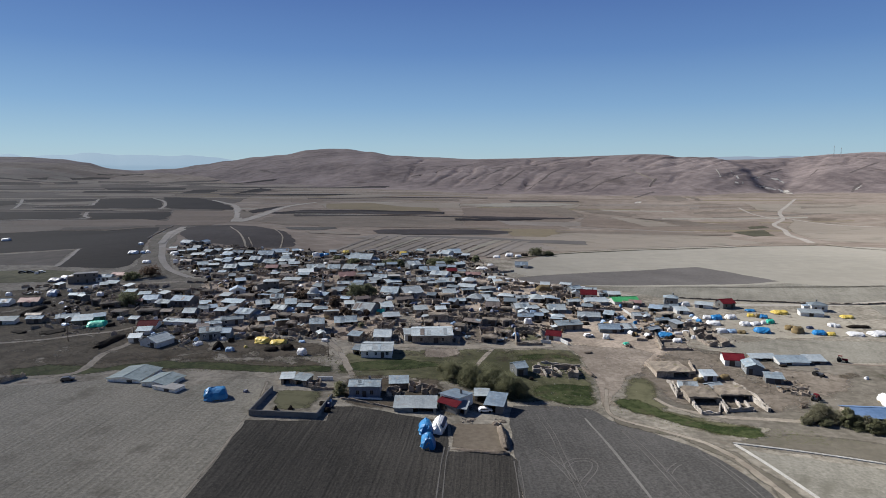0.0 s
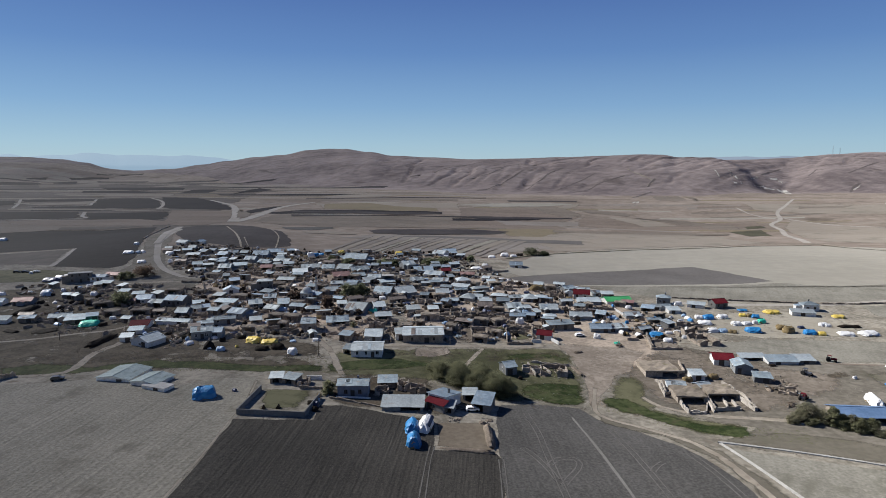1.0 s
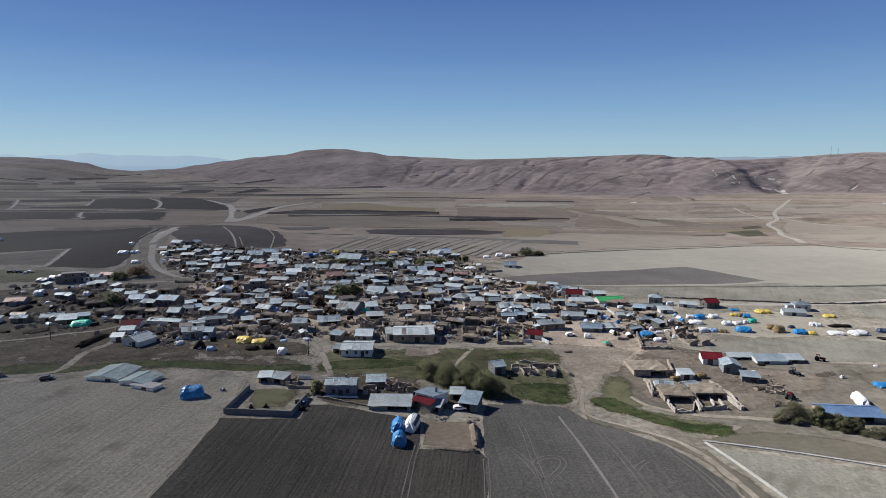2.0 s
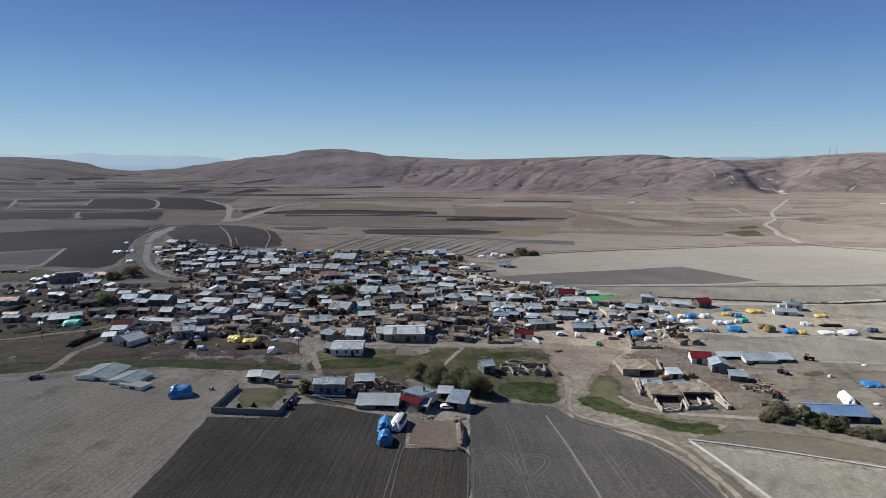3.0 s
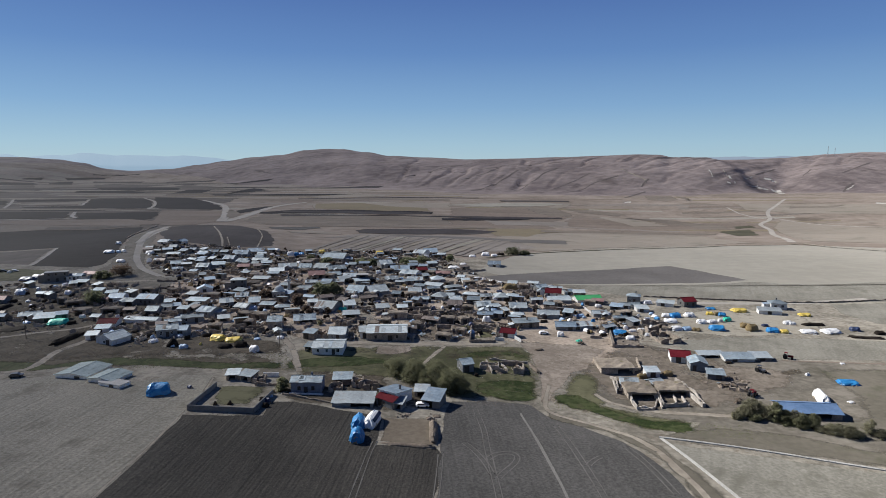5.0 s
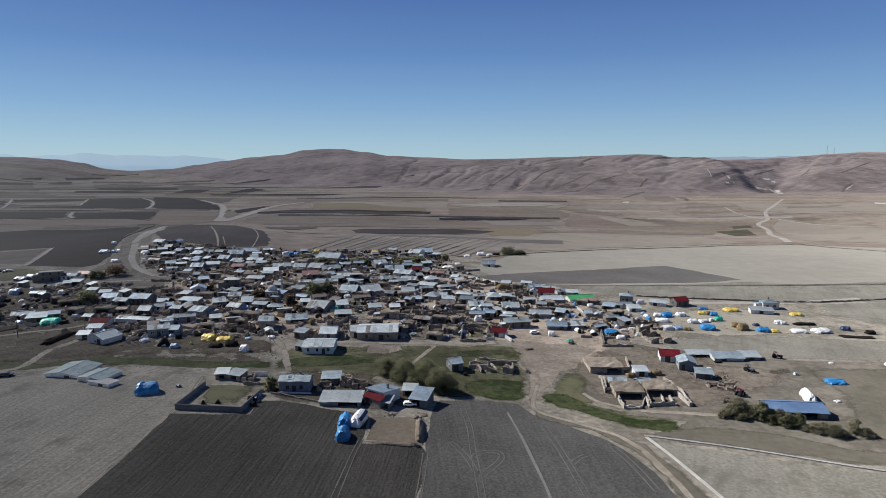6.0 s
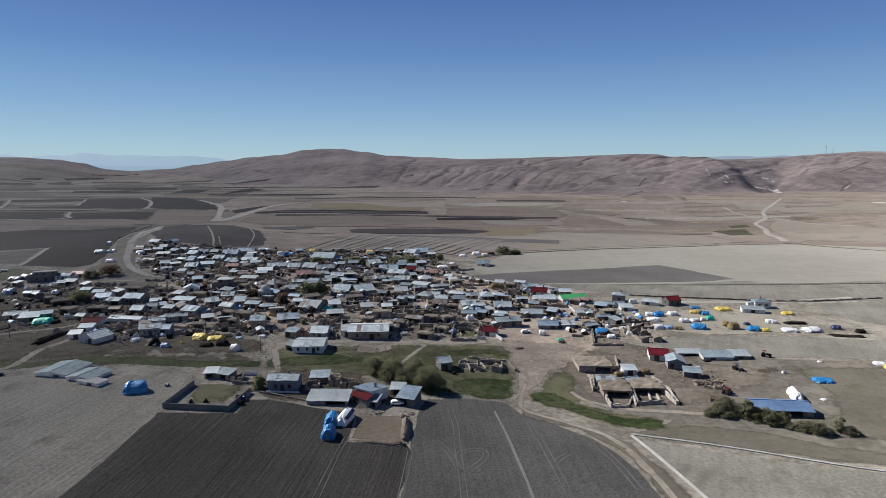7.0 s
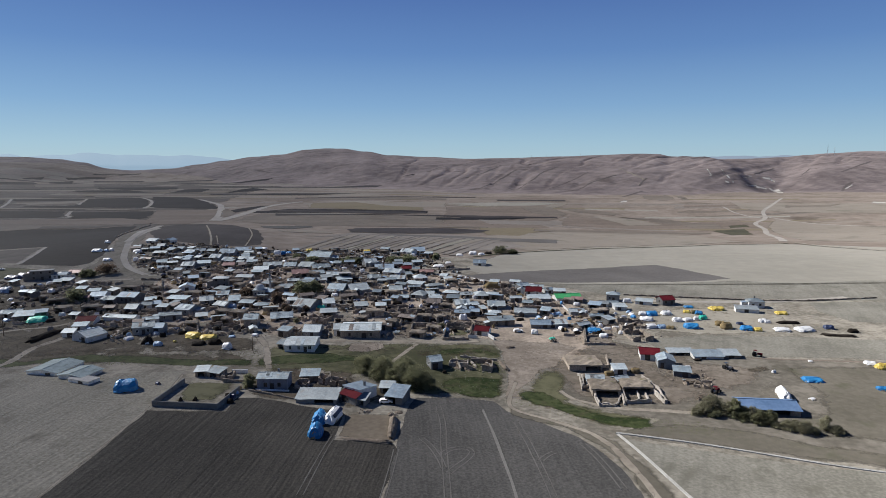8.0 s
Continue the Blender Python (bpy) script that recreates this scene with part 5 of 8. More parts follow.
    if kind == "y":
        for e, f in ((0, .25), (d, d - .25)):
            solid(bm, [(-a, e, h), (a, e, h), (0, e, h + rise)], [(-a, f, h), (a, f, h), (0, f, h + rise)])
    bmesh.ops.recalc_face_normals(bm, faces=bm.faces)
    part("wall", bm, wmat, ob)
    bm = bmesh.new()
    if kind == "g":
        k = rise * o / (d / 2)
        z = h + .02
        slab(bm, [(-a - o, -o, z - k), (a + o, -o, z - k), (a + o, d / 2, z + rise), (-a - o, d / 2, z + rise)], t, rng)
        slab(bm, [(a + o, d + o, z - k), (-a - o, d + o, z - k), (-a - o, d / 2, z + rise), (a + o, d / 2, z + rise)], t, rng)
        box(bm, -a - o - .02, a + o + .02, d / 2 - .14, d / 2 + .14, z + rise + .05, z + rise + t + .06)
        if wing:
            k, z = wr * .3 / (ww / 2), h - .08
            slab(bm, [(wx - ww / 2 - .3, -out - .3, z - k), (wx, -out - .3, z + wr), (wx, d / 2, z + wr), (wx - ww / 2 - .3, d / 2, z - k)], t)
            slab(bm, [(wx, -out - .3, z + wr), (wx + ww / 2 + .3, -out - .3, z - k), (wx + ww / 2 + .3, d / 2, z - k), (wx, d / 2, z + wr)], t)
    elif kind == "y":
        k = rise * o / a
        z = h + .02
        slab(bm, [(-a - o, d + o, z - k), (-a - o, -o, z - k), (0, -o, z + rise), (0, d + o, z + rise)], t, rng)
        slab(bm, [(a + o, -o, z - k), (a + o, d + o, z - k), (0, d + o, z + rise), (0, -o, z + rise)], t, rng)
        box(bm, -.14, .14, -o - .02, d + o + .02, z + rise + .05, z + rise + t + .06)
    elif kind in "sb":
        k = rise / d * o
        f, r = (h - k, h + rise + k) if kind == "s" else (h + rise + k, h - k)
        slab(bm, [(-a - o, -o, f + .02), (a + o, -o, f + .02), (a + o, d + o, r + .02), (-a - o, d + o, r + .02)], t, rng)
    elif kind == "h":
        m = min(w, d) / 2
        z = h + .02
        e = [(-a - o, -o, z), (a + o, -o, z), (a + o, d + o, z), (-a - o, d + o, z)]
        p, q = ((-a + m, d / 2), (a - m, d / 2)) if w > d else ((0, m), (0, d - m))
        if w <= d + .2 and w >= d - .2:
            p, q = (-.3, d / 2), (.3, d / 2)
        v = [bm.verts.new(c) for c in e] + [bm.verts.new((*p, z + rise)), bm.verts.new((*q, z + rise))]
        u = [bm.verts.new((c[0], c[1], z - t)) for c in e]
        for f in ((0, 1, 5, 4), (2, 3, 4, 5), (1, 2, 5), (3, 0, 4)) if w >= d - .2 else ((0, 1, 4), (1, 2, 5, 4), (2, 3, 5), (3, 0, 4, 5)):
            bm.faces.new([v[i] for i in f])
        bm.faces.new(u[::-1])
        for i in range(4):
            bm.faces.new((u[i], u[(i + 1) % 4], v[(i + 1) % 4], v[i]))
    else:
        nx, ny = 6, 5
        lift = .35 if roof == "M" else .12
        grid = []
        for j in range(ny + 1):
            for i in range(nx + 1):
                px, py = -a - o + (w + 2 * o) * i / nx, -o + (d + 2 * o) * j / ny
                edge = i in (0, nx) or j in (0, ny)
                if roof == "M":
                    px, py = px + rng.uniform(-.3, .3), py + rng.uniform(-.3, .3)
                grid.append(bm.verts.new((px, py, h + lift + (0 if roof == "C" else rng.uniform(-.07, .07) if roof != "M" else rng.uniform(-.2, .2) + (0 if edge else .25)))))
        for j in range(ny):
            for i in range(nx):
                k = j * (nx + 1) + i
                bm.faces.new((grid[k], grid[k + 1], grid[k + nx + 2], grid[k + nx + 1]))
        rim = [i for i in range(nx + 1)] + [j * (nx + 1) + nx for j in range(1, ny + 1)] + [ny * (nx + 1) + i for i in range(nx - 1, -1, -1)] + [j * (nx + 1) for j in range(ny - 1, 0, -1)]
        low = [bm.verts.new((grid[i].co.x, grid[i].co.y, h - .02)) for i in rim]
        for i in range(len(rim)):
            k = (i + 1) % len(rim)
            bm.faces.new((low[i], low[k], grid[rim[k]], grid[rim[i]]))
        bm.faces.new(low[::-1])
    bmesh.ops.recalc_face_normals(bm, faces=bm.faces)
    part("roof", bm, rmat, ob)
    if kind == "g" and roof in "TLBD" and w > 5:
        lean = math.atan2(rise, d / 2)
        for i in range(rng.randint(0, 4)):
            px, wide, long = rng.uniform(-a + .8, a - .8), rng.uniform(.8, 1.9), rng.uniform(.5, .95) * d / 2
            low = rng.uniform(0, d / 2 - long)
            bm = bmesh.new()
            box(bm, -wide / 2, wide / 2, 0, long, 0, .03)
            part("roof_sheet", bm, rng.choice((TIN, LIGHT_TIN, RUST_TIN, BLUE_TIN, rmat, rmat)), ob).matrix_basis = pose(px, low, h + .13 + low * rise / (d / 2), math.degrees(lean), 0, 0)
    # openings
    near = y < 330
    dx = rng.uniform(-.3, .3) * w
    bm = bmesh.new()
    wide, tall = (1.0, min(2.0, h - .25)) if name == "house" else (1.6, min(2.1, h - .2))
    box(bm, -wide / 2, wide / 2, -.06, .03, 0, tall)
    box(bm, -wide / 2 - .09, -wide / 2, -.09, .03, 0, tall + .09)
    box(bm, wide / 2, wide / 2 + .09, -.09, .03, 0, tall + .09)
    if hollow:
        bm.free()
        bm = bmesh.new()
        box(bm, left - .2, right + .2, .02, .3, h - .3, h - .02)
        part("lintel", bm, WOOD, ob)
    else:
        part("door", bm, DOOR, ob).matrix_basis = pose(dx, -out if wing and abs(dx - wx) < ww / 2 + .7 else 0, .02, 0, 0, 0)
    count = 0 if hollow else int(w / 3.2) if name == "house" else int(w / 5)
    if wall == "m" and count > 1:
        count -= 1
    trim = WOOD if wall in "mcv" else TRIM
    for level in range(2 if h > 4.3 else 1):
        for i in range(count):
            px = -a + w * (i + .5) / count
            if (abs(px - dx) > 1.4 or level) and not (wing and abs(px - wx) < ww / 2 + .6):
                window_part(ob, px + rng.uniform(-.3, .3), 0, level * 2.7 + min(1.0, h - 1.5), rng.uniform(.7, 1.1), min(1.15, h - 1.4), trim=trim)
        for i in range(int(d / 4.5) if near and h > 2.3 else 0):
            window_part(ob, -a, d * (i + .5) / int(d / 4.5), level * 2.7 + 1.0, .9, 1.05, -90, trim)
    if name == "house" and kind != "f" and rng.random() < .6:
        bm = bmesh.new()
        px = rng.uniform(-.3, .3) * w
        box(bm, px - .25, px + .25, d * .6 - .25, d * .6 + .25, h - .3, h + rise + .8)
        box(bm, px - .32, px + .32, d * .6 - .32, d * .6 + .32, h + rise + .8, h + rise + .92)
        part("chimney", bm, wmat if wall != "w" else BLOCK, ob)
    if w > 6.5 and h > 2.1 and rng.random() < .8 and pitch is None:
        # a lower lean-to against one end
        e, long, deep, tall = rng.choice((-1, 1)), rng.uniform(2, 3.4), d * rng.uniform(.5, .85), h * rng.uniform(.62, .8)
        back = rng.uniform(0, d - deep)
        x0, x1 = sorted((e * (a - .05), e * (a + long)))
        inner, outer = (tall + .4, tall) if e > 0 else (tall, tall + .4)
        bm = bmesh.new()
        solid(bm, [(x0, back, foot), (x1, back, foot), (x1, back + deep, foot), (x0, back + deep, foot)], [(x0, back, inner), (x1, back, outer), (x1, back + deep, outer), (x0, back + deep, inner)])
        bmesh.ops.recalc_face_normals(bm, faces=bm.faces)
        part("annex", bm, rng.choice((MUD, wmat, BLOCK)), ob, "lower lean-to annex")
        bm = bmesh.new()
        slab(bm, [(x0, back - .25, inner + .02), (x1, back - .25, outer + .02), (x1, back + deep + .25, outer + .02), (x0, back + deep + .25, inner + .02)], .1)
        bmesh.ops.recalc_face_normals(bm, faces=bm.faces)
        part("annex_roof", bm, rng.choice((TIN, RUST_TIN, LIGHT_TIN, EARTH_ROOF, BLUE_TIN)), ob)
    if kind == "f" and roof == "M":
        for i in range(int(w / 1.1)):
            bm = bmesh.new()
            px = -a + .5 + i * 1.1
            box(bm, px - .08, px + .08, -.4, .3, h - .25, h - .09)
            part("roof_beam", bm, WOOD, ob)
    return ob


def lump(bm, w, d, h, rng, rough=.08, top=.55, smooth=False, peak=False):
    """A stack with steep sides and a blunt ridge along its length."""
    spokes = 20
    ph = rng.uniform(0, 99)
    last = None
    for z, kx, ky in ((-.12, 1.0, 1.0), (.2, .99, .97), (.45, .96, .9), (.68, .9, .74), (.86, .82, .5), (.96, .74, .24), (1.0, top, .06)):
        now = []
        kx = max(.06, (1 - z) ** .8 * .95) if peak and z > 0 else kx
        for i in range(spokes):
            g = 2 * math.pi * i / spokes
            cx, sy = math.cos(g), math.sin(g)
            m = (abs(cx) ** 5 + abs(sy) ** 5) ** (-1 / 5)
            k = 1 + rough * noise.noise((cx * 1.6 + ph, sy * 1.6, z * 2)) + rough * .8 * rng.uniform(-1, 1)
            sag = 1 + rough * 1.6 * noise.noise((cx * m * kx * 1.8 + ph, sy * 2, 5))
            now.append(bm.verts.new((cx * m * kx * w / 2 * k, sy * m * ky * d / 2 * k, h * z * sag)))
        if last:
            for i in range(spokes):
                bm.faces.new((last[i], last[(i + 1) % spokes], now[(i + 1) % spokes], now[i]))
        last = now
    bm.faces.new(last)
    for f in bm.faces:
        f.smooth = smooth


COVERS = {"white": (TARP_WHITE, "white"), "blue": (TARP_BLUE, "bright blue"), "navy": (TARP_NAVY, "dark navy"), "sky": (TARP_SKY, "faded light blue"),
          "yellow": (TARP_YELLOW, "yellow"), "green": (TARP_GREEN, "turquoise green")}


def haystack(x, y, w, d, h, rot, cover, band=False, peak=False):
    """A heap of hay under a tarpaulin, or bare straw or dung."""
    rng = random.Random(int(x * 13 + y * 7))
    TAKEN.append((x, y, .5 * max(w, d) * .8))
    if cover == "earth":
        ob = thing("earth_bank", x, y, rot, "low bank of dug brown earth and old straw", "bank", "earth banks")
        bm = bmesh.new()
        lump(bm, w, d, h, rng, .2, .8, smooth=True)
        part("mound", bm, SPOIL, ob)
        return ob
    if cover in ("straw", "dung"):
        ob = thing("straw_stack" if cover == "straw" else "dung_heap", x, y, rot, "bare golden straw stack on trodden earth" if cover == "straw" else "dark heap of dried dung fuel on earth", "stack", "stacks in the village")
        bm = bmesh.new()
        lump(bm, w, d, h, rng, .22, smooth=True, peak=peak)
        part("mound", bm, STRAW if cover == "straw" else DUNG, ob)
        return ob
    mat, name = COVERS[cover]
    ob = thing("haystack", x, y, rot, f"hay stack covered with a {name} tarpaulin", "haystack", "covered hay stacks")
    bm = bmesh.new()
    lump(bm, w * .95, d * .94, h * .8, rng, .06, peak=peak)
    part("hay", bm, STRAW, ob)
    bm = bmesh.new()
    lump(bm, w, d, h, rng, .09, peak=peak)
    for v in bm.verts:
        g = math.atan2(v.co.y, v.co.x)
        if v.co.z < h * .1:
            v.co.z = h * max(-.1, .08 + .2 * noise.noise((math.cos(g) * 2 + x, math.sin(g) * 2, 1)))
    part("tarpaulin", bm, mat, ob)
    if band:
        bm = bmesh.new()
        solid(bm, [(-w * .4, d * .4, h * .6), (w * .38, d * .42, h * .58), (w * .36, d * .27, h * .88), (-w * .36, d * .25, h * .9)], [(-w * .4, d * .47, h * .66), (w * .38, d * .49, h * .64), (w * .36, d * .33, h * .95), (-w * .36, d * .31, h * .97)])
        bmesh.ops.recalc_face_normals(bm, faces=bm.faces)
        part("side_sheet", bm, TARP_NAVY, ob, "dark navy sheet along one side")
    for i in range(5):
        g = rng.uniform(0, 6.3)
        bm = bmesh.new()
        bmesh.ops.create_icosphere(bm, subdivisions=1, radius=rng.uniform(.15, .28))
        part("weight_stone", bm, MUD, ob).matrix_basis = pose(math.cos(g) * w * .53, math.sin(g) * d * .53, .1, 0, 0, 40 * i)
    return ob


def loaf(x0, y0, x1, y1, wide, h, cover, band=False):
    """A long stack from one place to another."""
    long = math.hypot(x1 - x0, y1 - y0)
    return haystack((x0 + x1) / 2, (y0 + y1) / 2, long, wide, h, math.degrees(math.atan2(y1 - y0, x1 - x0)), cover, band)


def yard_wall(pts, h=1.4, thick=.5, mat=MUD, label="rough mud and stone yard wall", name="yard_wall"):
    """A wall that follows the ground, with a worn uneven top."""
    ob = thing(name, *pts[0], 0, label, "wall", "yard walls")
    z0 = height(*pts[0])
    bm = bmesh.new()
    for (ax, ay), (bx, by) in zip(pts, pts[1:]):
        long = math.hypot(bx - ax, by - ay)
        TAKEN.extend(((ax + (bx - ax) * k / 4, ay + (by - ay) * k / 4, .6) for k in range(5)))
        if long < .3:
            continue
        ux, uy = (bx - ax) / long, (by - ay) / long
        count = max(1, int(long / (.7 if mat in (MUD, PLASTER) else 1.5)))
        last = None
        for i in range(count + 1):
            px, py = ax + (bx - ax) * i / count - pts[0][0], ay + (by - ay) * i / count - pts[0][1]
            z = height(px + pts[0][0], py + pts[0][1]) - z0
            worn = h * (.85 + .5 * noise.noise((px * .35 + ax, py * .35, 3)) + .45 * noise.noise((px * 1.9 + ax, py * 1.9, 6))) if mat in (MUD, PLASTER) else h * (1 + .03 * noise.noise((px * .6 + ax, py * .6, 3)))
            worn = max(.12, worn)
            px, py = (px + .14 * noise.noise((px * 1.3, py * 1.3, 9)), py + .14 * noise.noise((px * 1.3, py * 1.3, 4))) if mat in (MUD, PLASTER) else (px, py)
            sx, sy = -uy * thick / 2, ux * thick / 2
            now = [bm.verts.new(c) for c in ((px - sx, py - sy, z - .4), (px + sx, py + sy, z - .4), (px + sx * .8, py + sy * .8, z + worn), (px - sx * .8, py - sy * .8, z + worn))]
            if last:
                for k in range(4):
                    bm.faces.new((last[k], last[(k + 1) % 4], now[(k + 1) % 4], now[k]))
            else:
                bm.faces.new(now)
            last = now
        bm.faces.new(last[::-1])
    bmesh.ops.recalc_face_normals(bm, faces=bm.faces)
    part("masonry", bm, mat, ob)
    return ob


def heap(bm, x, y, z, r, h, rng):
    """A low uneven mound of earth."""
    ring, last = 9, None
    for k, up in ((1.0, -.15), (.8, .45), (.45, .85), (.1, 1.0)):
        now = [bm.verts.new((x + math.cos(6.283 * i / ring) * r * k * rng.uniform(.75, 1.25), y + math.sin(6.283 * i / ring) * r * k * rng.uniform(.75, 1.25), z + h * up * rng.uniform(.8, 1.15))) for i in range(ring)]
        if last:
            for i in range(ring):
                bm.faces.new((last[i], last[(i + 1) % ring], now[(i + 1) % ring], now[i]))
        last = now
    bm.faces.new(last)


def beam(bm, x, y, z, long, thick, wide, rng):
    """A plank or sheet thrown down at a slant."""
    v = box(bm, -long / 2, long / 2, -wide / 2, wide / 2, -thick / 2, thick / 2)
    m = pose(x, y, z, rng.uniform(-25, 25), rng.uniform(-25, 25), rng.uniform(0, 180))
    for q in v:
        q.co = m @ q.co


def ruin(x, y, w, d, h, rot, rooms=2, mat=MUD):
    """A roofless building: broken walls round open rooms. (x, y) is the middle of its front."""
    rng = random.Random(int(x * 3 + y * 5))
    ob = thing("ruined_house", x, y, rot, "roofless ruin with broken mud and stone walls" if mat is MUD else "roofless ruin with pale plastered walls round open rooms", "ruin", "ruins")
    TAKEN.append((x, y + d / 2, max(w, d) / 2))

    thick, least = (.21, .35) if mat is MUD else (.15, .7)

    def run(ax, ay, bx, by):
        long = math.hypot(bx - ax, by - ay)
        count = max(2, int(long / .75))
        bm = bmesh.new()
        ux, uy = (bx - ax) / long, (by - ay) / long
        last, top = None, h
        for i in range(count + 1):
            top = min(h * 1.1, max(h * least, top + rng.uniform(-.6, .55) * h * .5))
            px, py = ax + (bx - ax) * i / count, ay + (by - ay) * i / count
            sx, sy = -uy * thick, ux * thick
            now = [bm.verts.new(c) for c in ((px - sx, py - sy, -.6), (px + sx, py + sy, -.6), (px + sx, py + sy, top), (px - sx, py - sy, top))]
            if last:
                for k in range(4):
                    bm.faces.new((last[k], last[(k + 1) % 4], now[(k + 1) % 4], now[k]))
            else:
                bm.faces.new(now)
            last = now
        bm.faces.new(last[::-1])
        bmesh.ops.recalc_face_normals(bm, faces=bm.faces)
        part("broken_wall", bm, mat, ob)

    a = w / 2
    run(-a, d, a, d)
    run(-a, 0, -a, d)
    run(a, 0, a, d)
    run(-a, 0, -a * .25, 0)
    run(a * .2, 0, a, 0)
    for i in range(1, rooms):
        px = -a + w * i / rooms
        run(px, 0.6, px, d)
    bm = bmesh.new()
    for i in range(int(14 + w * 2)):
        r = rng.uniform(.15, .55)
        m = pose(rng.uniform(-a, a), rng.uniform(-1, d), .05, rng.uniform(0, 90), rng.uniform(0, 90), 0)
        bmesh.ops.create_cube(bm, size=r, matrix=m)
    tagged(part("rubble", bm, MUD, ob), kind="stuff")
    bm = bmesh.new()
    for i in range(int(2 + w / 3)):
        heap(bm, rng.uniform(-a, a), rng.uniform(.5, d), 0, rng.uniform(.7, 1.6), rng.uniform(.3, .9), rng)
    tagged(part("fallen_earth", bm, SPOIL, ob), kind="stuff")
    for i in range(rng.randint(2, 5)):
        bm = bmesh.new()
        beam(bm, rng.uniform(-a, a) * .8, rng.uniform(.5, d), rng.uniform(.3, h), rng.uniform(1.5, 3.5), .14, .14, rng)
        part("fallen_beam", bm, WOOD, ob)
    return ob


def scrap_heap(x, y, w):
    """Old timber, roofing sheets and earth thrown together."""
    rng = random.Random(int(x * 5 + y * 9))
    ob = thing("scrap_heap", x, y, rng.uniform(0, 360), "heap of old timber, bent roofing sheets and earth", "scrap heap", "scrap heaps")
    TAKEN.append((x, y, w * .4))
    bm = bmesh.new()
    for i in range(3):
        heap(bm, rng.uniform(-.4, .4) * w, rng.uniform(-.4, .4) * w, 0, w * rng.uniform(.25, .4), rng.uniform(.4, 1.0), rng)
    tagged(part("earth", bm, SPOIL, ob), kind="stuff")
    bm = bmesh.new()
    for i in range(int(3 + w * 2)):
        beam(bm, rng.uniform(-.5, .5) * w, rng.uniform(-.5, .5) * w, rng.uniform(.2, 1.1), rng.uniform(1.2, 3), .12, rng.uniform(.1, .25), rng)
    tagged(part("timber", bm, WOOD, ob), kind="stuff")
    for i in range(rng.randint(1, 3)):
        bm = bmesh.new()
        beam(bm, rng.uniform(-.5, .5) * w, rng.uniform(-.5, .5) * w, rng.uniform(.5, 1.1), rng.uniform(1.2, 2.4), .03, rng.uniform(.7, 1.2), rng)
        part("roofing_sheet", bm, rng.choice((TIN, LIGHT_TIN, RUST_TIN, BLUE_TIN)), ob)
    return ob


def leaf_cloud(bm, blobs, count, size, rng):
    for i in range(count):
        cx, cy, cz, r = rng.choice(blobs)
        g, e, k = rng.uniform(0, 6.283), math.asin(rng.uniform(-.6, 1)), r * rng.uniform(.1, 1) ** .6 * rng.uniform(.8, 1.5)
        p = Vector((cx + math.cos(g) * math.cos(e) * k, cy + math.sin(g) * math.cos(e) * k, max(.1, cz + math.sin(e) * k * .9)))
        m = Euler((rng.uniform(-1, 1), rng.uniform(-1, 1), rng.uniform(0, 6.3))).to_matrix()
        s = size * rng.uniform(.6, 1.4)
        vs = [bm.verts.new(p + m @ Vector(q) * s) for q in ((-.5, -.3, 0), (.1, -.5, .12), (.55, .05, -.05), (.1, .5, .1), (-.45, .3, -.08))]
        bm.faces.new(vs)


def bush(x, y, w, h, dry=False, leaf=None):
    """Stems that fan out from the ground, under a crown of many small leaves with gaps."""
    rng = random.Random(int(x * 11 + y * 3))
    tree = h > 4.2
    kind = "tree" if tree else "bush"
    ob = thing(kind, x, y, rng.uniform(0, 360), ("dry brown autumn " if dry else "dusty green ") + ("tree with a round leafy crown" if tree else "bush with dense small leaves on the ground"), kind, "trees and bushes")
    TAKEN.append((x, y, w * .4))
    bm = bmesh.new()
    blobs = []
    r = w / 2
    for i in range(58):
        g, k = 2.4 * i + rng.uniform(-.3, .3), r * rng.uniform(.7, 1.1) * rng.random() ** .6
        z = h * rng.uniform(.6, 1.2) * (rng.uniform(.12, .85) if i % 2 else .86) * math.sqrt(max(.12, 1 - (k / r) ** 2)) ** .8
        tip = Vector((math.cos(g) * k, math.sin(g) * k, z))
        low = Vector((0, 0, h * .1 if tree else 0)) + Vector((rng.uniform(-.1, .1), rng.uniform(-.1, .1), 0))
        bend = low.lerp(tip, .5) + Vector((0, 0, h * .08))
        for p, q, ra, rb in ((low, bend, .035 * h * .5, .022 * h * .5), (bend, tip, .022 * h * .5, .008 * h * .5)):
            m = (q - p).to_track_quat("Z", "Y").to_matrix().to_4x4()
            bmesh.ops.create_cone(bm, cap_ends=True, segments=5, radius1=ra, radius2=rb, depth=(q - p).length, matrix=Matrix.Translation((p + q) / 2) @ m)
        blobs.append((tip.x, tip.y, min(z, h * .95), min(r, h * .9) * rng.uniform(.16, .42)))
    blobs.append((0, 0, h * .55, min(r, h * .8) * .6))
    if tree:
        bmesh.ops.create_cone(bm, cap_ends=True, segments=7, radius1=h * .045, radius2=h * .03, depth=h * .34, matrix=Matrix.Translation((0, 0, h * .12)))
    part("trunk" if tree else "branchwork", bm, BARK, ob)
    bm = bmesh.new()
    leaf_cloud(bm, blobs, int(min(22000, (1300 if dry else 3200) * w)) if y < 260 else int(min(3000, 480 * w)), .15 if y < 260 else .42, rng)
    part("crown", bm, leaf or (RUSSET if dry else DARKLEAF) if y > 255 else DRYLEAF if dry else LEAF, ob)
    return ob


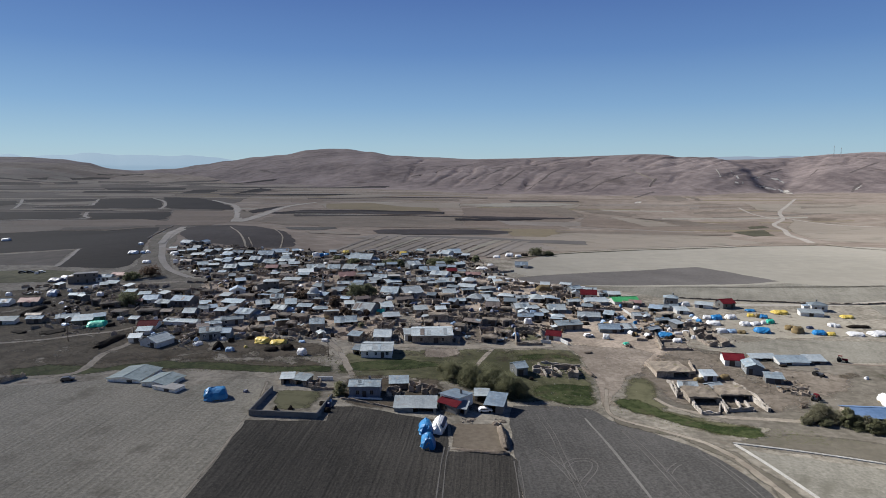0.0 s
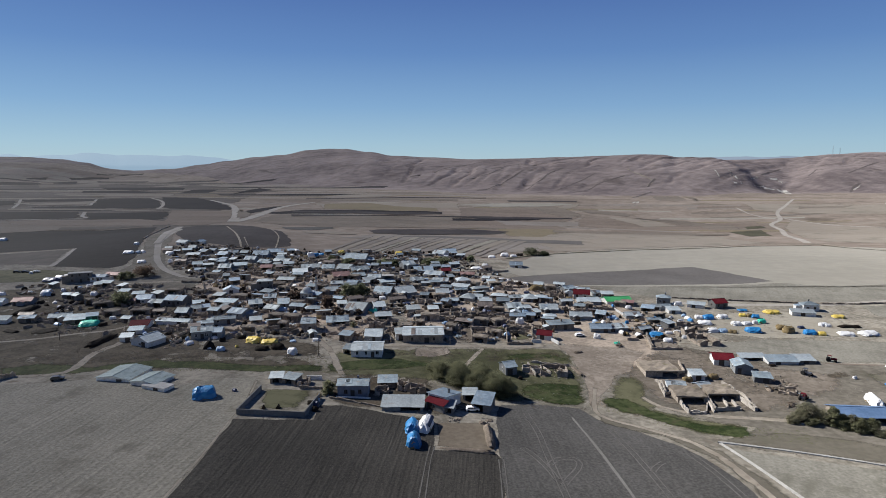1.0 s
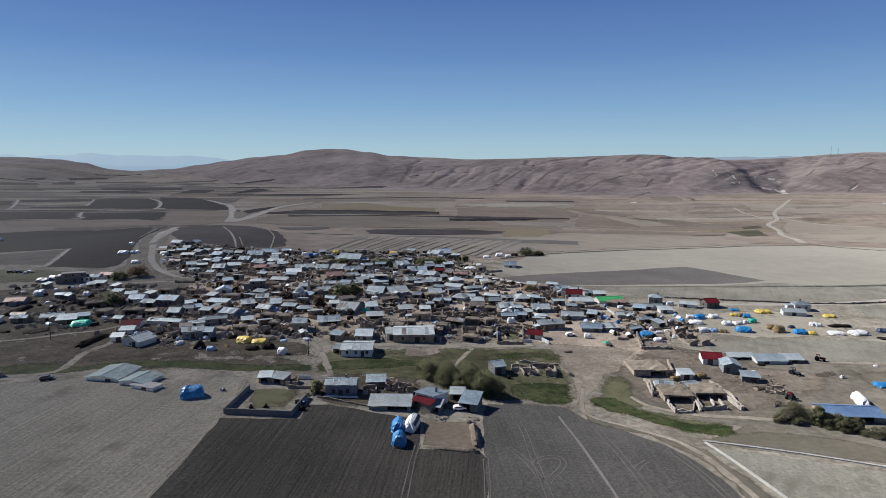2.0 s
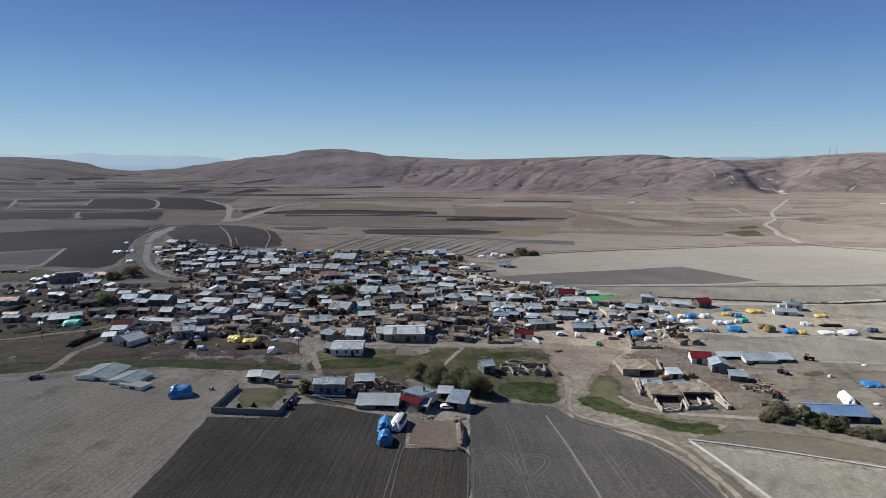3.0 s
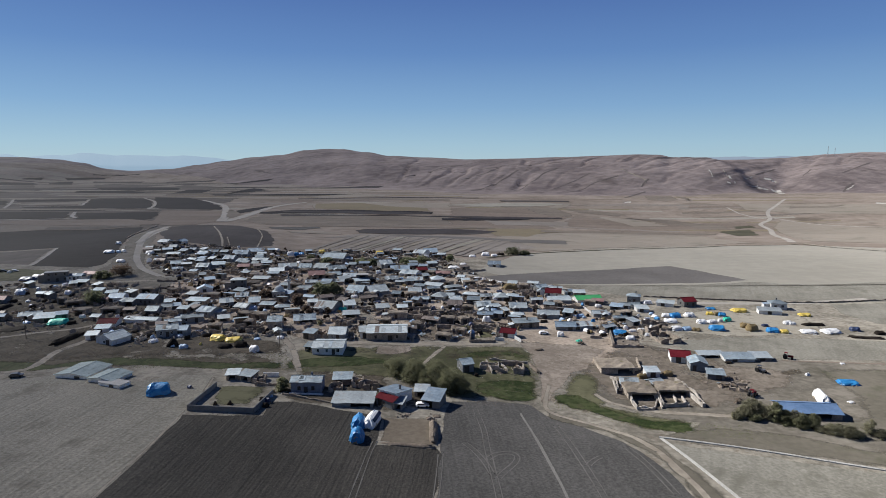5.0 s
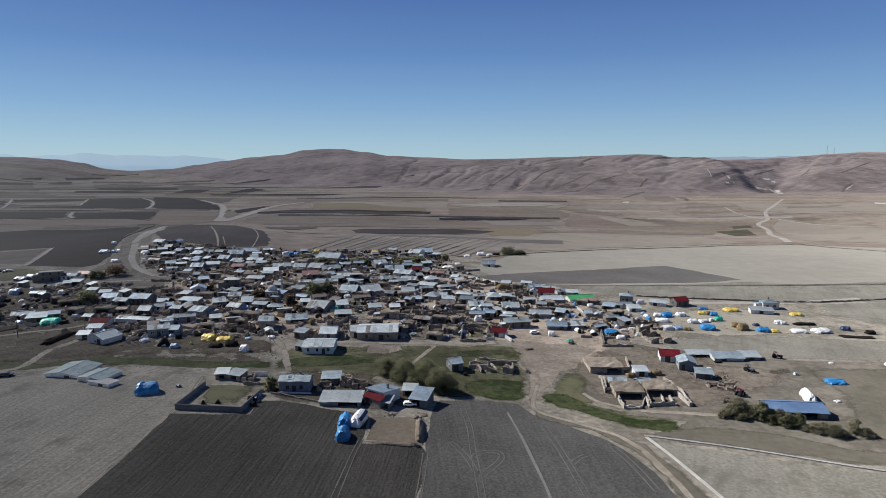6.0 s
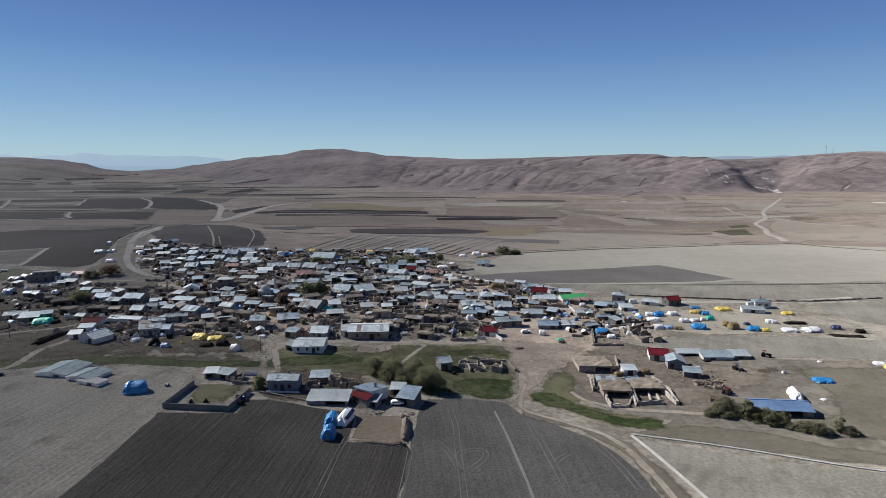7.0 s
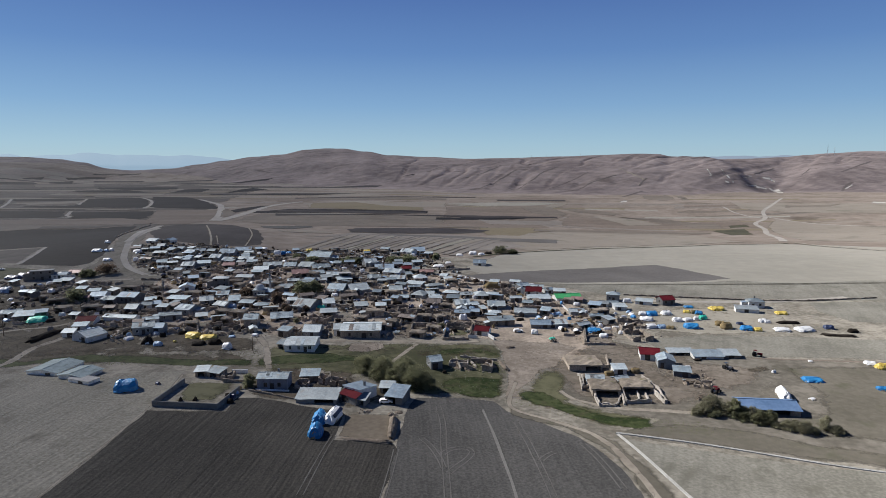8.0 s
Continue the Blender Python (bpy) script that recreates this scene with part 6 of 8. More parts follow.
def vehicle(x, y, rot, mat=PAINT, label="white parked car on the dirt", long=3.9, high=1.4):
    ob = thing("car", x, y, rot, label, "car")
    TAKEN.append((x, y, 2.4))
    a, b = long / 2, .85
    bm = bmesh.new()
    side = [(-a, .35), (a, .35), (a, .8), (a * .55, .92), (a * .25, high), (-a * .7, high), (-a * .95, .95)]
    solid(bm, [(p, -b, q) for p, q in side], [(p, b, q) for p, q in side])
    bmesh.ops.recalc_face_normals(bm, faces=bm.faces)
    bmesh.ops.bevel(bm, geom=bm.edges[:], offset=.06, segments=1, affect="EDGES")
    body = part("body", bm, mat, ob)
    for sy in (-1, 1):
        bm = bmesh.new()
        q = [(a * .44, .97), (a * .2, high - .1), (-a * .66, high - .1), (-a * .8, .97)]
        solid(bm, [(p, sy * (b - .02), z) for p, z in q], [(p, sy * (b + .015), z) for p, z in q])
        bmesh.ops.recalc_face_normals(bm, faces=bm.faces)
        part("side_window", bm, GLASS, body)
        for px in (-a * .62, a * .62):
            bm = bmesh.new()
            bmesh.ops.create_cone(bm, cap_ends=True, segments=14, radius1=.33, radius2=.33, depth=.2, matrix=pose(px, sy * (b - .06), .33, 90, 0, 0))
            part("wheel", bm, TYRE, ob)
    return ob


def tractor(x, y, rot, mat):
    ob = thing("tractor", x, y, rot, "old farm tractor standing on the dirt", "tractor", "tractors")
    TAKEN.append((x, y, 1.8))
    bm = bmesh.new()
    v = box(bm, .1, 1.9, -.35, .35, .65, 1.35)
    bmesh.ops.bevel(bm, geom=bm.edges[:], offset=.08, segments=1, affect="EDGES")
    part("bonnet", bm, mat, ob)
    bm = bmesh.new()
    box(bm, -1.2, .1, -.5, .5, .55, .95)
    part("chassis", bm, DARKPAINT, ob)
    bm = bmesh.new()
    box(bm, -1.1, .1, -.6, .6, 2.15, 2.25)
    part("cab_roof", bm, mat, ob)
    for px in (-1.05, .02):
        for py in (-.54, .54):
            bm = bmesh.new()
            box(bm, px - .04, px + .04, py - .04, py + .04, .9, 2.15)
            part("cab_post", bm, DARKPAINT, ob)
    for px, r, wide in ((-.75, .72, .4), (1.5, .42, .26)):
        for side in (-1, 1):
            bm = bmesh.new()
            bmesh.ops.create_cone(bm, cap_ends=True, segments=16, radius1=r, radius2=r, depth=wide, matrix=pose(px, side * .72, r, 90, 0, 0))
            part("wheel", bm, TYRE, ob)
    return ob


def rubble(x0, y0, x1, y1):
    """Loose stones and scraps strewn over a piece of ground."""
    rng = random.Random(int(x0 * 7 + y1))
    ob = tagged(new("rubble"), "strewn pale stones and scrap on bare earth", "rubble", kind="stuff")
    ob.matrix_world = pose((x0 + x1) / 2, (y0 + y1) / 2, height((x0 + x1) / 2, (y0 + y1) / 2))
    bm = bmesh.new()
    a, b = abs(x1 - x0) / 2, abs(y1 - y0) / 2
    for i in range(int(min(160, 10 + a * b * 1.2))):
        px, py, r = rng.uniform(-a, a), rng.uniform(-b, b), rng.uniform(.12, .5) * rng.random() + .1
        z = height((x0 + x1) / 2 + px, (y0 + y1) / 2 + py) - ob.location.z
        bmesh.ops.create_cube(bm, size=r, matrix=pose(px, py, z + r * .2, rng.uniform(0, 90), rng.uniform(0, 90), 0) @ Matrix.Diagonal((rng.uniform(.7, 1.8), 1, rng.uniform(.5, 1), 1)))
    part("stones", bm, STONE, ob)
    bm = bmesh.new()
    for i in range(int(min(14, 2 + a * b * .12))):
        px, py = rng.uniform(-a, a), rng.uniform(-b, b)
        heap(bm, px, py, height((x0 + x1) / 2 + px, (y0 + y1) / 2 + py) - ob.location.z, rng.uniform(.5, 1.5), rng.uniform(.2, .8), rng)
    part("mounds", bm, SPOIL, ob)
    return ob


# ---- the village, building by building ----
house(-196.6, 330.3, 11.4, 4.5, 5.4, 25, "f", "C", "c")
house(-188.7, 332.9, 7.9, 6.2, 2.7, 10, "g", "B", "w")
house(-185.5, 341.2, 7.9, 7.2, 2.0, -5, "g", "P", "m")
house(-178.9, 322.0, 6.3, 4.5, 1.7, 3, "s", "T", "m")
haystack(-215.1, 333.8, 8.4, 6.0, 2.2, -4, "navy")
haystack(-213.7, 339.9, 5.2, 4.5, 2.1, -18, "white")
haystack(-211.0, 342.1, 4.0, 3.4, 2.0, -1, "white")
haystack(-197.0, 301.5, 4.8, 4.1, 2.7, 7, "white")
haystack(-193.6, 310.2, 2.2, 1.9, 1.7, 1, "white")
house(-181.8, 295.7, 6.9, 4.5, 1.7, 6, "g", "T", "c")
haystack(-172.4, 300.6, 3.2, 2.7, 2.0, 12, "white")
bush(-149.3, 282.9, 8.3, 5.7)
bush(-175.9, 339.3, 9.6, 4.1)
bush(-168.4, 345.8, 11.6, 6.5, dry=True)
house(-158.7, 302.7, 4.7, 3.8, 1.7, 4, "s", "T", "m")
house(-144.4, 282.9, 2.6, 3.8, 1.9, 12, "g", "P", "m")
house(-140.9, 286.2, 6.7, 8.6, 1.9, 8, "g", "B", "w")
house(-131.5, 278.5, 6.6, 6.0, 2.1, -11, "g", "T", "c")
house(-123.2, 279.5, 9.2, 8.2, 3.0, -8, "g", "B", "c")
house(-160.9, 254.4, 8.5, 5.4, 1.7, 23, "g", "T", "m")
house(-151.3, 248.9, 7.5, 6.1, 1.9, 18, "s", "T", "m")
haystack(-143.5, 246.6, 7.4, 6.0, 2.3, 15, "green")
house(-120.5, 240.9, 7.1, 7.5, 1.7, 7, "g", "R", "w")
house(-109.6, 247.0, 14.2, 4.5, 1.7, -8, "g", "T", "w")
house(-118.2, 233.5, 5.0, 3.8, 1.7, 12, "s", "T", "w")
house(-116.7, 223.4, 4.1, 3.8, 1.9, 12, "s", "L", "w")
house(-108.6, 217.6, 8.6, 8.0, 2.1, -24, "y", "L", "w")
house(-105.2, 221.2, 3.8, 5.5, 1.9, -7, "g", "T", "b")
loaf(-125.4, 231.9, -126.8, 216.2, 3.5, 1.6, "dung")
house(-89.3, 227.2, 7.6, 6.6, 3.1, 18, "g", "T", "b")
house(-83.7, 227.9, 3.2, 5.5, 2.7, 5, "g", "B", "b")
house(-94.3, 244.3, 6.0, 3.8, 1.7, 25, "g", "T", "w")
house(-88.0, 247.8, 8.7, 4.5, 2.5, 16, "g", "T", "b")
house(-86.8, 257.0, 7.2, 8.1, 2.6, -17, "g", "B", "b")
house(-108.2, 268.9, 4.3, 4.8, 1.7, 15, "g", "T", "w")
house(-104.6, 270.9, 3.8, 3.8, 1.7, 26, "s", "B", "b")
house(-112.2, 261.9, 5.0, 6.9, 1.7, 0, "g", "T", "b")
house(-98.0, 271.9, 2.6, 3.8, 1.7, -23, "s", "T", "w")
house(-99.8, 280.4, 9.9, 4.5, 1.7, -10, "s", "T", "m")
house(-104.7, 304.8, 7.5, 5.6, 2.0, 18, "y", "B", "w")
yard_wall([(-140.7, 330.0), (-129.2, 330.0), (-122.9, 316.5)], 1.3)
yard_wall([(-132.9, 313.9), (-119.8, 311.3)], 1.3)
yard_wall([(-135.8, 321.8), (-126.6, 301.4), (-113.7, 296.4)], 1.2)
house(-189.5, 443.4, 8.7, 7.8, 1.7, -22, "g", "B", "w")
house(-178.3, 447.1, 5.2, 6.9, 1.8, -13, "y", "B", "w")
house(-173.6, 425.2, 4.8, 6.7, 1.7, 7, "g", "L", "b")
house(-161.7, 412.7, 5.9, 7.4, 1.7, -23, "g", "B", "m")
house(-157.0, 417.5, 4.7, 6.5, 1.7, -8, "g", "B", "b")
haystack(-182.0, 409.1, 5.2, 4.5, 2.1, 11, "white")
house(-178.9, 412.7, 4.4, 3.8, 1.7, 1, "g", "L", "m")
house(-162.1, 378.3, 7.3, 4.5, 2.5, -9, "g", "D", "m")
haystack(-169.9, 382.6, 3.3, 2.8, 2.5, 20, "white")
haystack(-221.8, 444.3, 3.5, 3.0, 2.1, 3, "white")
haystack(-211.2, 411.8, 6.7, 5.8, 2.0, 8, "white")
haystack(-204.7, 411.6, 2.9, 2.5, 1.9, 1, "sky")
haystack(-202.1, 413.4, 2.9, 2.5, 2.0, -20, "white")
haystack(-188.5, 382.8, 5.0, 4.3, 1.9, 11, "white")
house(-163.6, 401.0, 8.2, 4.5, 1.7, 4, "s", "L", "m")
house(-148.7, 372.4, 5.7, 6.7, 1.7, 19, "g", "T", "w")
haystack(-149.3, 387.2, 2.6, 2.3, 1.5, 14, "white")
house(-141.4, 358.1, 5.7, 3.8, 1.7, 24, "g", "B", "w")
house(-146.0, 407.3, 6.2, 5.9, 1.7, -13, "g", "T", "m")
house(-140.3, 412.5, 6.2, 6.2, 1.7, 10, "g", "B", "m")
house(-132.9, 411.9, 5.0, 6.4, 2.0, -2, "g", "T", "m")
house(-137.8, 381.8, 5.1, 7.0, 1.7, -7, "g", "B", "b")
house(-121.9, 370.6, 8.0, 5.9, 1.7, 14, "s", "T", "b")
house(-129.0, 363.4, 6.9, 8.3, 1.8, 4, "g", "L", "b")
house(-121.9, 389.1, 6.6, 8.9, 1.9, -1, "g", "L", "b")
house(-119.9, 405.9, 9.8, 11.2, 2.0, 5, "g", "B", "b")
house(-111.1, 380.5, 6.6, 8.8, 1.9, -11, "g", "T", "b")
haystack(-115.9, 372.2, 2.9, 2.5, 2.0, 12, "straw")
house(-113.6, 421.2, 10.7, 9.0, 1.7, 9, "g", "B", "m")
haystack(-104.2, 437.2, 6.6, 5.7, 1.9, -14, "white")
haystack(-100.5, 415.7, 2.8, 2.4, 1.7, -6, "white")
house(-103.4, 362.7, 6.4, 8.1, 2.1, 9, "g", "P", "m")
haystack(-99.7, 355.6, 3.1, 2.7, 2.2, 11, "white")
house(-100.6, 385.3, 10.3, 7.3, 1.9, -9, "g", "L", "m")
house(-80.2, 351.2, 8.3, 6.0, 1.7, 12, "s", "L", "m")
house(-77.3, 365.3, 10.6, 9.1, 1.8, 10, "g", "L", "b")
haystack(-87.5, 414.3, 4.9, 4.2, 3.7, 19, "white")
haystack(-84.1, 417.1, 3.9, 3.4, 2.8, 13, "blue")
haystack(-85.0, 406.3, 2.8, 2.4, 1.9, -6, "white")
haystack(-82.3, 425.6, 3.6, 3.1, 1.7, -4, "blue")
haystack(-70.5, 438.5, 4.9, 4.2, 2.3, 6, "yellow")
haystack(-90.0, 412.9, 2.8, 2.4, 1.7, -13, "straw")
house(-54.5, 392.8, 14.7, 12.9, 3.2, -9, "g", "T", "m")
bush(-69.6, 397.6, 5.8, 4.0)
bush(-58.2, 391.3, 9.4, 3.6)
house(-89.4, 310.9, 7.5, 4.5, 5.1, 8, "h", "L", "c")
yard_wall([(-102.1, 321.6), (-92.3, 308.4)], 1, .35, WHITEWASH, "low whitewashed yard wall")
house(-80.7, 289.2, 5.6, 6.6, 1.7, 8, "g", "T", "b")
house(-83.7, 277.1, 5.7, 7.3, 1.7, 20, "g", "L", "b")
house(-74.6, 267.9, 6.3, 6.4, 1.7, -21, "g", "L", "b")
house(-70.8, 277.3, 4.9, 6.5, 1.7, 14, "s", "T", "b")
haystack(-69.4, 270.7, 3.8, 3.3, 1.7, 4, "sky")
house(-55.7, 268.6, 6.6, 4.5, 1.7, 8, "h", "T", "m")
bush(-69.4, 292.0, 6.6, 4.7, dry=True)
bush(-50.3, 277.2, 5.5, 6.2, dry=True)
house(-50.8, 238.6, 5.4, 6.7, 3.6, 6, "g", "T", "m")
house(-47.0, 230.8, 2.6, 3.8, 1.9, 25, "y", "L", "b")
haystack(-45.3, 226.6, 2.6, 2.2, 1.1, 6, "white")
house(-82.3, 258.0, 4.3, 3.8, 1.7, 10, "s", "B", "m")
ruin(-64.9, 235.5, 5.3, 4.1, 1.8, 5, 1)
house(-61.8, 239.8, 3.4, 3.8, 2.9, -6, "f", "M", "m")
house(-73.9, 235.2, 5.0, 3.8, 2.3, 9, "f", "M", "m")
ruin(-57.3, 234.2, 7.0, 4.5, 1.8, 18, 1)
haystack(-68.3, 223.9, 5.5, 4.7, 2.1, -16, "yellow")
haystack(-62.1, 222.9, 6.1, 5.2, 1.4, 14, "yellow")
haystack(-62.5, 214.5, 4.5, 3.9, 1.1, 1, "dung")
haystack(-57.1, 215.9, 4.2, 3.6, 1.8, 4, "dung")
haystack(-50.2, 209.9, 3.3, 2.9, 2.3, -15, "white")
haystack(-72.4, 216.9, 1.2, 1.0, 0.9, 17, "yellow")
haystack(-82.3, 215.9, 4.2, 3.6, 3.0, 11, "dung", peak=True)
haystack(-81.7, 214.8, 1.5, 1.3, 0.8, 0, "white")
haystack(-76.9, 212.8, 3.0, 2.6, 1.6, 1, "sky")
haystack(-53.6, 224.6, 2.4, 2.0, 0.8, 11, "sky")
house(-23.4, 226.3, 6.4, 8.6, 2.4, -2, "g", "L", "b")
house(-23.5, 207.8, 10.8, 10.8, 2.6, 1, "g", "L", "w", pitch=1.0)
house(-31.0, 210.9, 2.6, 3.8, 1.9, -10, "s", "T", "m")
house(-40.6, 248.7, 8.9, 7.6, 1.7, 12, "g", "T", "m")
house(-37.0, 268.8, 9.0, 11.4, 1.7, -16, "g", "L", "b")
house(-44.0, 279.7, 4.3, 3.8, 1.7, 10, "s", "L", "w")
house(-25.5, 275.9, 5.2, 6.1, 1.7, 16, "s", "L", "w")
haystack(-28.5, 272.1, 3.8, 3.3, 1.5, 2, "green")
house(-52.8, 305.5, 6.2, 7.6, 1.7, 26, "g", "L", "b")
bush(-44.1, 299.4, 7.5, 6.5)
bush(-37.9, 302.4, 7.9, 6.2)
house(-27.8, 303.7, 8.5, 11.1, 1.8, -10, "g", "T", "b")
house(-14.4, 303.9, 9.7, 11.5, 2.0, 26, "g", "L", "b")
house(-27.1, 332.9, 6.4, 4.5, 4.1, 7, "f", "C", "c")
haystack(-20.8, 357.5, 3.1, 2.7, 2.2, 12, "white")
house(-10.9, 335.0, 7.2, 6.3, 1.7, 10, "g", "L", "b")
house(-8.1, 363.9, 11.3, 10.9, 1.7, 6, "g", "B", "b")
house(-17.2, 376.3, 7.7, 9.4, 3.1, 23, "g", "L", "b")
house(-3.1, 352.1, 10.3, 8.8, 1.7, -21, "g", "L", "w")
house(1.9, 333.9, 8.4, 6.6, 1.7, -6, "g", "L", "b")
house(-5.7, 328.4, 5.1, 3.8, 1.7, -1, "g", "L", "b")
house(3.6, 306.0, 6.3, 7.9, 1.7, 9, "g", "L", "b")
house(8.3, 291.3, 4.8, 4.2, 1.7, -8, "g", "T", "b")
house(14.8, 296.7, 6.9, 8.6, 1.7, -22, "h", "L", "b")
house(21.2, 299.9, 4.4, 5.1, 1.7, -7, "g", "L", "m")
house(23.4, 282.1, 6.6, 7.3, 1.7, -5, "g", "D", "m")
house(23.5, 295.5, 5.2, 3.8, 1.7, -8, "g", "L", "b")
house(31.8, 303.7, 7.7, 4.5, 1.7, -14, "h", "L", "b")
house(37.8, 280.5, 6.7, 8.9, 1.9, 9, "g", "L", "b")
house(43.8, 281.2, 3.6, 5.5, 1.7, 23, "g", "L", "b")
haystack(41.9, 277.0, 3.0, 2.6, 1.8, 2, "sky")
house(53.8, 280.1, 8.0, 9.1, 1.7, -1, "g", "L", "b")
house(51.7, 266.6, 5.5, 3.8, 1.7, -4, "h", "L", "b")
house(65.8, 267.8, 9.6, 6.8, 1.8, -9, "g", "L", "b")
house(53.7, 250.0, 10.9, 4.5, 2.5, 11, "s", "T", "m")
house(69.8, 247.7, 8.2, 6.9, 1.7, -6, "g", "B", "b")
house(77.5, 249.0, 8.1, 8.0, 1.7, 8, "g", "L", "b", pitch=1.0)
house(43.6, 234.6, 5.6, 5.4, 2.0, -18, "g", "R", "w", pitch=1.2)
yard_wall([(38.3, 230.7), (42.0, 230.3)], 1.2, .35, WHITEWASH, "low whitewashed yard wall")
yard_wall([(46.2, 233.7), (48.4, 228.5)], 1.3, .35, WHITEWASH, "low whitewashed yard wall")
haystack(37.1, 259.1, 3.5, 3.0, 2.6, 7, "white")
haystack(65.8, 238.7, 2.8, 2.4, 2.0, -17, "white")
house(75.6, 309.6, 8.0, 8.0, 2.3, -11, "g", "R", "w", pitch=1.7)
house(69.2, 311.2, 3.6, 4.0, 2.6, -11, "y", "L", "w", pitch=1.0)
house(77.5, 298.2, 11.3, 4.5, 1.7, 10, "s", "L", "b")
house(92.3, 299.3, 12.9, 8.0, 1.7, 8, "g", "G", "w")
house(95.4, 295.9, 5.5, 3.8, 1.7, -16, "s", "P", "m")
haystack(94.1, 290.2, 3.1, 2.7, 1.7, 2, "white")
house(90.6, 271.4, 6.6, 4.7, 1.7, 2, "g", "L", "b")
yard_wall([(86.5, 288.4), (87.9, 275.4)], .9, .35, WHITEWASH, "low whitewashed yard wall")
house(68.8, 337.7, 6.1, 3.8, 1.7, -25, "g", "L", "w")
house(73.0, 326.4, 6.4, 5.7, 1.7, 22, "g", "T", "b")
house(79.4, 323.0, 6.6, 5.3, 1.7, -11, "g", "L", "w")
house(85.5, 316.7, 5.5, 4.6, 1.7, 21, "g", "L", "w")
house(90.4, 314.5, 6.3, 4.5, 1.7, -3, "s", "L", "m")
haystack(54.9, 326.9, 7.7, 6.0, 2.9, 15, "straw")
house(62.2, 324.9, 4.9, 5.2, 2.5, -18, "f", "M", "m")
house(47.7, 299.7, 6.5, 8.7, 1.7, 2, "h", "L", "b")
haystack(44.2, 300.2, 2.2, 1.9, 1.6, 9, "white")
house(40.1, 301.1, 6.0, 4.5, 1.7, 8, "g", "L", "m")
house(52.2, 400.8, 8.3, 10.0, 1.7, -7, "g", "B", "w")
haystack(25.1, 384.6, 7.7, 6.0, 1.8, -4, "white")
haystack(31.4, 399.5, 4.0, 3.5, 1.8, -9, "white")
haystack(40.1, 450.7, 5.0, 4.3, 1.7, -8, "white")
haystack(50.6, 460.9, 5.9, 5.1, 2.7, -1, "white")
haystack(57.1, 458.5, 4.6, 4.0, 1.8, 12, "white")
haystack(62.9, 467.1, 5.1, 4.4, 1.8, 9, "dung")
bush(73.3, 472.5, 13.8, 5.6)
bush(82.8, 471.7, 7.3, 3.4)
yard_wall([(24.5, 372.8), (36.3, 375.7), (45.0, 382.2)], 1.2)
house(31.4, 337.4, 4.6, 3.8, 1.7, 14, "s", "L", "w")
house(27.9, 346.2, 4.1, 3.8, 1.7, -16, "s", "L", "w")
haystack(37.8, 351.2, 3.2, 2.7, 1.3, 8, "white")
haystack(42.1, 350.3, 3.2, 2.7, 1.1, -18, "white")
haystack(50.5, 342.2, 3.1, 2.7, 1.1, -7, "white")
loaf(66.9, 343.4, 72.4, 342.6, 3.0, 1.7, "white")
loaf(74.6, 332.4, 79.6, 335.2, 2.6, 1.5, "white")
loaf(81.6, 324.6, 86.0, 322.0, 2.4, 1.6, "white")
loaf(87.6, 320.4, 93.0, 324.0, 2.2, 1.2, "white")
loaf(39.8, 349.4, 42.6, 348.0, 2.2, 1.1, "white")
loaf(44.6, 346.0, 48.0, 344.0, 2.2, 1.1, "white")
house(57.0, 335.0, 5.0, 4.0, 1.6, -10, "s", "L", "w", pitch=.7)
house(24.6, 288.6, 5.8, 4.0, 1.8, 6, "s", "L", "w", pitch=.9)
house(36.6, 271.6, 4.2, 4.0, 1.8, -6, "y", "L", "w", pitch=.8)
yard_wall([(58.8, 332.0), (66.5, 330.6), (70.5, 334.5)], 1.3, .4, WHITEWASH, "low whitewashed yard wall")
yard_wall([(35.3, 330.6), (44.8, 330.8), (51.7, 336.4)], 1.4)
house(15.4, 337.6, 7.2, 6.9, 1.7, 13, "h", "L", "b")
house(17.7, 356.0, 8.5, 5.7, 1.7, -8, "g", "P", "m")
house(5.8, 364.7, 5.7, 7.5, 1.8, 16, "g", "R", "m")
house(11.5, 362.0, 4.4, 6.1, 1.7, 4, "g", "T", "b")
house(-0.3, 443.0, 8.9, 10.9, 2.2, -23, "g", "L", "w")
house(9.2, 456.7, 9.6, 12.4, 1.9, 11, "g", "B", "m")
haystack(-0.6, 428.0, 4.6, 4.0, 1.9, -8, "straw")
haystack(5.7, 436.3, 4.0, 3.4, 2.0, 11, "white")
haystack(-29.5, 449.6, 5.6, 4.8, 2.0, 8, "yellow")
bush(-5.3, 399.9, 11.0, 3.9)
bush(4.1, 405.0, 10.9, 4.4)
bush(-35.0, 390.0, 8.7, 3.6)
bush(-28.5, 388.4, 7.6, 3.3)
bush(23.0, 423.0, 5.8, 3.9)
house(-53.8, 339.6, 9.2, 9.5, 2.2, 17, "g", "P", "m")
house(-44.0, 343.4, 6.5, 7.4, 1.7, 24, "g", "T", "b")
house(-35.6, 339.5, 7.2, 6.3, 1.7, -2, "g", "L", "b")
house(-66.3, 364.0, 7.0, 9.3, 1.8, 2, "g", "T", "b")
house(-57.1, 362.9, 8.5, 11.0, 1.8, -13, "g", "L", "b")
house(-45.7, 360.3, 10.6, 8.8, 1.8, 25, "g", "T", "m")
house(-4.1, 226.7, 15.5, 12.5, 3.2, 2, "g", "L", "m", pitch=1.1)
house(-13.5, 229.3, 2.6, 5.1, 2.7, 8, "s", "L", "w")
house(-9.7, 272.2, 5.9, 4.8, 1.7, 14, "s", "L", "b")
ruin(-6.7, 256.9, 3.9, 7.6, 1.5, -4, 1)
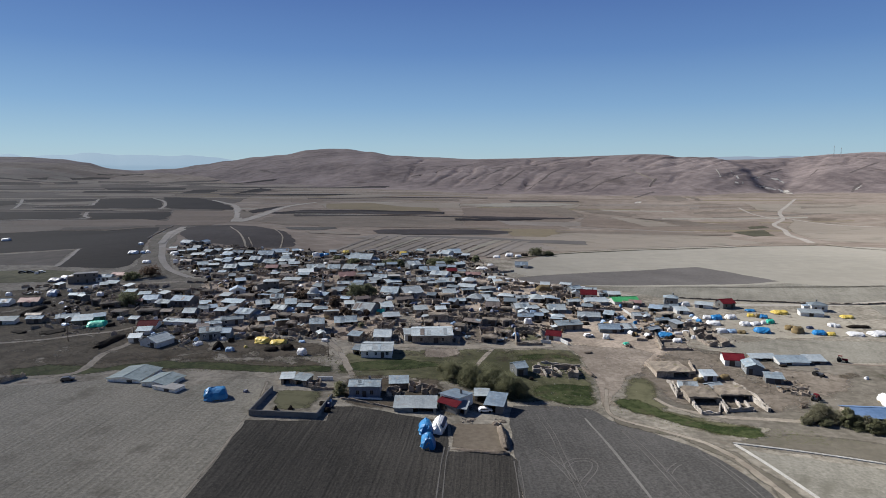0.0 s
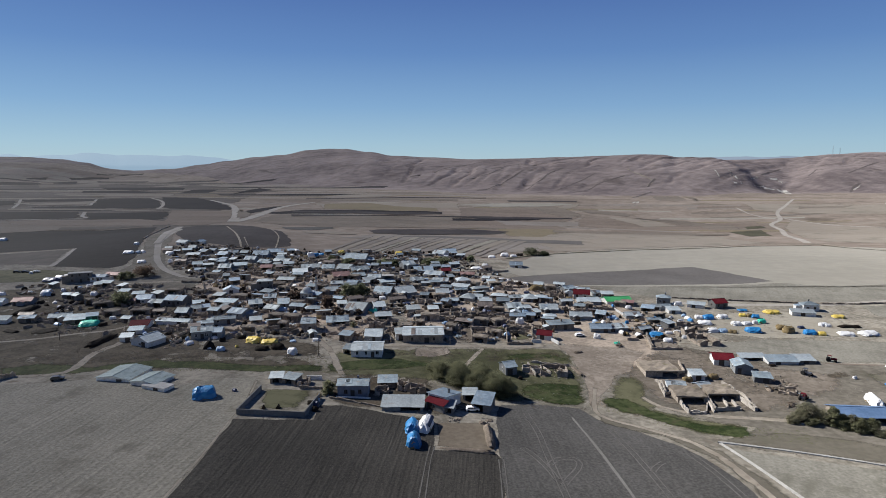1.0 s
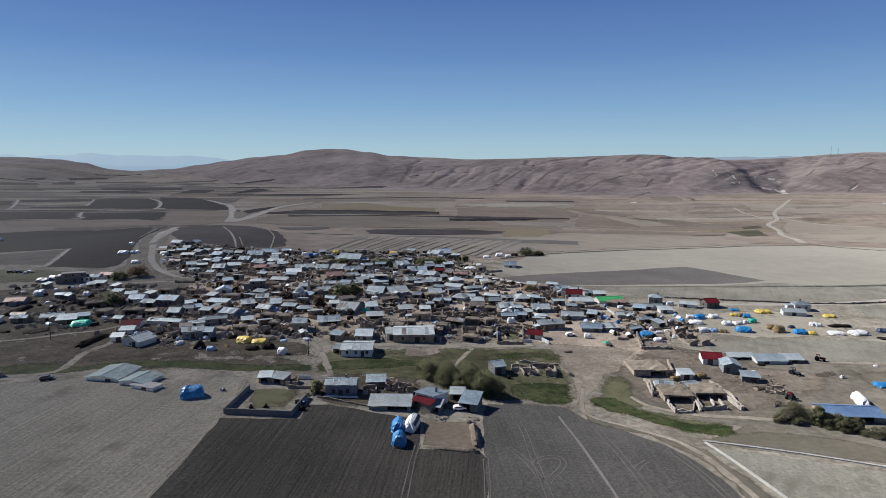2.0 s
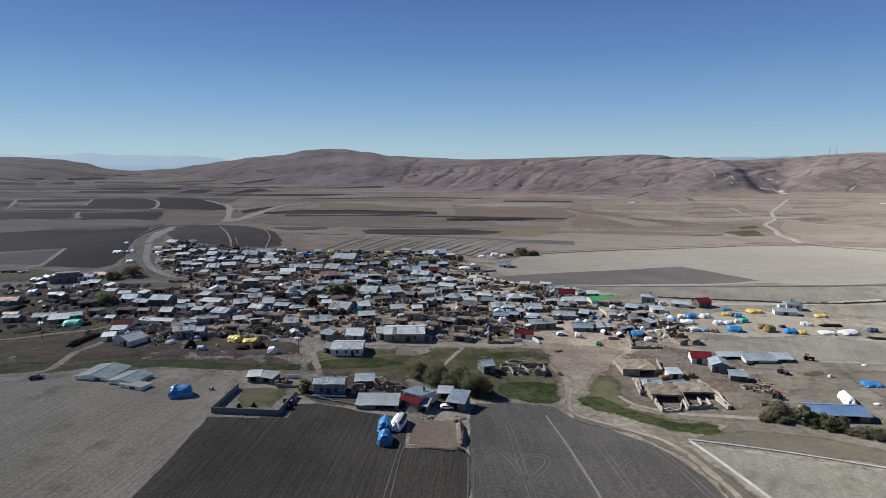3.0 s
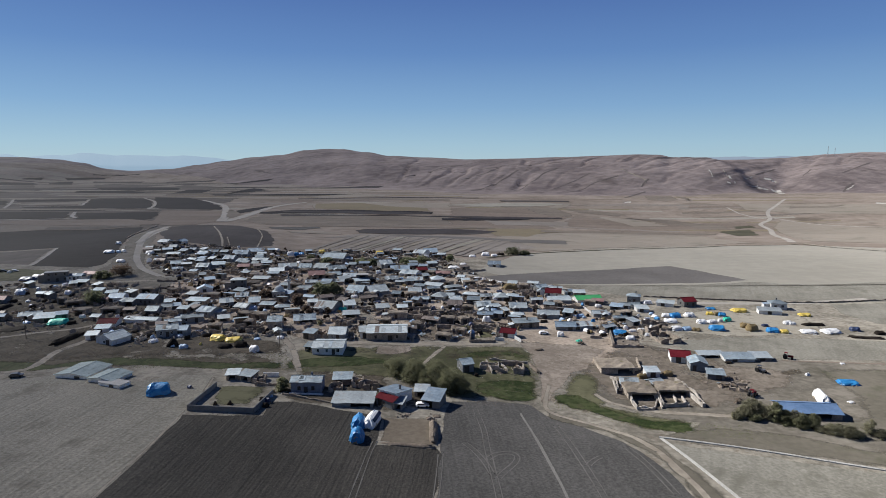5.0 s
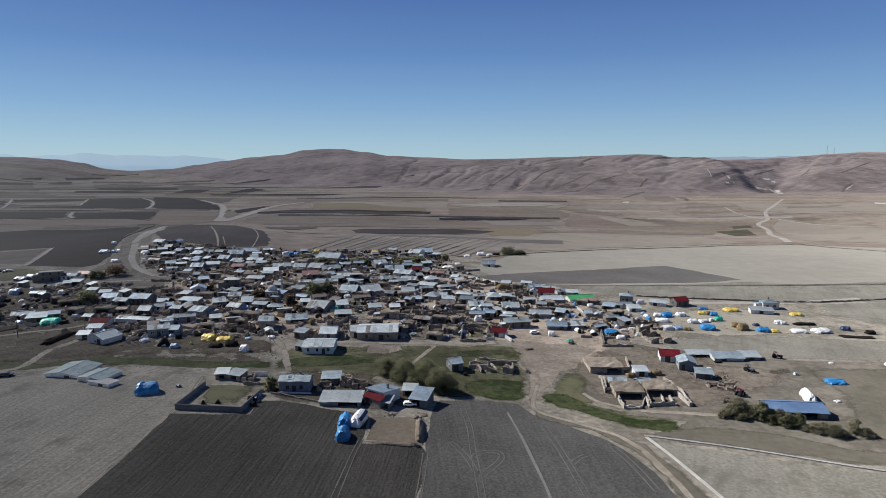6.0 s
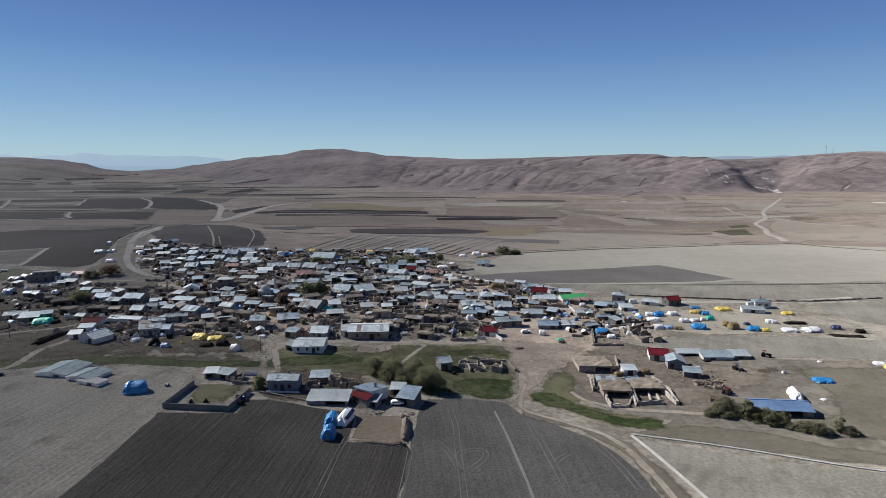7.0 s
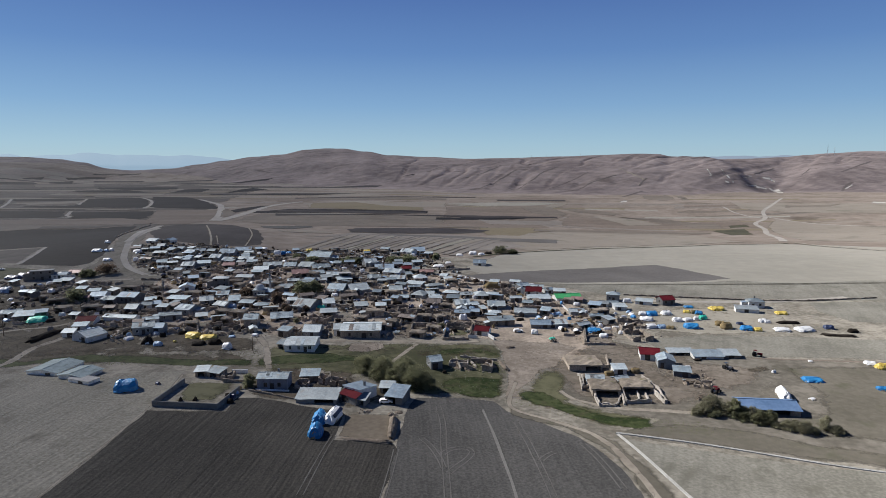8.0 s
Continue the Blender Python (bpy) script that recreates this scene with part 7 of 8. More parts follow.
ruin(7.4, 269.9, 9.6, 7.5, 1.5, 4, 2)
ruin(15.4, 268.8, 6.6, 4.5, 1.8, 24, 1)
house(12.3, 252.4, 7.3, 4.5, 2.1, -20, "g", "D", "m")
house(6.5, 242.3, 4.4, 3.8, 2.8, -19, "f", "M", "m")
ruin(18.5, 238.5, 6.2, 8.1, 1.5, 2, 1)
house(17.7, 229.0, 5.8, 3.8, 2.0, -14, "f", "M", "m")
house(-2.1, 259.3, 8.2, 4.5, 2.5, -2, "f", "M", "m")
ruin(25.9, 258.3, 7.5, 7.8, 1.5, 1, 1)
ruin(5.4, 260.0, 6.2, 4.0, 1.5, -4, 1)
house(-22.3, 257.4, 6.9, 4.5, 2.1, 9, "s", "L", "m")
ruin(-17.2, 236.9, 4.3, 6.2, 1.5, -5, 1)
house(-34.3, 226.2, 4.5, 3.8, 2.6, -17, "s", "T", "m")
ruin(-29.5, 228.1, 3.6, 3.8, 1.8, 7, 1)
ruin(-25.2, 251.7, 9.2, 4.5, 1.8, -9, 2)
house(-74.9, 248.9, 4.5, 3.8, 1.7, 20, "s", "L", "m")
house(-61.7, 252.9, 6.8, 4.5, 2.2, -11, "f", "M", "m")
house(-69.2, 255.4, 6.2, 4.5, 2.0, -24, "f", "M", "m")
house(-83.7, 329.8, 8.9, 4.5, 1.7, -4, "s", "L", "m")
ruin(-73.5, 332.8, 9.3, 5.3, 1.8, 16, 2)
house(-89.5, 341.6, 7.7, 4.5, 1.7, -9, "g", "D", "m")
house(-85.1, 318.7, 8.8, 4.5, 1.8, 12, "f", "M", "m")
ruin(-4.6, 289.8, 7.9, 4.5, 1.8, 11, 2)
house(-0.9, 273.1, 4.7, 3.8, 1.8, 7, "s", "L", "m")
ruin(-19.7, 271.2, 6.4, 5.5, 1.5, -4, 1)
house(-18.6, 291.7, 8.3, 4.5, 1.7, 19, "g", "D", "m")
ruin(-33.3, 293.8, 4.3, 3.8, 1.8, 11, 1)
house(11.8, 321.3, 9.6, 4.5, 1.7, -23, "s", "L", "m")
house(24.0, 319.1, 9.6, 4.5, 1.7, 24, "h", "L", "b")
ruin(36.4, 323.8, 9.2, 4.5, 1.8, -12, 2)
house(-26.5, 328.7, 7.8, 4.5, 1.7, 21, "s", "T", "b")
house(-39.3, 326.0, 5.6, 4.5, 1.7, 7, "g", "L", "m")
house(-46.2, 322.7, 5.7, 7.6, 1.7, -14, "g", "B", "m")
house(-53.7, 322.3, 6.2, 4.5, 1.7, 5, "g", "L", "b")
house(-29.5, 300.0, 5.6, 3.8, 1.7, -22, "g", "D", "m")
house(29.3, 276.4, 5.0, 3.8, 2.1, -12, "f", "M", "m")
house(47.6, 274.2, 2.6, 3.8, 1.7, 22, "s", "L", "m")
ruin(62.9, 310.3, 7.1, 4.7, 1.8, 5, 1)
house(53.1, 302.8, 6.9, 4.5, 1.7, -6, "h", "L", "b")
house(-99.5, 318.9, 7.7, 4.5, 1.8, -22, "f", "M", "m")
house(-128.9, 343.0, 7.8, 4.5, 1.8, -13, "f", "M", "m")
ruin(-119.2, 347.7, 11.2, 4.5, 1.8, -12, 2)
ruin(-107.5, 349.4, 9.4, 4.5, 1.8, 7, 2)
ruin(-113.2, 283.8, 6.4, 4.5, 1.8, -9, 1)
house(-134.7, 305.1, 8.2, 4.5, 1.8, -1, "f", "M", "m")
ruin(-157.3, 317.9, 8.6, 4.5, 1.8, 7, 2)
house(-113.3, 249.7, 5.2, 3.8, 1.8, 23, "f", "M", "m")
house(-131.2, 264.0, 8.4, 4.5, 1.8, 5, "f", "M", "m")
house(-144.0, 262.0, 5.8, 4.5, 1.8, -7, "f", "M", "m")
ruin(-104.0, 238.4, 7.7, 4.5, 1.8, 12, 2)
house(-155.7, 292.0, 6.6, 4.5, 2.0, 13, "f", "M", "m")
house(-154.9, 277.5, 8.3, 4.5, 1.9, 25, "f", "M", "m")
house(-123.0, 263.9, 4.6, 3.8, 1.7, 3, "g", "D", "m")
ruin(-86.7, 267.7, 5.7, 3.8, 1.8, 26, 1)
ruin(-80.6, 263.8, 6.2, 4.5, 1.8, 20, 1)
house(-96.7, 291.6, 7.3, 4.5, 2.0, 2, "f", "M", "m")
yard_wall([(29.9, 247.1), (40.9, 249.8), (38.9, 230.8)], 1.7)
yard_wall([(29.9, 247.1), (28.3, 227.6)], 1.7)
yard_wall([(28.2, 226.9), (38.4, 227.7)], 1.2)
house(114.8, 300.3, 6.4, 5.5, 3.4, -16, "h", "T", "b")
house(107.1, 288.2, 4.1, 4.3, 1.7, -12, "g", "L", "w")
house(112.2, 289.5, 4.5, 3.8, 1.7, -5, "g", "T", "w")
house(113.6, 281.6, 5.7, 4.5, 1.7, 2, "s", "L", "w")
haystack(121.2, 298.6, 4.3, 3.7, 2.1, 11, "white")
house(128.2, 293.3, 8.0, 4.2, 1.7, -26, "s", "L", "w", pitch=.7)
house(140.4, 292.3, 6.8, 6, 2.8, 12, "g", "R", "c", pitch=1.5)
haystack(148.2, 287.3, 4.3, 3.7, 1.0, -5, "blue")
haystack(121.0, 272.6, 3.6, 3.1, 1.7, -8, "white")
haystack(125.1, 272.4, 5.3, 4.6, 2.0, 13, "blue")
haystack(119.6, 262.7, 5.8, 5.0, 1.8, -9, "white")
haystack(132.2, 273.2, 4.6, 4.0, 2.0, 7, "white")
haystack(143.2, 276.8, 3.2, 2.8, 1.4, -14, "yellow")
haystack(145.8, 275.5, 2.5, 2.1, 1.6, 1, "straw")
haystack(147.7, 273.8, 3.4, 2.9, 1.7, -18, "blue")
haystack(145.8, 264.7, 3.5, 3.0, 1.9, 11, "green")
haystack(142.2, 263.2, 2.3, 2.0, 1.6, -9, "white")
haystack(160.0, 282.8, 6.8, 5.8, 1.6, 1, "yellow")
haystack(132.8, 261.1, 4.2, 3.6, 1.8, -2, "white")
haystack(137.9, 262.2, 4.4, 3.8, 1.4, 19, "white")
haystack(134.8, 250.2, 6.2, 5.3, 2.2, -11, "blue")
haystack(117.5, 250.2, 4.5, 3.8, 1.8, 2, "white")
haystack(121.9, 250.0, 3.8, 3.3, 1.5, 13, "sky")
haystack(125.4, 248.9, 3.3, 2.9, 1.2, -10, "straw")
haystack(148.8, 254.4, 3.6, 3.1, 1.9, -10, "straw")
haystack(149.4, 249.4, 4.4, 3.8, 2.7, 19, "straw")
haystack(156.8, 247.0, 4.8, 4.2, 1.9, -12, "blue")
haystack(160.9, 245.5, 3.3, 2.8, 1.5, -8, "yellow")
haystack(158.3, 255.9, 2.7, 2.4, 1.1, 9, "navy")
haystack(186.6, 274.7, 5.1, 4.4, 1.4, -7, "yellow")
loaf(175.9, 257.5, 184.9, 257.5, 2.5, 1.1, "dung")
haystack(171.6, 258.8, 3.0, 2.6, 1.3, 2, "white")
haystack(171.3, 245.8, 6.1, 5.3, 1.4, -14, "white")
haystack(180.8, 246.2, 7.2, 6.0, 1.7, 10, "white")
house(181.3, 286.8, 7.2, 5.5, 3.0, -8, "h", "T", "w")
house(171.8, 276.7, 9.9, 4.7, 1.7, -14, "s", "L", "w")
haystack(91.7, 243.7, 5.9, 5.1, 1.6, -12, "blue")
haystack(93.4, 235.5, 3.6, 3.1, 1.6, -12, "white")
ruin(105.9, 239.8, 5.8, 8.7, 2.0, -4, 1)
ruin(107.6, 229.6, 8.0, 12.2, 2.0, 6, 1)
ruin(109.4, 259.2, 7.5, 4.0, 2.0, -3, 1)
yard_wall([(87.9, 245.2), (84.0, 225.4)], 1.3)
yard_wall([(77.4, 236.5), (82.0, 236.7)], 1.2)
yard_wall([(91.2, 252.3), (105.9, 252.7)], 1)
yard_wall([(105.6, 259.1), (116.9, 259.2)], 1.2)
house(102.6, 206.7, 6.6, 7.4, 2.2, -12, "g", "R", "w", pitch=1.3)
house(105.4, 198.1, 5.5, 7.2, 2.7, -12, "y", "T", "b")
house(116.0, 212.4, 9.0, 3.2, 1.0, 0, "s", "L", "m", pitch=.6)
house(124.2, 207.6, 10.6, 4.4, 1.1, -1, "s", "T", "w", pitch=1.0)
house(132.6, 208.6, 6.6, 4.2, 1.2, -2, "s", "L", "m", pitch=.9)
house(76.5, 296.9, 11.4, 3.5, 1.5, -3, "s", "L", "b", pitch=.5)
house(107.8, 190.2, 5.2, 3.8, 1.9, -15, "s", "T", "c")
house(88.2, 193.5, 4.4, 3.8, 1.9, 0, "s", "L", "w")
house(77.7, 185.1, 5.5, 3.8, 2.0, -9, "g", "L", "w")
house(86.7, 184.3, 4.3, 3.8, 1.9, 18, "g", "L", "m")
haystack(84.5, 193.3, 2.8, 2.4, 1.4, 6, "straw")
haystack(93.7, 195.1, 3.0, 2.5, 1.6, -2, "straw")
tractor(125.9, 197.0, -63, DARKPAINT)
tractor(143.0, 211.1, -29, RED_TIN)
tractor(112.8, 176.2, 39, RED_TIN)
house(120.6, 158.3, 15.4, 8.4, 1.9, -6, "g", "A", "m", pitch=1.3)
loaf(132.6, 176.6, 130.5, 168.1, 3.3, 2.5, "white")
loaf(145.4, 186.4, 151.5, 185.9, 5, 1.1, "blue")
for bx, by, wide, tall, leaf in ((100.4, 160.2, 3.4, 2.0, DRYLEAF), (103.0, 160.6, 4.6, 3.6, DRYLEAF), (105.6, 161.8, 6.4, 5.4, DRYLEAF), (107.8, 159.6, 4.2, 4.1, DRYLEAF),
                                 (104.6, 158.2, 3.0, 1.8, DARKLEAF), (109.6, 157.4, 3.4, 5.6, DARKLEAF), (111.6, 156.2, 4.2, 3.4, DARKLEAF), (113.6, 155.2, 3.0, 4.4, DRYLEAF),
                                 (114.6, 153.4, 4.4, 3.6, DARKLEAF), (116.9, 152.4, 3.8, 3.9, DARKLEAF), (118.0, 150.6, 3.0, 1.7, DRYLEAF), (120.2, 149.6, 4.2, 2.2, TWIG),
                                 (121.6, 148.6, 3.6, 2.8, TWIG), (123.4, 147.4, 4.8, 3.1, TWIG), (125.6, 146.8, 3.2, 1.6, TWIG), (129.6, 148.4, 3.4, 4.0, TWIG), (131.6, 147.0, 4.6, 1.9, TWIG)):
    bush(bx, by, wide, tall, dry=leaf != DARKLEAF, leaf=leaf)
haystack(192.8, 248.8, 4.0, 3.4, 1.7, -20, "navy")
haystack(199.4, 243.3, 3.5, 3.0, 1.5, 1, "dung")
loaf(184.5, 239.3, 196.7, 236.8, 4, .5, "dung")
haystack(178.2, 202.0, 3.8, 3.3, 1.1, -20, "white")
haystack(179.3, 197.5, 4.3, 3.7, 1.9, -0, "yellow")
haystack(165.7, 178.0, 3.6, 3.1, 1.0, -14, "blue")
haystack(170.2, 259.6, 3.5, 3.0, 1.6, -1, "white")
house(-196.2, 282.0, 8.3, 6.4, 1.9, 12, "g", "P", "b")
loaf(-186.1, 262.4, -186.2, 279.8, 3.5, 1.5, "dung")
house(-208.9, 279.9, 8.7, 6.7, 1.8, 10, "g", "B", "w")
house(-184.5, 249.4, 7.6, 4.5, 1.7, 8, "s", "T", "w")
haystack(-220.1, 302.9, 2.7, 2.3, 1.8, 7, "white")
yard_wall([(-145.6, 178.6), (-136.3, 180.1), (-132.2, 185.6)], 1.8)
haystack(-195.8, 300.4, 3.2, 2.7, 2.4, 11, "sky")
loaf(-174.4, 240.0, -167.1, 236.7, 3, .7, "dung")
loaf(-160.3, 235.9, -154.1, 241.6, 8, .5, "dung")
vehicle(-251.7, 359.1, 28, DARKPAINT, "dark parked farm vehicle on the dirt")
vehicle(-246.3, 358.5, 16, DARKPAINT, "dark parked farm vehicle on the dirt")
vehicle(-239.1, 357.9, 27)
haystack(-240.2, 354.8, 2.0, 1.7, 1.4, 17, "white")
house(-210.6, 267.4, 7.2, 5.6, 2.0, 3, "g", "T", "m")
house(-241.3, 291.5, 10.7, 7.6, 1.7, -1, "g", "T", "b")
ruin(-205.2, 249.5, 9.0, 6.0, 1.8, 0, 2)
haystack(-378.4, 524.4, 7.0, 6.0, 2.7, 17, "white")
house(-23.0, 171.3, 9.0, 6.0, 3.5, 1, "g", "T", "v", pitch=.9)
yard_wall([(-27.8, 170.4), (-17.7, 170.1)], .5, .35, WHITEWASH, "low whitewashed yard wall")
house(-13.5, 178.8, 5.6, 4.5, 1.9, 4, "s", "T", "m")
ruin(-8.5, 177.2, 3.3, 4.5, 2.3, 5, 1)
ruin(-4.0, 175.3, 4.4, 4.8, 2.0, 5, 1)
ruin(-14.7, 173.0, 3.7, 4.0, 1.6, 4, 1)
house(-7.8, 161.6, 11.6, 6.6, 1.35, -1, "s", "L", "b", pitch=.75, gap=(.45,.93))
house(1.8, 165.3, 6.3, 7.3, 2.9, -36, "b", "B", "w", pitch=.8)
house(1.1, 162.9, 6.4, 2.0, 2.2, -39, "s", "R", "c", pitch=.7)
house(4.9, 161.0, 2.6, 3.8, 1.9, -16, "s", "L", "c")
house(11.4, 171.5, 4.1, 3.8, 1.9, -5, "s", "L", "m")
house(14.2, 163.1, 5.2, 7.1, 2.4, -16, "s", "B", "c", pitch=1.0, gap=(.1,.6))
vehicle(11.9, 164.0, 6)
loaf(-4.2, 146.7, -4.6, 152.6, 3.8, 2.6, "blue")
loaf(-3.5, 138.7, -3.9, 144.0, 3.7, 2.8, "blue")
loaf(-0.4, 155.1, -1.8, 147.5, 3.8, 2.6, "white", True)
loaf(15.2, 152.4, 15.4, 140.2, 2.2, 1.5, "earth")
loaf(2.9, 139.7, 15.4, 137.7, 1.6, .5, "earth")
house(26.3, 194.5, 4.0, 5.5, 2.9, 19, "g", "T", "b")
ruin(33.6, 197.4, 6.3, 4.0, 1.5, -5, 1, mat=PLASTER)
ruin(40.7, 195.1, 8.7, 6.9, 2.0, -5, 1)
haystack(28.9, 191.4, 1.4, 1.2, 1.1, -19, "dung")
yard_wall([(-52.3, 156.8), (-33.9, 155.7)], 1.6, .4, BLOCK, "grey concrete block wall round a plot")
yard_wall([(-52.3, 156.8), (-51.1, 175.1)], 1.6, .4, BLOCK, "grey concrete block wall round a plot")
yard_wall([(-33.9, 155.7), (-32.4, 169.6)], 1.6, .4, BLOCK, "grey concrete block wall round a plot")
house(-48.1, 180.6, 3.7, 3.8, 1.9, 6, "s", "L", "m")
house(-44.0, 179.8, 4.7, 3.8, 1.9, -20, "s", "T", "m")
ruin(-39.4, 178.6, 3.4, 4.0, 1.4, 6, 1)
yard_wall([(-39.8, 184.6), (-34.7, 184.9)], 1.3, .35, WHITEWASH, "low whitewashed yard wall")
yard_wall([(-39.9, 176.6), (-33.1, 177.0)], 1.1)
yard_wall([(-29.6, 169.8), (-13.7, 164.0)], .6)
haystack(-65.9, 169.0, 6.4, 5.6, 3.2, 20, "blue")
haystack(-58.6, 173.6, 1.4, 1.2, 0.9, -16, "navy")
vehicle(-116.7, 182.1, 23, DARKPAINT, "dark parked farm vehicle on the dirt")
bush(-30.6, 173.1, 3.8, 3.9)
bush(3.5, 189.0, 8.2, 5.3)
bush(8.9, 184.4, 7.6, 6.4)
bush(14.0, 181.4, 7.9, 6.5)
bush(19.5, 177.6, 7.8, 6.5)
bush(22.9, 176.5, 6.1, 5.7)
bush(15.9, 190.4, 8.1, 4.5)
bush(8.5, 193.8, 5.8, 3.8)
bush(0.4, 195.8, 4.7, 3.2)
rubble(4.5, 155.2, 8.2, 158.2)
rubble(13.7, 153.8, 16.8, 159.2)
house(-98.8, 180.9, 11.2, 11.5, 1.0, -8, "y", "E", "w", "low long farm barn with a weathered cement-sheet roof", .8)
house(-87.6, 176.9, 9.0, 8.5, 1.1, -15, "y", "E", "w", "low long farm barn with a weathered cement-sheet roof", .7)
house(-83.0, 173.6, 8.7, 4.0, 1.0, -21, "f", "C", "w", "low long farm barn with a weathered cement-sheet roof", .0)
yard_wall([(87.0, 242.6), (83.2, 224.5)], 1.3)
yard_wall([(83.2, 224.5), (89.3, 225.1), (95.2, 224.5)], 1.1)
yard_wall([(86.5, 235.3), (97.6, 238.0)], 0.9)
yard_wall([(74.8, 190.7), (73.4, 182.5)], 1.7, .45, PLASTER, "crumbling pale plastered farmyard wall")
yard_wall([(73.4, 182.5), (77.9, 185.1)], 1.1, .45, PLASTER, "crumbling pale plastered farmyard wall")
yard_wall([(76.1, 181.2), (75.0, 173.2), (74.8, 167.7)], 1.5, .45, PLASTER, "crumbling pale plastered farmyard wall")
yard_wall([(74.8, 167.7), (79.7, 167.5)], 0.7, .45, PLASTER, "crumbling pale plastered farmyard wall")
yard_wall([(83.7, 176.0), (82.4, 168.4)], 1.4, .45, PLASTER, "crumbling pale plastered farmyard wall")
yard_wall([(83.7, 176.0), (79.7, 167.5)], 1.0, .45, PLASTER, "crumbling pale plastered farmyard wall")
yard_wall([(90.8, 175.5), (90.6, 169.3)], 1.3, .45, PLASTER, "crumbling pale plastered farmyard wall")
yard_wall([(94.3, 190.2), (96.5, 181.3), (95.1, 169.0)], 1.2, .45, PLASTER, "crumbling pale plastered farmyard wall")
yard_wall([(73.7, 193.1), (74.8, 190.7)], 1.2, .45, PLASTER, "crumbling pale plastered farmyard wall")
haystack(71.8, 231.4, 2.4, 1.8, .9, 20, "green")
scrap_heap(71.9, 228.4, 2.0)
vehicle(59.3, 241.0, 10)
loaf(48.4, 204.5, 50.2, 195.6, 1.6, .5, "earth")
loaf(52.5, 218.7, 55.4, 219.5, 1.8, .6, "earth")
yard_wall([(33.0, 204.6), (34.4, 194.0)], 1.3, .4, PLASTER, "broken pale wall in the grass")
yard_wall([(38.0, 202.2), (40.0, 197.1)], 0.9, .4, PLASTER, "broken pale wall in the grass")
yard_wall([(43.3, 201.1), (45.8, 197.7)], 1.1, .4, PLASTER, "broken pale wall in the grass")
yard_wall([(47.6, 204.2), (34.4, 207.1)], 0.8, .4, PLASTER, "broken pale wall in the grass")
rubble(30.5, 193.0, 47.4, 207.3)
ruin(110.4, 180.6, 4.6, 4.6, 1.2, -30, 1)
scrap_heap(107.8, 184.4, 2.6)
scrap_heap(113.2, 178.6, 1.8)
scrap_heap(106.4, 171.4, 2.0)
rubble(-6.3, 228.4, 31.5, 268.5)
rubble(81.7, 227.5, 118.1, 259.2)
rubble(-70.3, 229.0, -61.4, 260.4)
haystack(-46.3, 161.0, 1.2, 1.0, 1.2, 5, "dung", peak=True)
haystack(-42.4, 161.7, 1.5, 1.2, 1.0, -7, "dung", peak=True)
haystack(-34.1, 165.2, 1.8, 1.5, 1.0, -2, "dung")
haystack(-32.7, 167.7, 1.5, 1.3, 0.8, 10, "sky")
haystack(-32.9, 171.1, 1.4, 1.2, 0.9, 16, "straw")
haystack(119.4, 206.3, 2.2, 1.9, 0.7, 3, "dung")
haystack(113.2, 199.2, 1.8, 1.5, 0.7, 4, "white")
rubble(101.4, 182.9, 116.9, 196.2)
haystack(-32.4, 163.7, 1.9, 1.6, 1.4, -8, "navy")
haystack(-31.9, 160.4, 1.7, 1.5, 1.2, -15, "dung")
haystack(14.0, 174.2, 1.3, 1.1, 1.0, 12, "dung")
haystack(158.9, 204.7, 1.5, 1.3, 0.6, -14, "white")
haystack(138.9, 170.1, 1.9, 1.6, 0.5, 16, "white")
haystack(139.9, 193.5, 1.4, 1.2, 1.0, 16, "white")
house(77.3, 196.5, 11.3, 10.8, 1.9, 0, "f", "M", "m", pitch=0, gap=(.5,.95))
house(79.1, 176.0, 8.7, 9.6, 1.9, -3, "f", "M", "m", pitch=0, gap=(.12,.9))
house(89.2, 177.7, 9.1, 7.9, 1.8, -2, "f", "M", "m", pitch=0, gap=(.06,.94))
yard_wall([(84.6, 178.7), (83.3, 169.7), (90.6, 170.0)], 1.6, .4, PLASTER, "crumbling pale plastered yard wall")
yard_wall([(94.0, 178.0), (94.5, 168.8)], 1.7, .4, PLASTER, "crumbling pale plastered yard wall")
yard_wall([(73.9, 190.5), (72.6, 180.5)], 1.6, .4, PLASTER, "crumbling pale plastered yard wall")
yard_wall([(76.9, 185.1), (75.4, 174.4)], 1.7, .4, PLASTER, "crumbling pale plastered yard wall")
yard_wall([(75.4, 174.4), (75.1, 168.4), (80.1, 167.7)], 1.0, .4, PLASTER, "crumbling pale plastered yard wall")
yard_wall([(88.9, 177.5), (87.6, 169.8)], 1.3, .4, PLASTER, "crumbling pale plastered yard wall")
yard_wall([(87.5, 209.1), (86.1, 200.1), (81.9, 199.1)], 1.2)



yard_wall([(124.4, 314.9), (146.5, 310.1), (165.5, 306.5), (192.0, 301.5), (215.1, 301.6), (231.4, 304.3), (255.8, 309.6)], .8, .7, MUD, "low tumbled stone wall along a field edge", "field_wall")
yard_wall([(-231.4, 475.0), (-246.3, 522.7), (-279.9, 611.6), (-290.0, 652.2)], .9, .8, MUD, "low tumbled stone wall beside a dirt road", "field_wall")

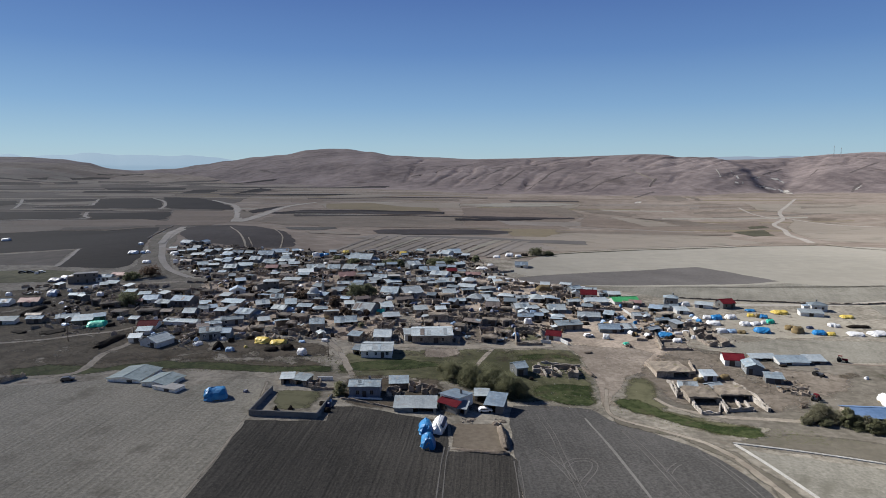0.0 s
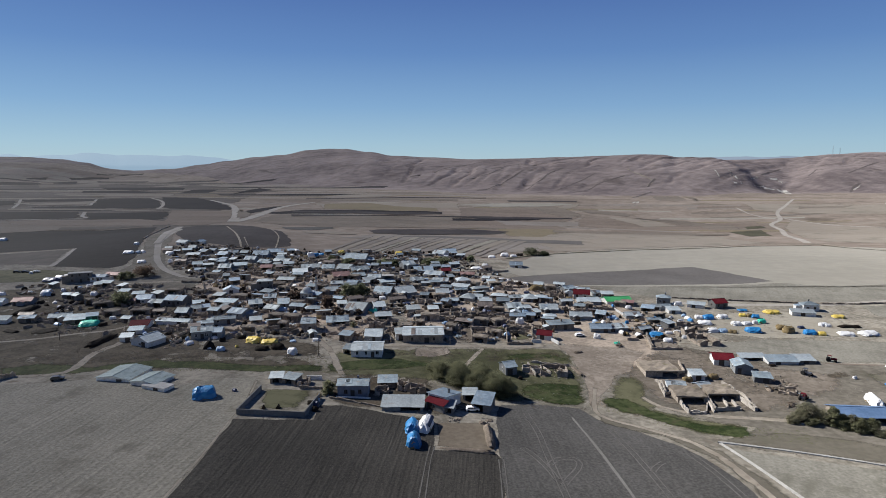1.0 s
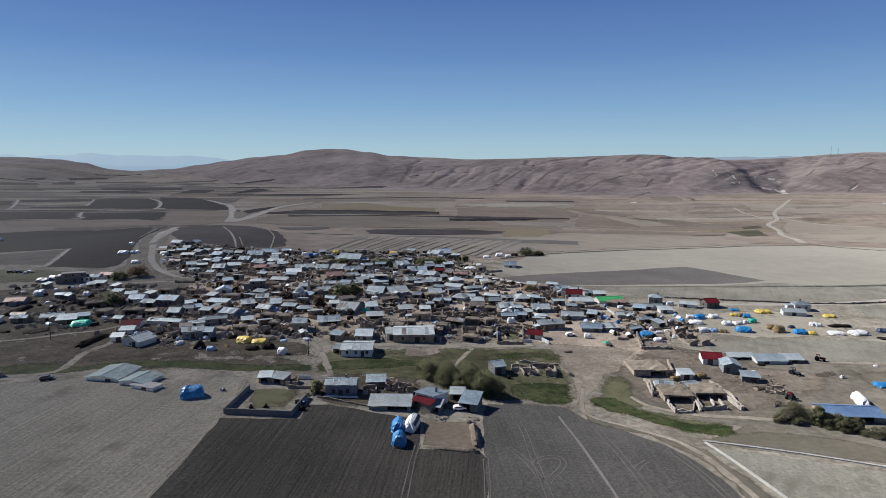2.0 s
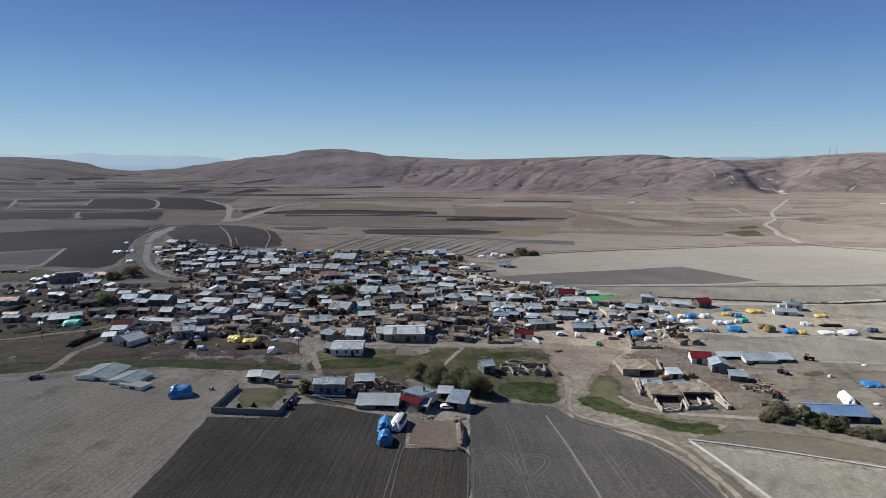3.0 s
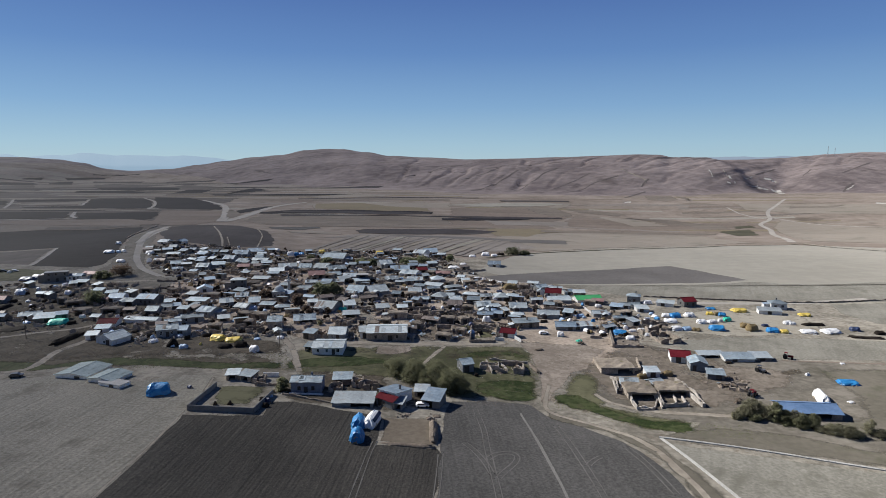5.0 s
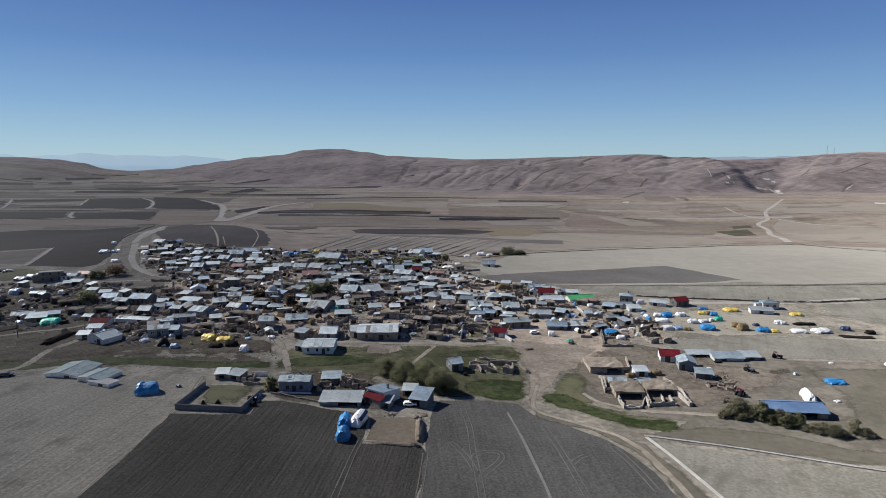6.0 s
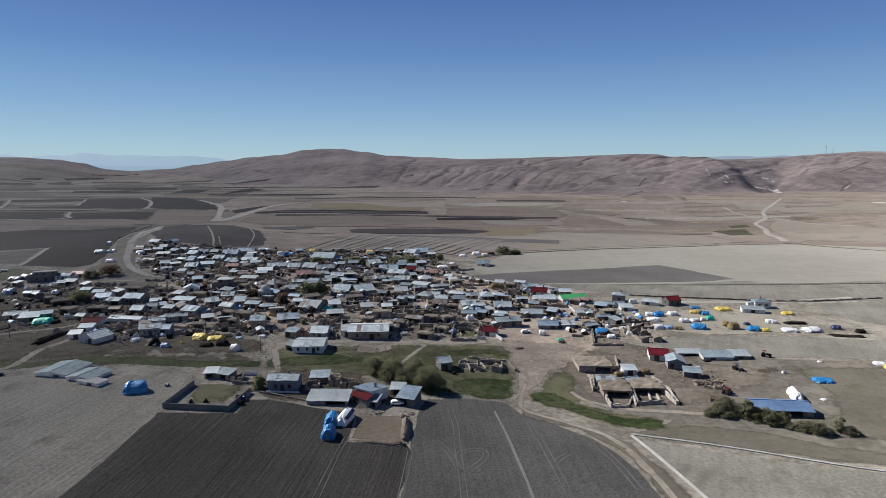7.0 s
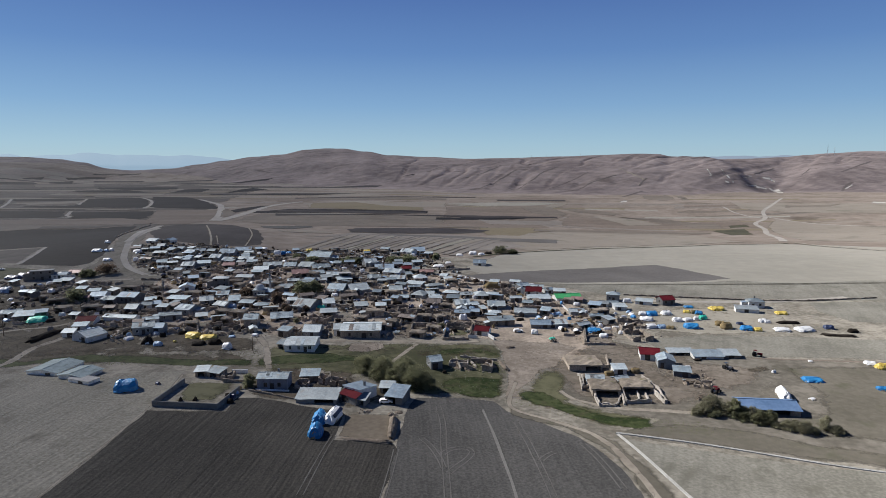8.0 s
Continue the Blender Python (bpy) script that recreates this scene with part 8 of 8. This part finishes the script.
# ---- the small mosque ----
def mosque(x, y):
    ob = thing("mosque", x, y, 6, "small whitewashed mosque with a round white dome", "mosque")
    bm = bmesh.new()
    box(bm, -3, 3, -3, 3, -1, 3.2)
    part("wall", bm, PLASTER, ob)
    bm = bmesh.new()
    box(bm, -3.2, 3.2, -3.2, 3.2, 3.2, 3.45)
    part("roof", bm, LIGHT_TIN, ob)
    bm = bmesh.new()
    bmesh.ops.create_cone(bm, cap_ends=True, segments=20, radius1=2.3, radius2=2.3, depth=.7, matrix=Matrix.Translation((0, 0, 3.75)))
    part("drum", bm, WHITEWASH, ob)
    bm = bmesh.new()
    bmesh.ops.create_uvsphere(bm, u_segments=24, v_segments=14, radius=2.2)
    bmesh.ops.delete(bm, geom=[v for v in bm.verts if v.co.z < -.05], context="VERTS")
    for v in bm.verts:
        v.co.z = v.co.z * .9 + 4.1
    for f in bm.faces:
        f.smooth = True
    part("dome", bm, WHITEWASH, ob, "round white dome")
    for i in (-1.7, 0, 1.7):
        window_part(ob, i, -3, 1.0, .8, 1.3)
    return ob


def minaret(x, y, tall=9.5):
    ob = thing("minaret", x, y, 0, "slim pale grey minaret with a pointed cap", "minaret")
    for name, low, high, r0, r1, mat in (("base", -.8, 1.6, .95, .9, CONCRETE), ("shaft", 1.6, tall - 2.4, .62, .55, CONCRETE), ("balcony", tall - 2.4, tall - 2.0, .95, .95, WHITEWASH), ("lantern", tall - 2.0, tall - 1.0, .48, .46, CONCRETE), ("cap", tall - 1.0, tall + .9, .6, .03, TIN)):
        bm = bmesh.new()
        bmesh.ops.create_cone(bm, cap_ends=True, segments=14, radius1=r0, radius2=r1, depth=high - low, matrix=Matrix.Translation((0, 0, (low + high) / 2)))
        part(name, bm, mat, ob)
    return ob


mosque(-63.5, 294.2)
minaret(-60.4, 301.4)

# ---- distance: blue ranges far behind the plain, their haze put in as a glow ----
def far_range(name, label, radius, start, end, base, profile, mat):
    """A range of hills far away, as a ridge with a slope towards the plain."""
    count = 90
    verts, faces = [], []
    for i in range(count + 1):
        a = start + (end - start) * i / count
        top = along(a, profile) + 9 * noise.fractal((a * 22, 1, 5), 1.0, 2.0, 4)
        n = math.hypot(a, 1)
        for r, z in ((radius - 500, base), (radius - 200, base + (top - base) * .55), (radius, top), (radius + 60, base)):
            verts.append((a / n * r, r / n, z))
    for i in range(count):
        for k in range(3):
            faces.append((i * 4 + k, i * 4 + k + 4, i * 4 + k + 5, i * 4 + k + 1))
    data = bpy.data.meshes.new(name)
    data.from_pydata(verts, [], faces)
    data.materials.append(mat)
    for f in data.polygons:
        f.use_smooth = True
    return tagged(new(name, data), label, "mountain range", kind="structure")


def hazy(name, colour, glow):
    """Distance through kilometres of bright air: near-black hills that glow in the haze colour."""
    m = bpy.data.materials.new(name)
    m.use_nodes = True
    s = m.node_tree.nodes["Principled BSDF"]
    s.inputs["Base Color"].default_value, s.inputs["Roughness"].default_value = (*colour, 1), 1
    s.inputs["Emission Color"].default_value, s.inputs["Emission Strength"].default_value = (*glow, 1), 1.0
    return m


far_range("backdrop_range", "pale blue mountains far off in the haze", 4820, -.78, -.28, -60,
          [(-.78, 146), (-.73, 118), (-.70, 130), (-.68, 112), (-.62, 128), (-.58, 136), (-.52, 130), (-.46, 122), (-.42, 128), (-.37, 112), (-.30, 60)], hazy("far_haze_glow", (.01, .01, .01), (.090, .150, .208)))
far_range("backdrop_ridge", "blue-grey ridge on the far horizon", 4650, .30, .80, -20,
          [(.30, 108), (.40, 106), (.46, 113), (.52, 116), (.60, 110), (.66, 104), (.80, 100)], hazy("ridge_haze_glow", (.03, .03, .03), (.082, .115, .16)))


# ---- loose clutter between the buildings ----
def inside(x, y, ring):
    odd = False
    for (ax, ay), (bx, by) in zip(ring, ring[1:] + ring[:1]):
        if (ay > y) != (by > y) and x < ax + (y - ay) / (by - ay) * (bx - ax):
            odd = not odd
    return odd


DENSE = [(-72, 222), (-106, 260), (-137, 304), (-128, 330), (-167, 375), (-192, 428), (-178, 452), (-110, 435), (13, 473), (40, 357), (70, 333), (78, 307), (73, 272), (52, 247), (29, 231), (-34, 225), (-52, 227)]
LOOSE = [(-227, 324), (-149, 323), (-106, 260), (-74, 226), (-103, 215), (-135, 234), (-162, 234)]
EAST = [(78, 307), (99, 290), (124, 274), (110, 237), (84, 237), (68, 248)]
MUDDY = [(1, 281), (19, 286), (37, 277), (33, 231), (4, 228)]
lot = random.Random(5)


def spots(ring, count, room):
    xs, ys = [p[0] for p in ring], [p[1] for p in ring]
    tries = 0
    while count and tries < 9000:
        tries += 1
        x, y = lot.uniform(min(xs), max(xs)), lot.uniform(min(ys), max(ys))
        if inside(x, y, ring) and free(x, y, room):
            count -= 1
            yield x, y


for ring, sheds, walls, heaps in ((DENSE, 150, 330, 240), (LOOSE, 14, 50, 40), (EAST, 7, 14, 34)):
    for x, y in spots(ring, sheds, 2.6):
        roof = lot.choice("MMMMDUUU" if inside(x, y, MUDDY) else "MMTTTLDBU")
        if roof == "U":
            ruin(x, y - 2, lot.uniform(4, 7), lot.uniform(3.5, 5), lot.uniform(1.2, 2.2), lot.uniform(-30, 30), 1)
            continue
        house(x, y - 1.8, lot.uniform(3.4, 6.5), lot.uniform(3, 4.5), lot.uniform(1.8, 2.5), lot.uniform(-32, 32), "f" if roof == "M" else lot.choice("ssgb"), roof, lot.choice("mmmc"))
    for x, y in spots(ring, walls, 1.2):
        g = radians(lot.choice((0, 90)) + lot.uniform(-25, 25))
        a, b = lot.uniform(2.5, 7), lot.uniform(2, 5)
        pts = [(x - math.cos(g) * a / 2, y - math.sin(g) * a / 2), (x + math.cos(g) * a / 2, y + math.sin(g) * a / 2)]
        if lot.random() < .5:
            pts.append((pts[1][0] - math.sin(g) * b, pts[1][1] + math.cos(g) * b))
        yard_wall(pts, lot.uniform(.7, 1.6))
    for x, y in spots(ring, heaps, 1.0):
        kind = lot.choice(("dung", "straw", "white", "white", "white", "sky", "blue") if ring is EAST else ("dung", "dung", "dung", "dung", "straw", "white", "sky", "navy"))
        w = lot.uniform(1.6, 3.6)
        haystack(x, y, w, w * lot.uniform(.5, .9), lot.uniform(.8, 1.6), lot.uniform(0, 180), kind)
for ring, count in ((DENSE, 170), (LOOSE, 18), (EAST, 10)):
    for x, y in spots(ring, count, 1.1):
        scrap_heap(x, y, lot.uniform(1.6, 3.4))
for x, y in spots(DENSE, 26, 1.6):
    bush(x, y, lot.uniform(2, 3.8), lot.uniform(1.6, 3.2), dry=True)
# crooked bits of wall, fuel stacks and scrap close against the houses
for ring, walls, stacks in ((DENSE, 250, 150), (LOOSE, 30, 16), (EAST, 8, 8)):
    for x, y in spots(ring, walls, .25):
        g = radians(lot.choice((0, 90, 90)) + lot.uniform(-30, 30))
        a = lot.uniform(1.8, 5.5)
        yard_wall([(x - math.cos(g) * a / 2, y - math.sin(g) * a / 2), (x + math.cos(g) * a / 2, y + math.sin(g) * a / 2)], lot.uniform(.9, 2.0))
    for x, y in spots(ring, stacks, .4):
        w = lot.uniform(1.4, 3.4)
        haystack(x, y, w, w * lot.uniform(.4, .7), lot.uniform(.9, 1.9), lot.uniform(0, 180), "dung")
for ring, count in ((DENSE, 110), (LOOSE, 16), (EAST, 8)):
    for x, y in spots(ring, count, .4):
        a, b = lot.uniform(2, 6), lot.uniform(2, 6)
        rubble(x - a, y - b, x + a, y + b)


# ---- water channels, masts, poles ----
def channel(label, pts):
    """A raised concrete irrigation channel with an open top."""
    ob = thing("irrigation_channel", *pts[0], 0, label, "channel")
    line = smooth_line(pts, 4)
    z0 = height(*pts[0])
    bm = bmesh.new()
    last = None
    for i, p in enumerate(line):
        d = (line[min(i + 1, len(line) - 1)] - line[max(i - 1, 0)]).normalized()
        s = Vector((-d.y, d.x))
        z = height(p.x, p.y) - z0
        now = []
        for across, up in ((-.4, -.2), (-.35, .24), (-.17, .26), (-.12, .18), (.12, .18), (.17, .26), (.35, .24), (.4, -.2)):
            q = p + s * across - Vector(pts[0])
            now.append(bm.verts.new((q.x, q.y, z + up)))
        if last:
            for k in range(7):
                bm.faces.new((last[k], last[k + 1], now[k + 1], now[k]))
        last = now
    bmesh.ops.recalc_face_normals(bm, faces=bm.faces)
    part("trough", bm, RIM, ob)
    return ob


channel("pale concrete irrigation channel beside the dirt road", [(74.2, 146.6), (76.5, 136), (80.1, 118.1), (82.2, 108), (85, 94), (88, 80)])
channel("pale concrete irrigation channel across dry fields", [(74.0, 147.4), (88.4, 142.6), (100.0, 138.2), (117.4, 130.6), (130.4, 125.9), (160, 116), (200, 104)])


def mast(x, y, tall):
    ob = thing("radio_mast", x, y, 20, "thin steel radio mast on a hilltop", "mast", "masts on the hill")
    for sx, sy in ((-1, -1), (1, -1), (0, 1)):
        bm = bmesh.new()
        low, top = Vector((sx * 1.1, sy * 1.1, -1)), Vector((sx * .35, sy * .35, tall))
        m = (top - low).to_track_quat("Z", "Y").to_matrix().to_4x4()
        bmesh.ops.create_cone(bm, cap_ends=True, segments=6, radius1=.28, radius2=.2, depth=(top - low).length, matrix=Matrix.Translation((low + top) / 2) @ m)
        part("leg", bm, STEEL, ob)
    bm = bmesh.new()
    for i in range(int(tall / 3)):
        k = 1.1 - .75 * i * 3 / tall
        box(bm, -k, k, -k - .1, -k + .1, i * 3, i * 3 + .2)
    part("bracing", bm, STEEL, ob)
    return ob


mast(1412, 2230, 36)
mast(1428, 2215, 30)


def power_pole(x, y, tall=8.0):
    ob = thing("power_pole", x, y, lot.uniform(-20, 20), "weathered wooden power pole with a crossarm", "pole", "power poles")
    bm = bmesh.new()
    bmesh.ops.create_cone(bm, cap_ends=True, segments=8, radius1=.16, radius2=.1, depth=tall + .5, matrix=Matrix.Translation((0, 0, tall / 2 - .25)))
    part("post", bm, WOOD, ob)
    bm = bmesh.new()
    box(bm, -.8, .8, -.06, .06, tall - .7, tall - .56)
    part("crossarm", bm, WOOD, ob)
    for px in (-.7, 0, .7):
        bm = bmesh.new()
        bmesh.ops.create_cone(bm, cap_ends=True, segments=6, radius1=.06, radius2=.04, depth=.22, matrix=Matrix.Translation((px, 0, tall - .45)))
        part("insulator", bm, TRIM, ob)
    return ob


power_pole(-40.7, 209.0)
power_pole(-143.1, 225.7)
for a in (.152, .177, .191, .211, .232):
    power_pole(a * along(a, CREST_FAR), along(a, CREST_FAR), 11.0)


# ---- tufts, clods and small stones on the open ground ----
def strewn(name, label, category, ring, count, mat, low, high, kind, seed):
    """Many small pieces over a stretch of ground, in one mesh."""
    rng = random.Random(seed)
    xs, ys = [p[0] for p in ring], [p[1] for p in ring]
    verts, faces = [], []
    while count:
        x, y = rng.uniform(min(xs), max(xs)), rng.uniform(min(ys), max(ys))
        if not inside(x, y, ring) or noise.noise((x * .06, y * .06, seed)) < rng.uniform(-.5, .35):
            continue
        count -= 1
        z, r, g = height(x, y) + .03, rng.uniform(low, high), rng.uniform(0, 6.3)
        k = len(verts)
        sides = 4 if kind == "tuft" else 3
        flat = (.25, .5) if kind == "tuft" else (.3, .6)
        verts += [(x + math.cos(g + i * 6.28 / sides) * r * rng.uniform(.6, 1), y + math.sin(g + i * 6.28 / sides) * r * rng.uniform(.6, 1), z - .06) for i in range(sides)] + [(x, y, z + r * rng.uniform(*flat))]
        faces += [(k + i, k + (i + 1) % sides, k + sides) for i in range(sides)]
    data = bpy.data.meshes.new(name)
    data.from_pydata(verts, [], faces)
    data.materials.append(mat)
    return tagged(new(name, data), label, category, kind="stuff")


strewn("grass_tufts", "tufts of green grass in a wet hollow", "grass", [(-105, 193), (-98, 199), (-89, 204), (-62, 204), (-39, 210), (-35, 201), (-34, 192), (-51, 189), (-70, 191), (-88, 191)], 1600, TUFT, 0.1, 0.26, "tuft", 1)
strewn("grass_tufts", "tufts of green grass in a wet hollow", "grass", [(-28, 194), (-31, 207), (-15, 207), (9, 215), (39, 223), (48, 215), (51, 202), (48, 171), (41, 172), (22, 174), (10, 178), (-1, 186), (-16, 190)], 5200, TUFT, 0.1, 0.26, "tuft", 2)
strewn("grass_tufts", "tufts of green grass beside the road", "grass", [(50, 181), (50, 170), (62, 160), (76, 152), (88, 148), (100, 146), (100, 155), (80, 159), (70, 165), (62, 180)], 2600, TUFT, 0.1, 0.26, "tuft", 3)
strewn("weeds", "dry weeds on brown ground", "weeds", [(-213, 305), (-137, 298), (-87, 226), (-73, 203), (-98, 199), (-129, 187)], 3200, DRYTUFT, 0.1, 0.26, "tuft", 4)
strewn("clods", "dark clods on a ploughed field", "clods", [(-50, 153), (-31, 161), (0, 154), (1, 137), (16, 137), (16, 116), (15, 101), (-48, 99)], 15000, CLOD, 0.06, 0.2, "clod", 5)
strewn("clods", "grey clods on a harrowed field", "clods", [(18, 137), (21, 158), (35, 171), (47, 161), (64, 143), (71, 114), (69, 103), (15, 101)], 10000, CLOD, 0.05, 0.15, "clod", 6)
strewn("weeds", "dry stubble weeds on a pale field", "weeds", [(-164, 168), (-103, 181), (-66, 182), (-56, 183), (-50, 114), (-48, 99), (-95, 98)], 9000, DRYTUFT, 0.05, 0.17, "tuft", 7)
strewn("debris", "dark scraps and clods strewn over the farm yards", "debris", [(44, 176), (62, 224), (110, 226), (140, 200), (136, 160), (96, 160), (70, 166), (56, 180)], 3000, CLOD, 0.06, 0.2, "clod", 11)
strewn("debris", "pale stones and litter strewn over the farm yards", "debris", [(44, 176), (62, 224), (110, 226), (140, 200), (136, 160), (96, 160), (70, 166), (56, 180)], 500, RIM, 0.06, 0.22, "clod", 12)
strewn("debris", "dark scraps and straw strewn between the stacks", "debris", [(66, 226), (76, 270), (124, 274), (170, 262), (160, 236), (110, 232)], 2400, CLOD, 0.06, 0.18, "clod", 13)
strewn("debris", "dark scraps and clods strewn over the village lanes", "debris", DENSE, 3000, CLOD, 0.1, 0.35, "clod", 14)
strewn("debris", "pale stones and litter strewn over the village lanes", "debris", DENSE, 1500, RIM, 0.08, 0.3, "clod", 15)
strewn("debris", "dark scraps on weedy ground", "debris", LOOSE, 1200, CLOD, 0.12, 0.45, "clod", 16)
SCRUBLEAF = material("dark_low_scrub", (.05, .043, .033), (.15, .12, .093), .5, .1, bump=0)
strewn("scrub", "low dark scrub on weedy ground", "scrub", [(-213, 305), (-137, 298), (-87, 226), (-40, 222), (-38, 204), (-73, 203), (-98, 199), (-129, 187), (-190, 200)], 5000, SCRUBLEAF, 0.12, 0.42, "tuft", 17)
strewn("debris", "brown rubble and stones below the street", "debris", [(-6.9, 220.3), (5.4, 222.0), (6.9, 215.2), (0.4, 209.4), (-6.8, 210.1)], 420, STONE, 0.12, 0.4, "clod", 22)
strewn("scrub", "brown weeds in the rough meadow", "scrub", [(20, 172), (24, 180), (30, 191), (46, 190), (49, 171), (40, 168), (30, 168)], 1500, SCRUBLEAF, 0.1, 0.3, "tuft", 19)
strewn("debris", "pale stones in the rough meadow", "debris", [(20, 172), (24, 180), (30, 191), (46, 190), (49, 171), (40, 168), (30, 168)], 120, RIM, 0.1, 0.3, "clod", 20)
strewn("scrub", "grey weeds along the irrigation channel", "scrub", [(76, 150), (100, 152), (118, 146), (150, 126), (118, 132), (92, 140)], 1600, DRYTUFT, 0.08, 0.22, "tuft", 21)
strewn("scrub", "brown scrub beside the green hollow", "scrub", [(-30, 207), (8, 217), (42, 224), (50, 212), (42, 207), (10, 209), (-14, 203)], 900, SCRUBLEAF, 0.12, 0.4, "tuft", 18)
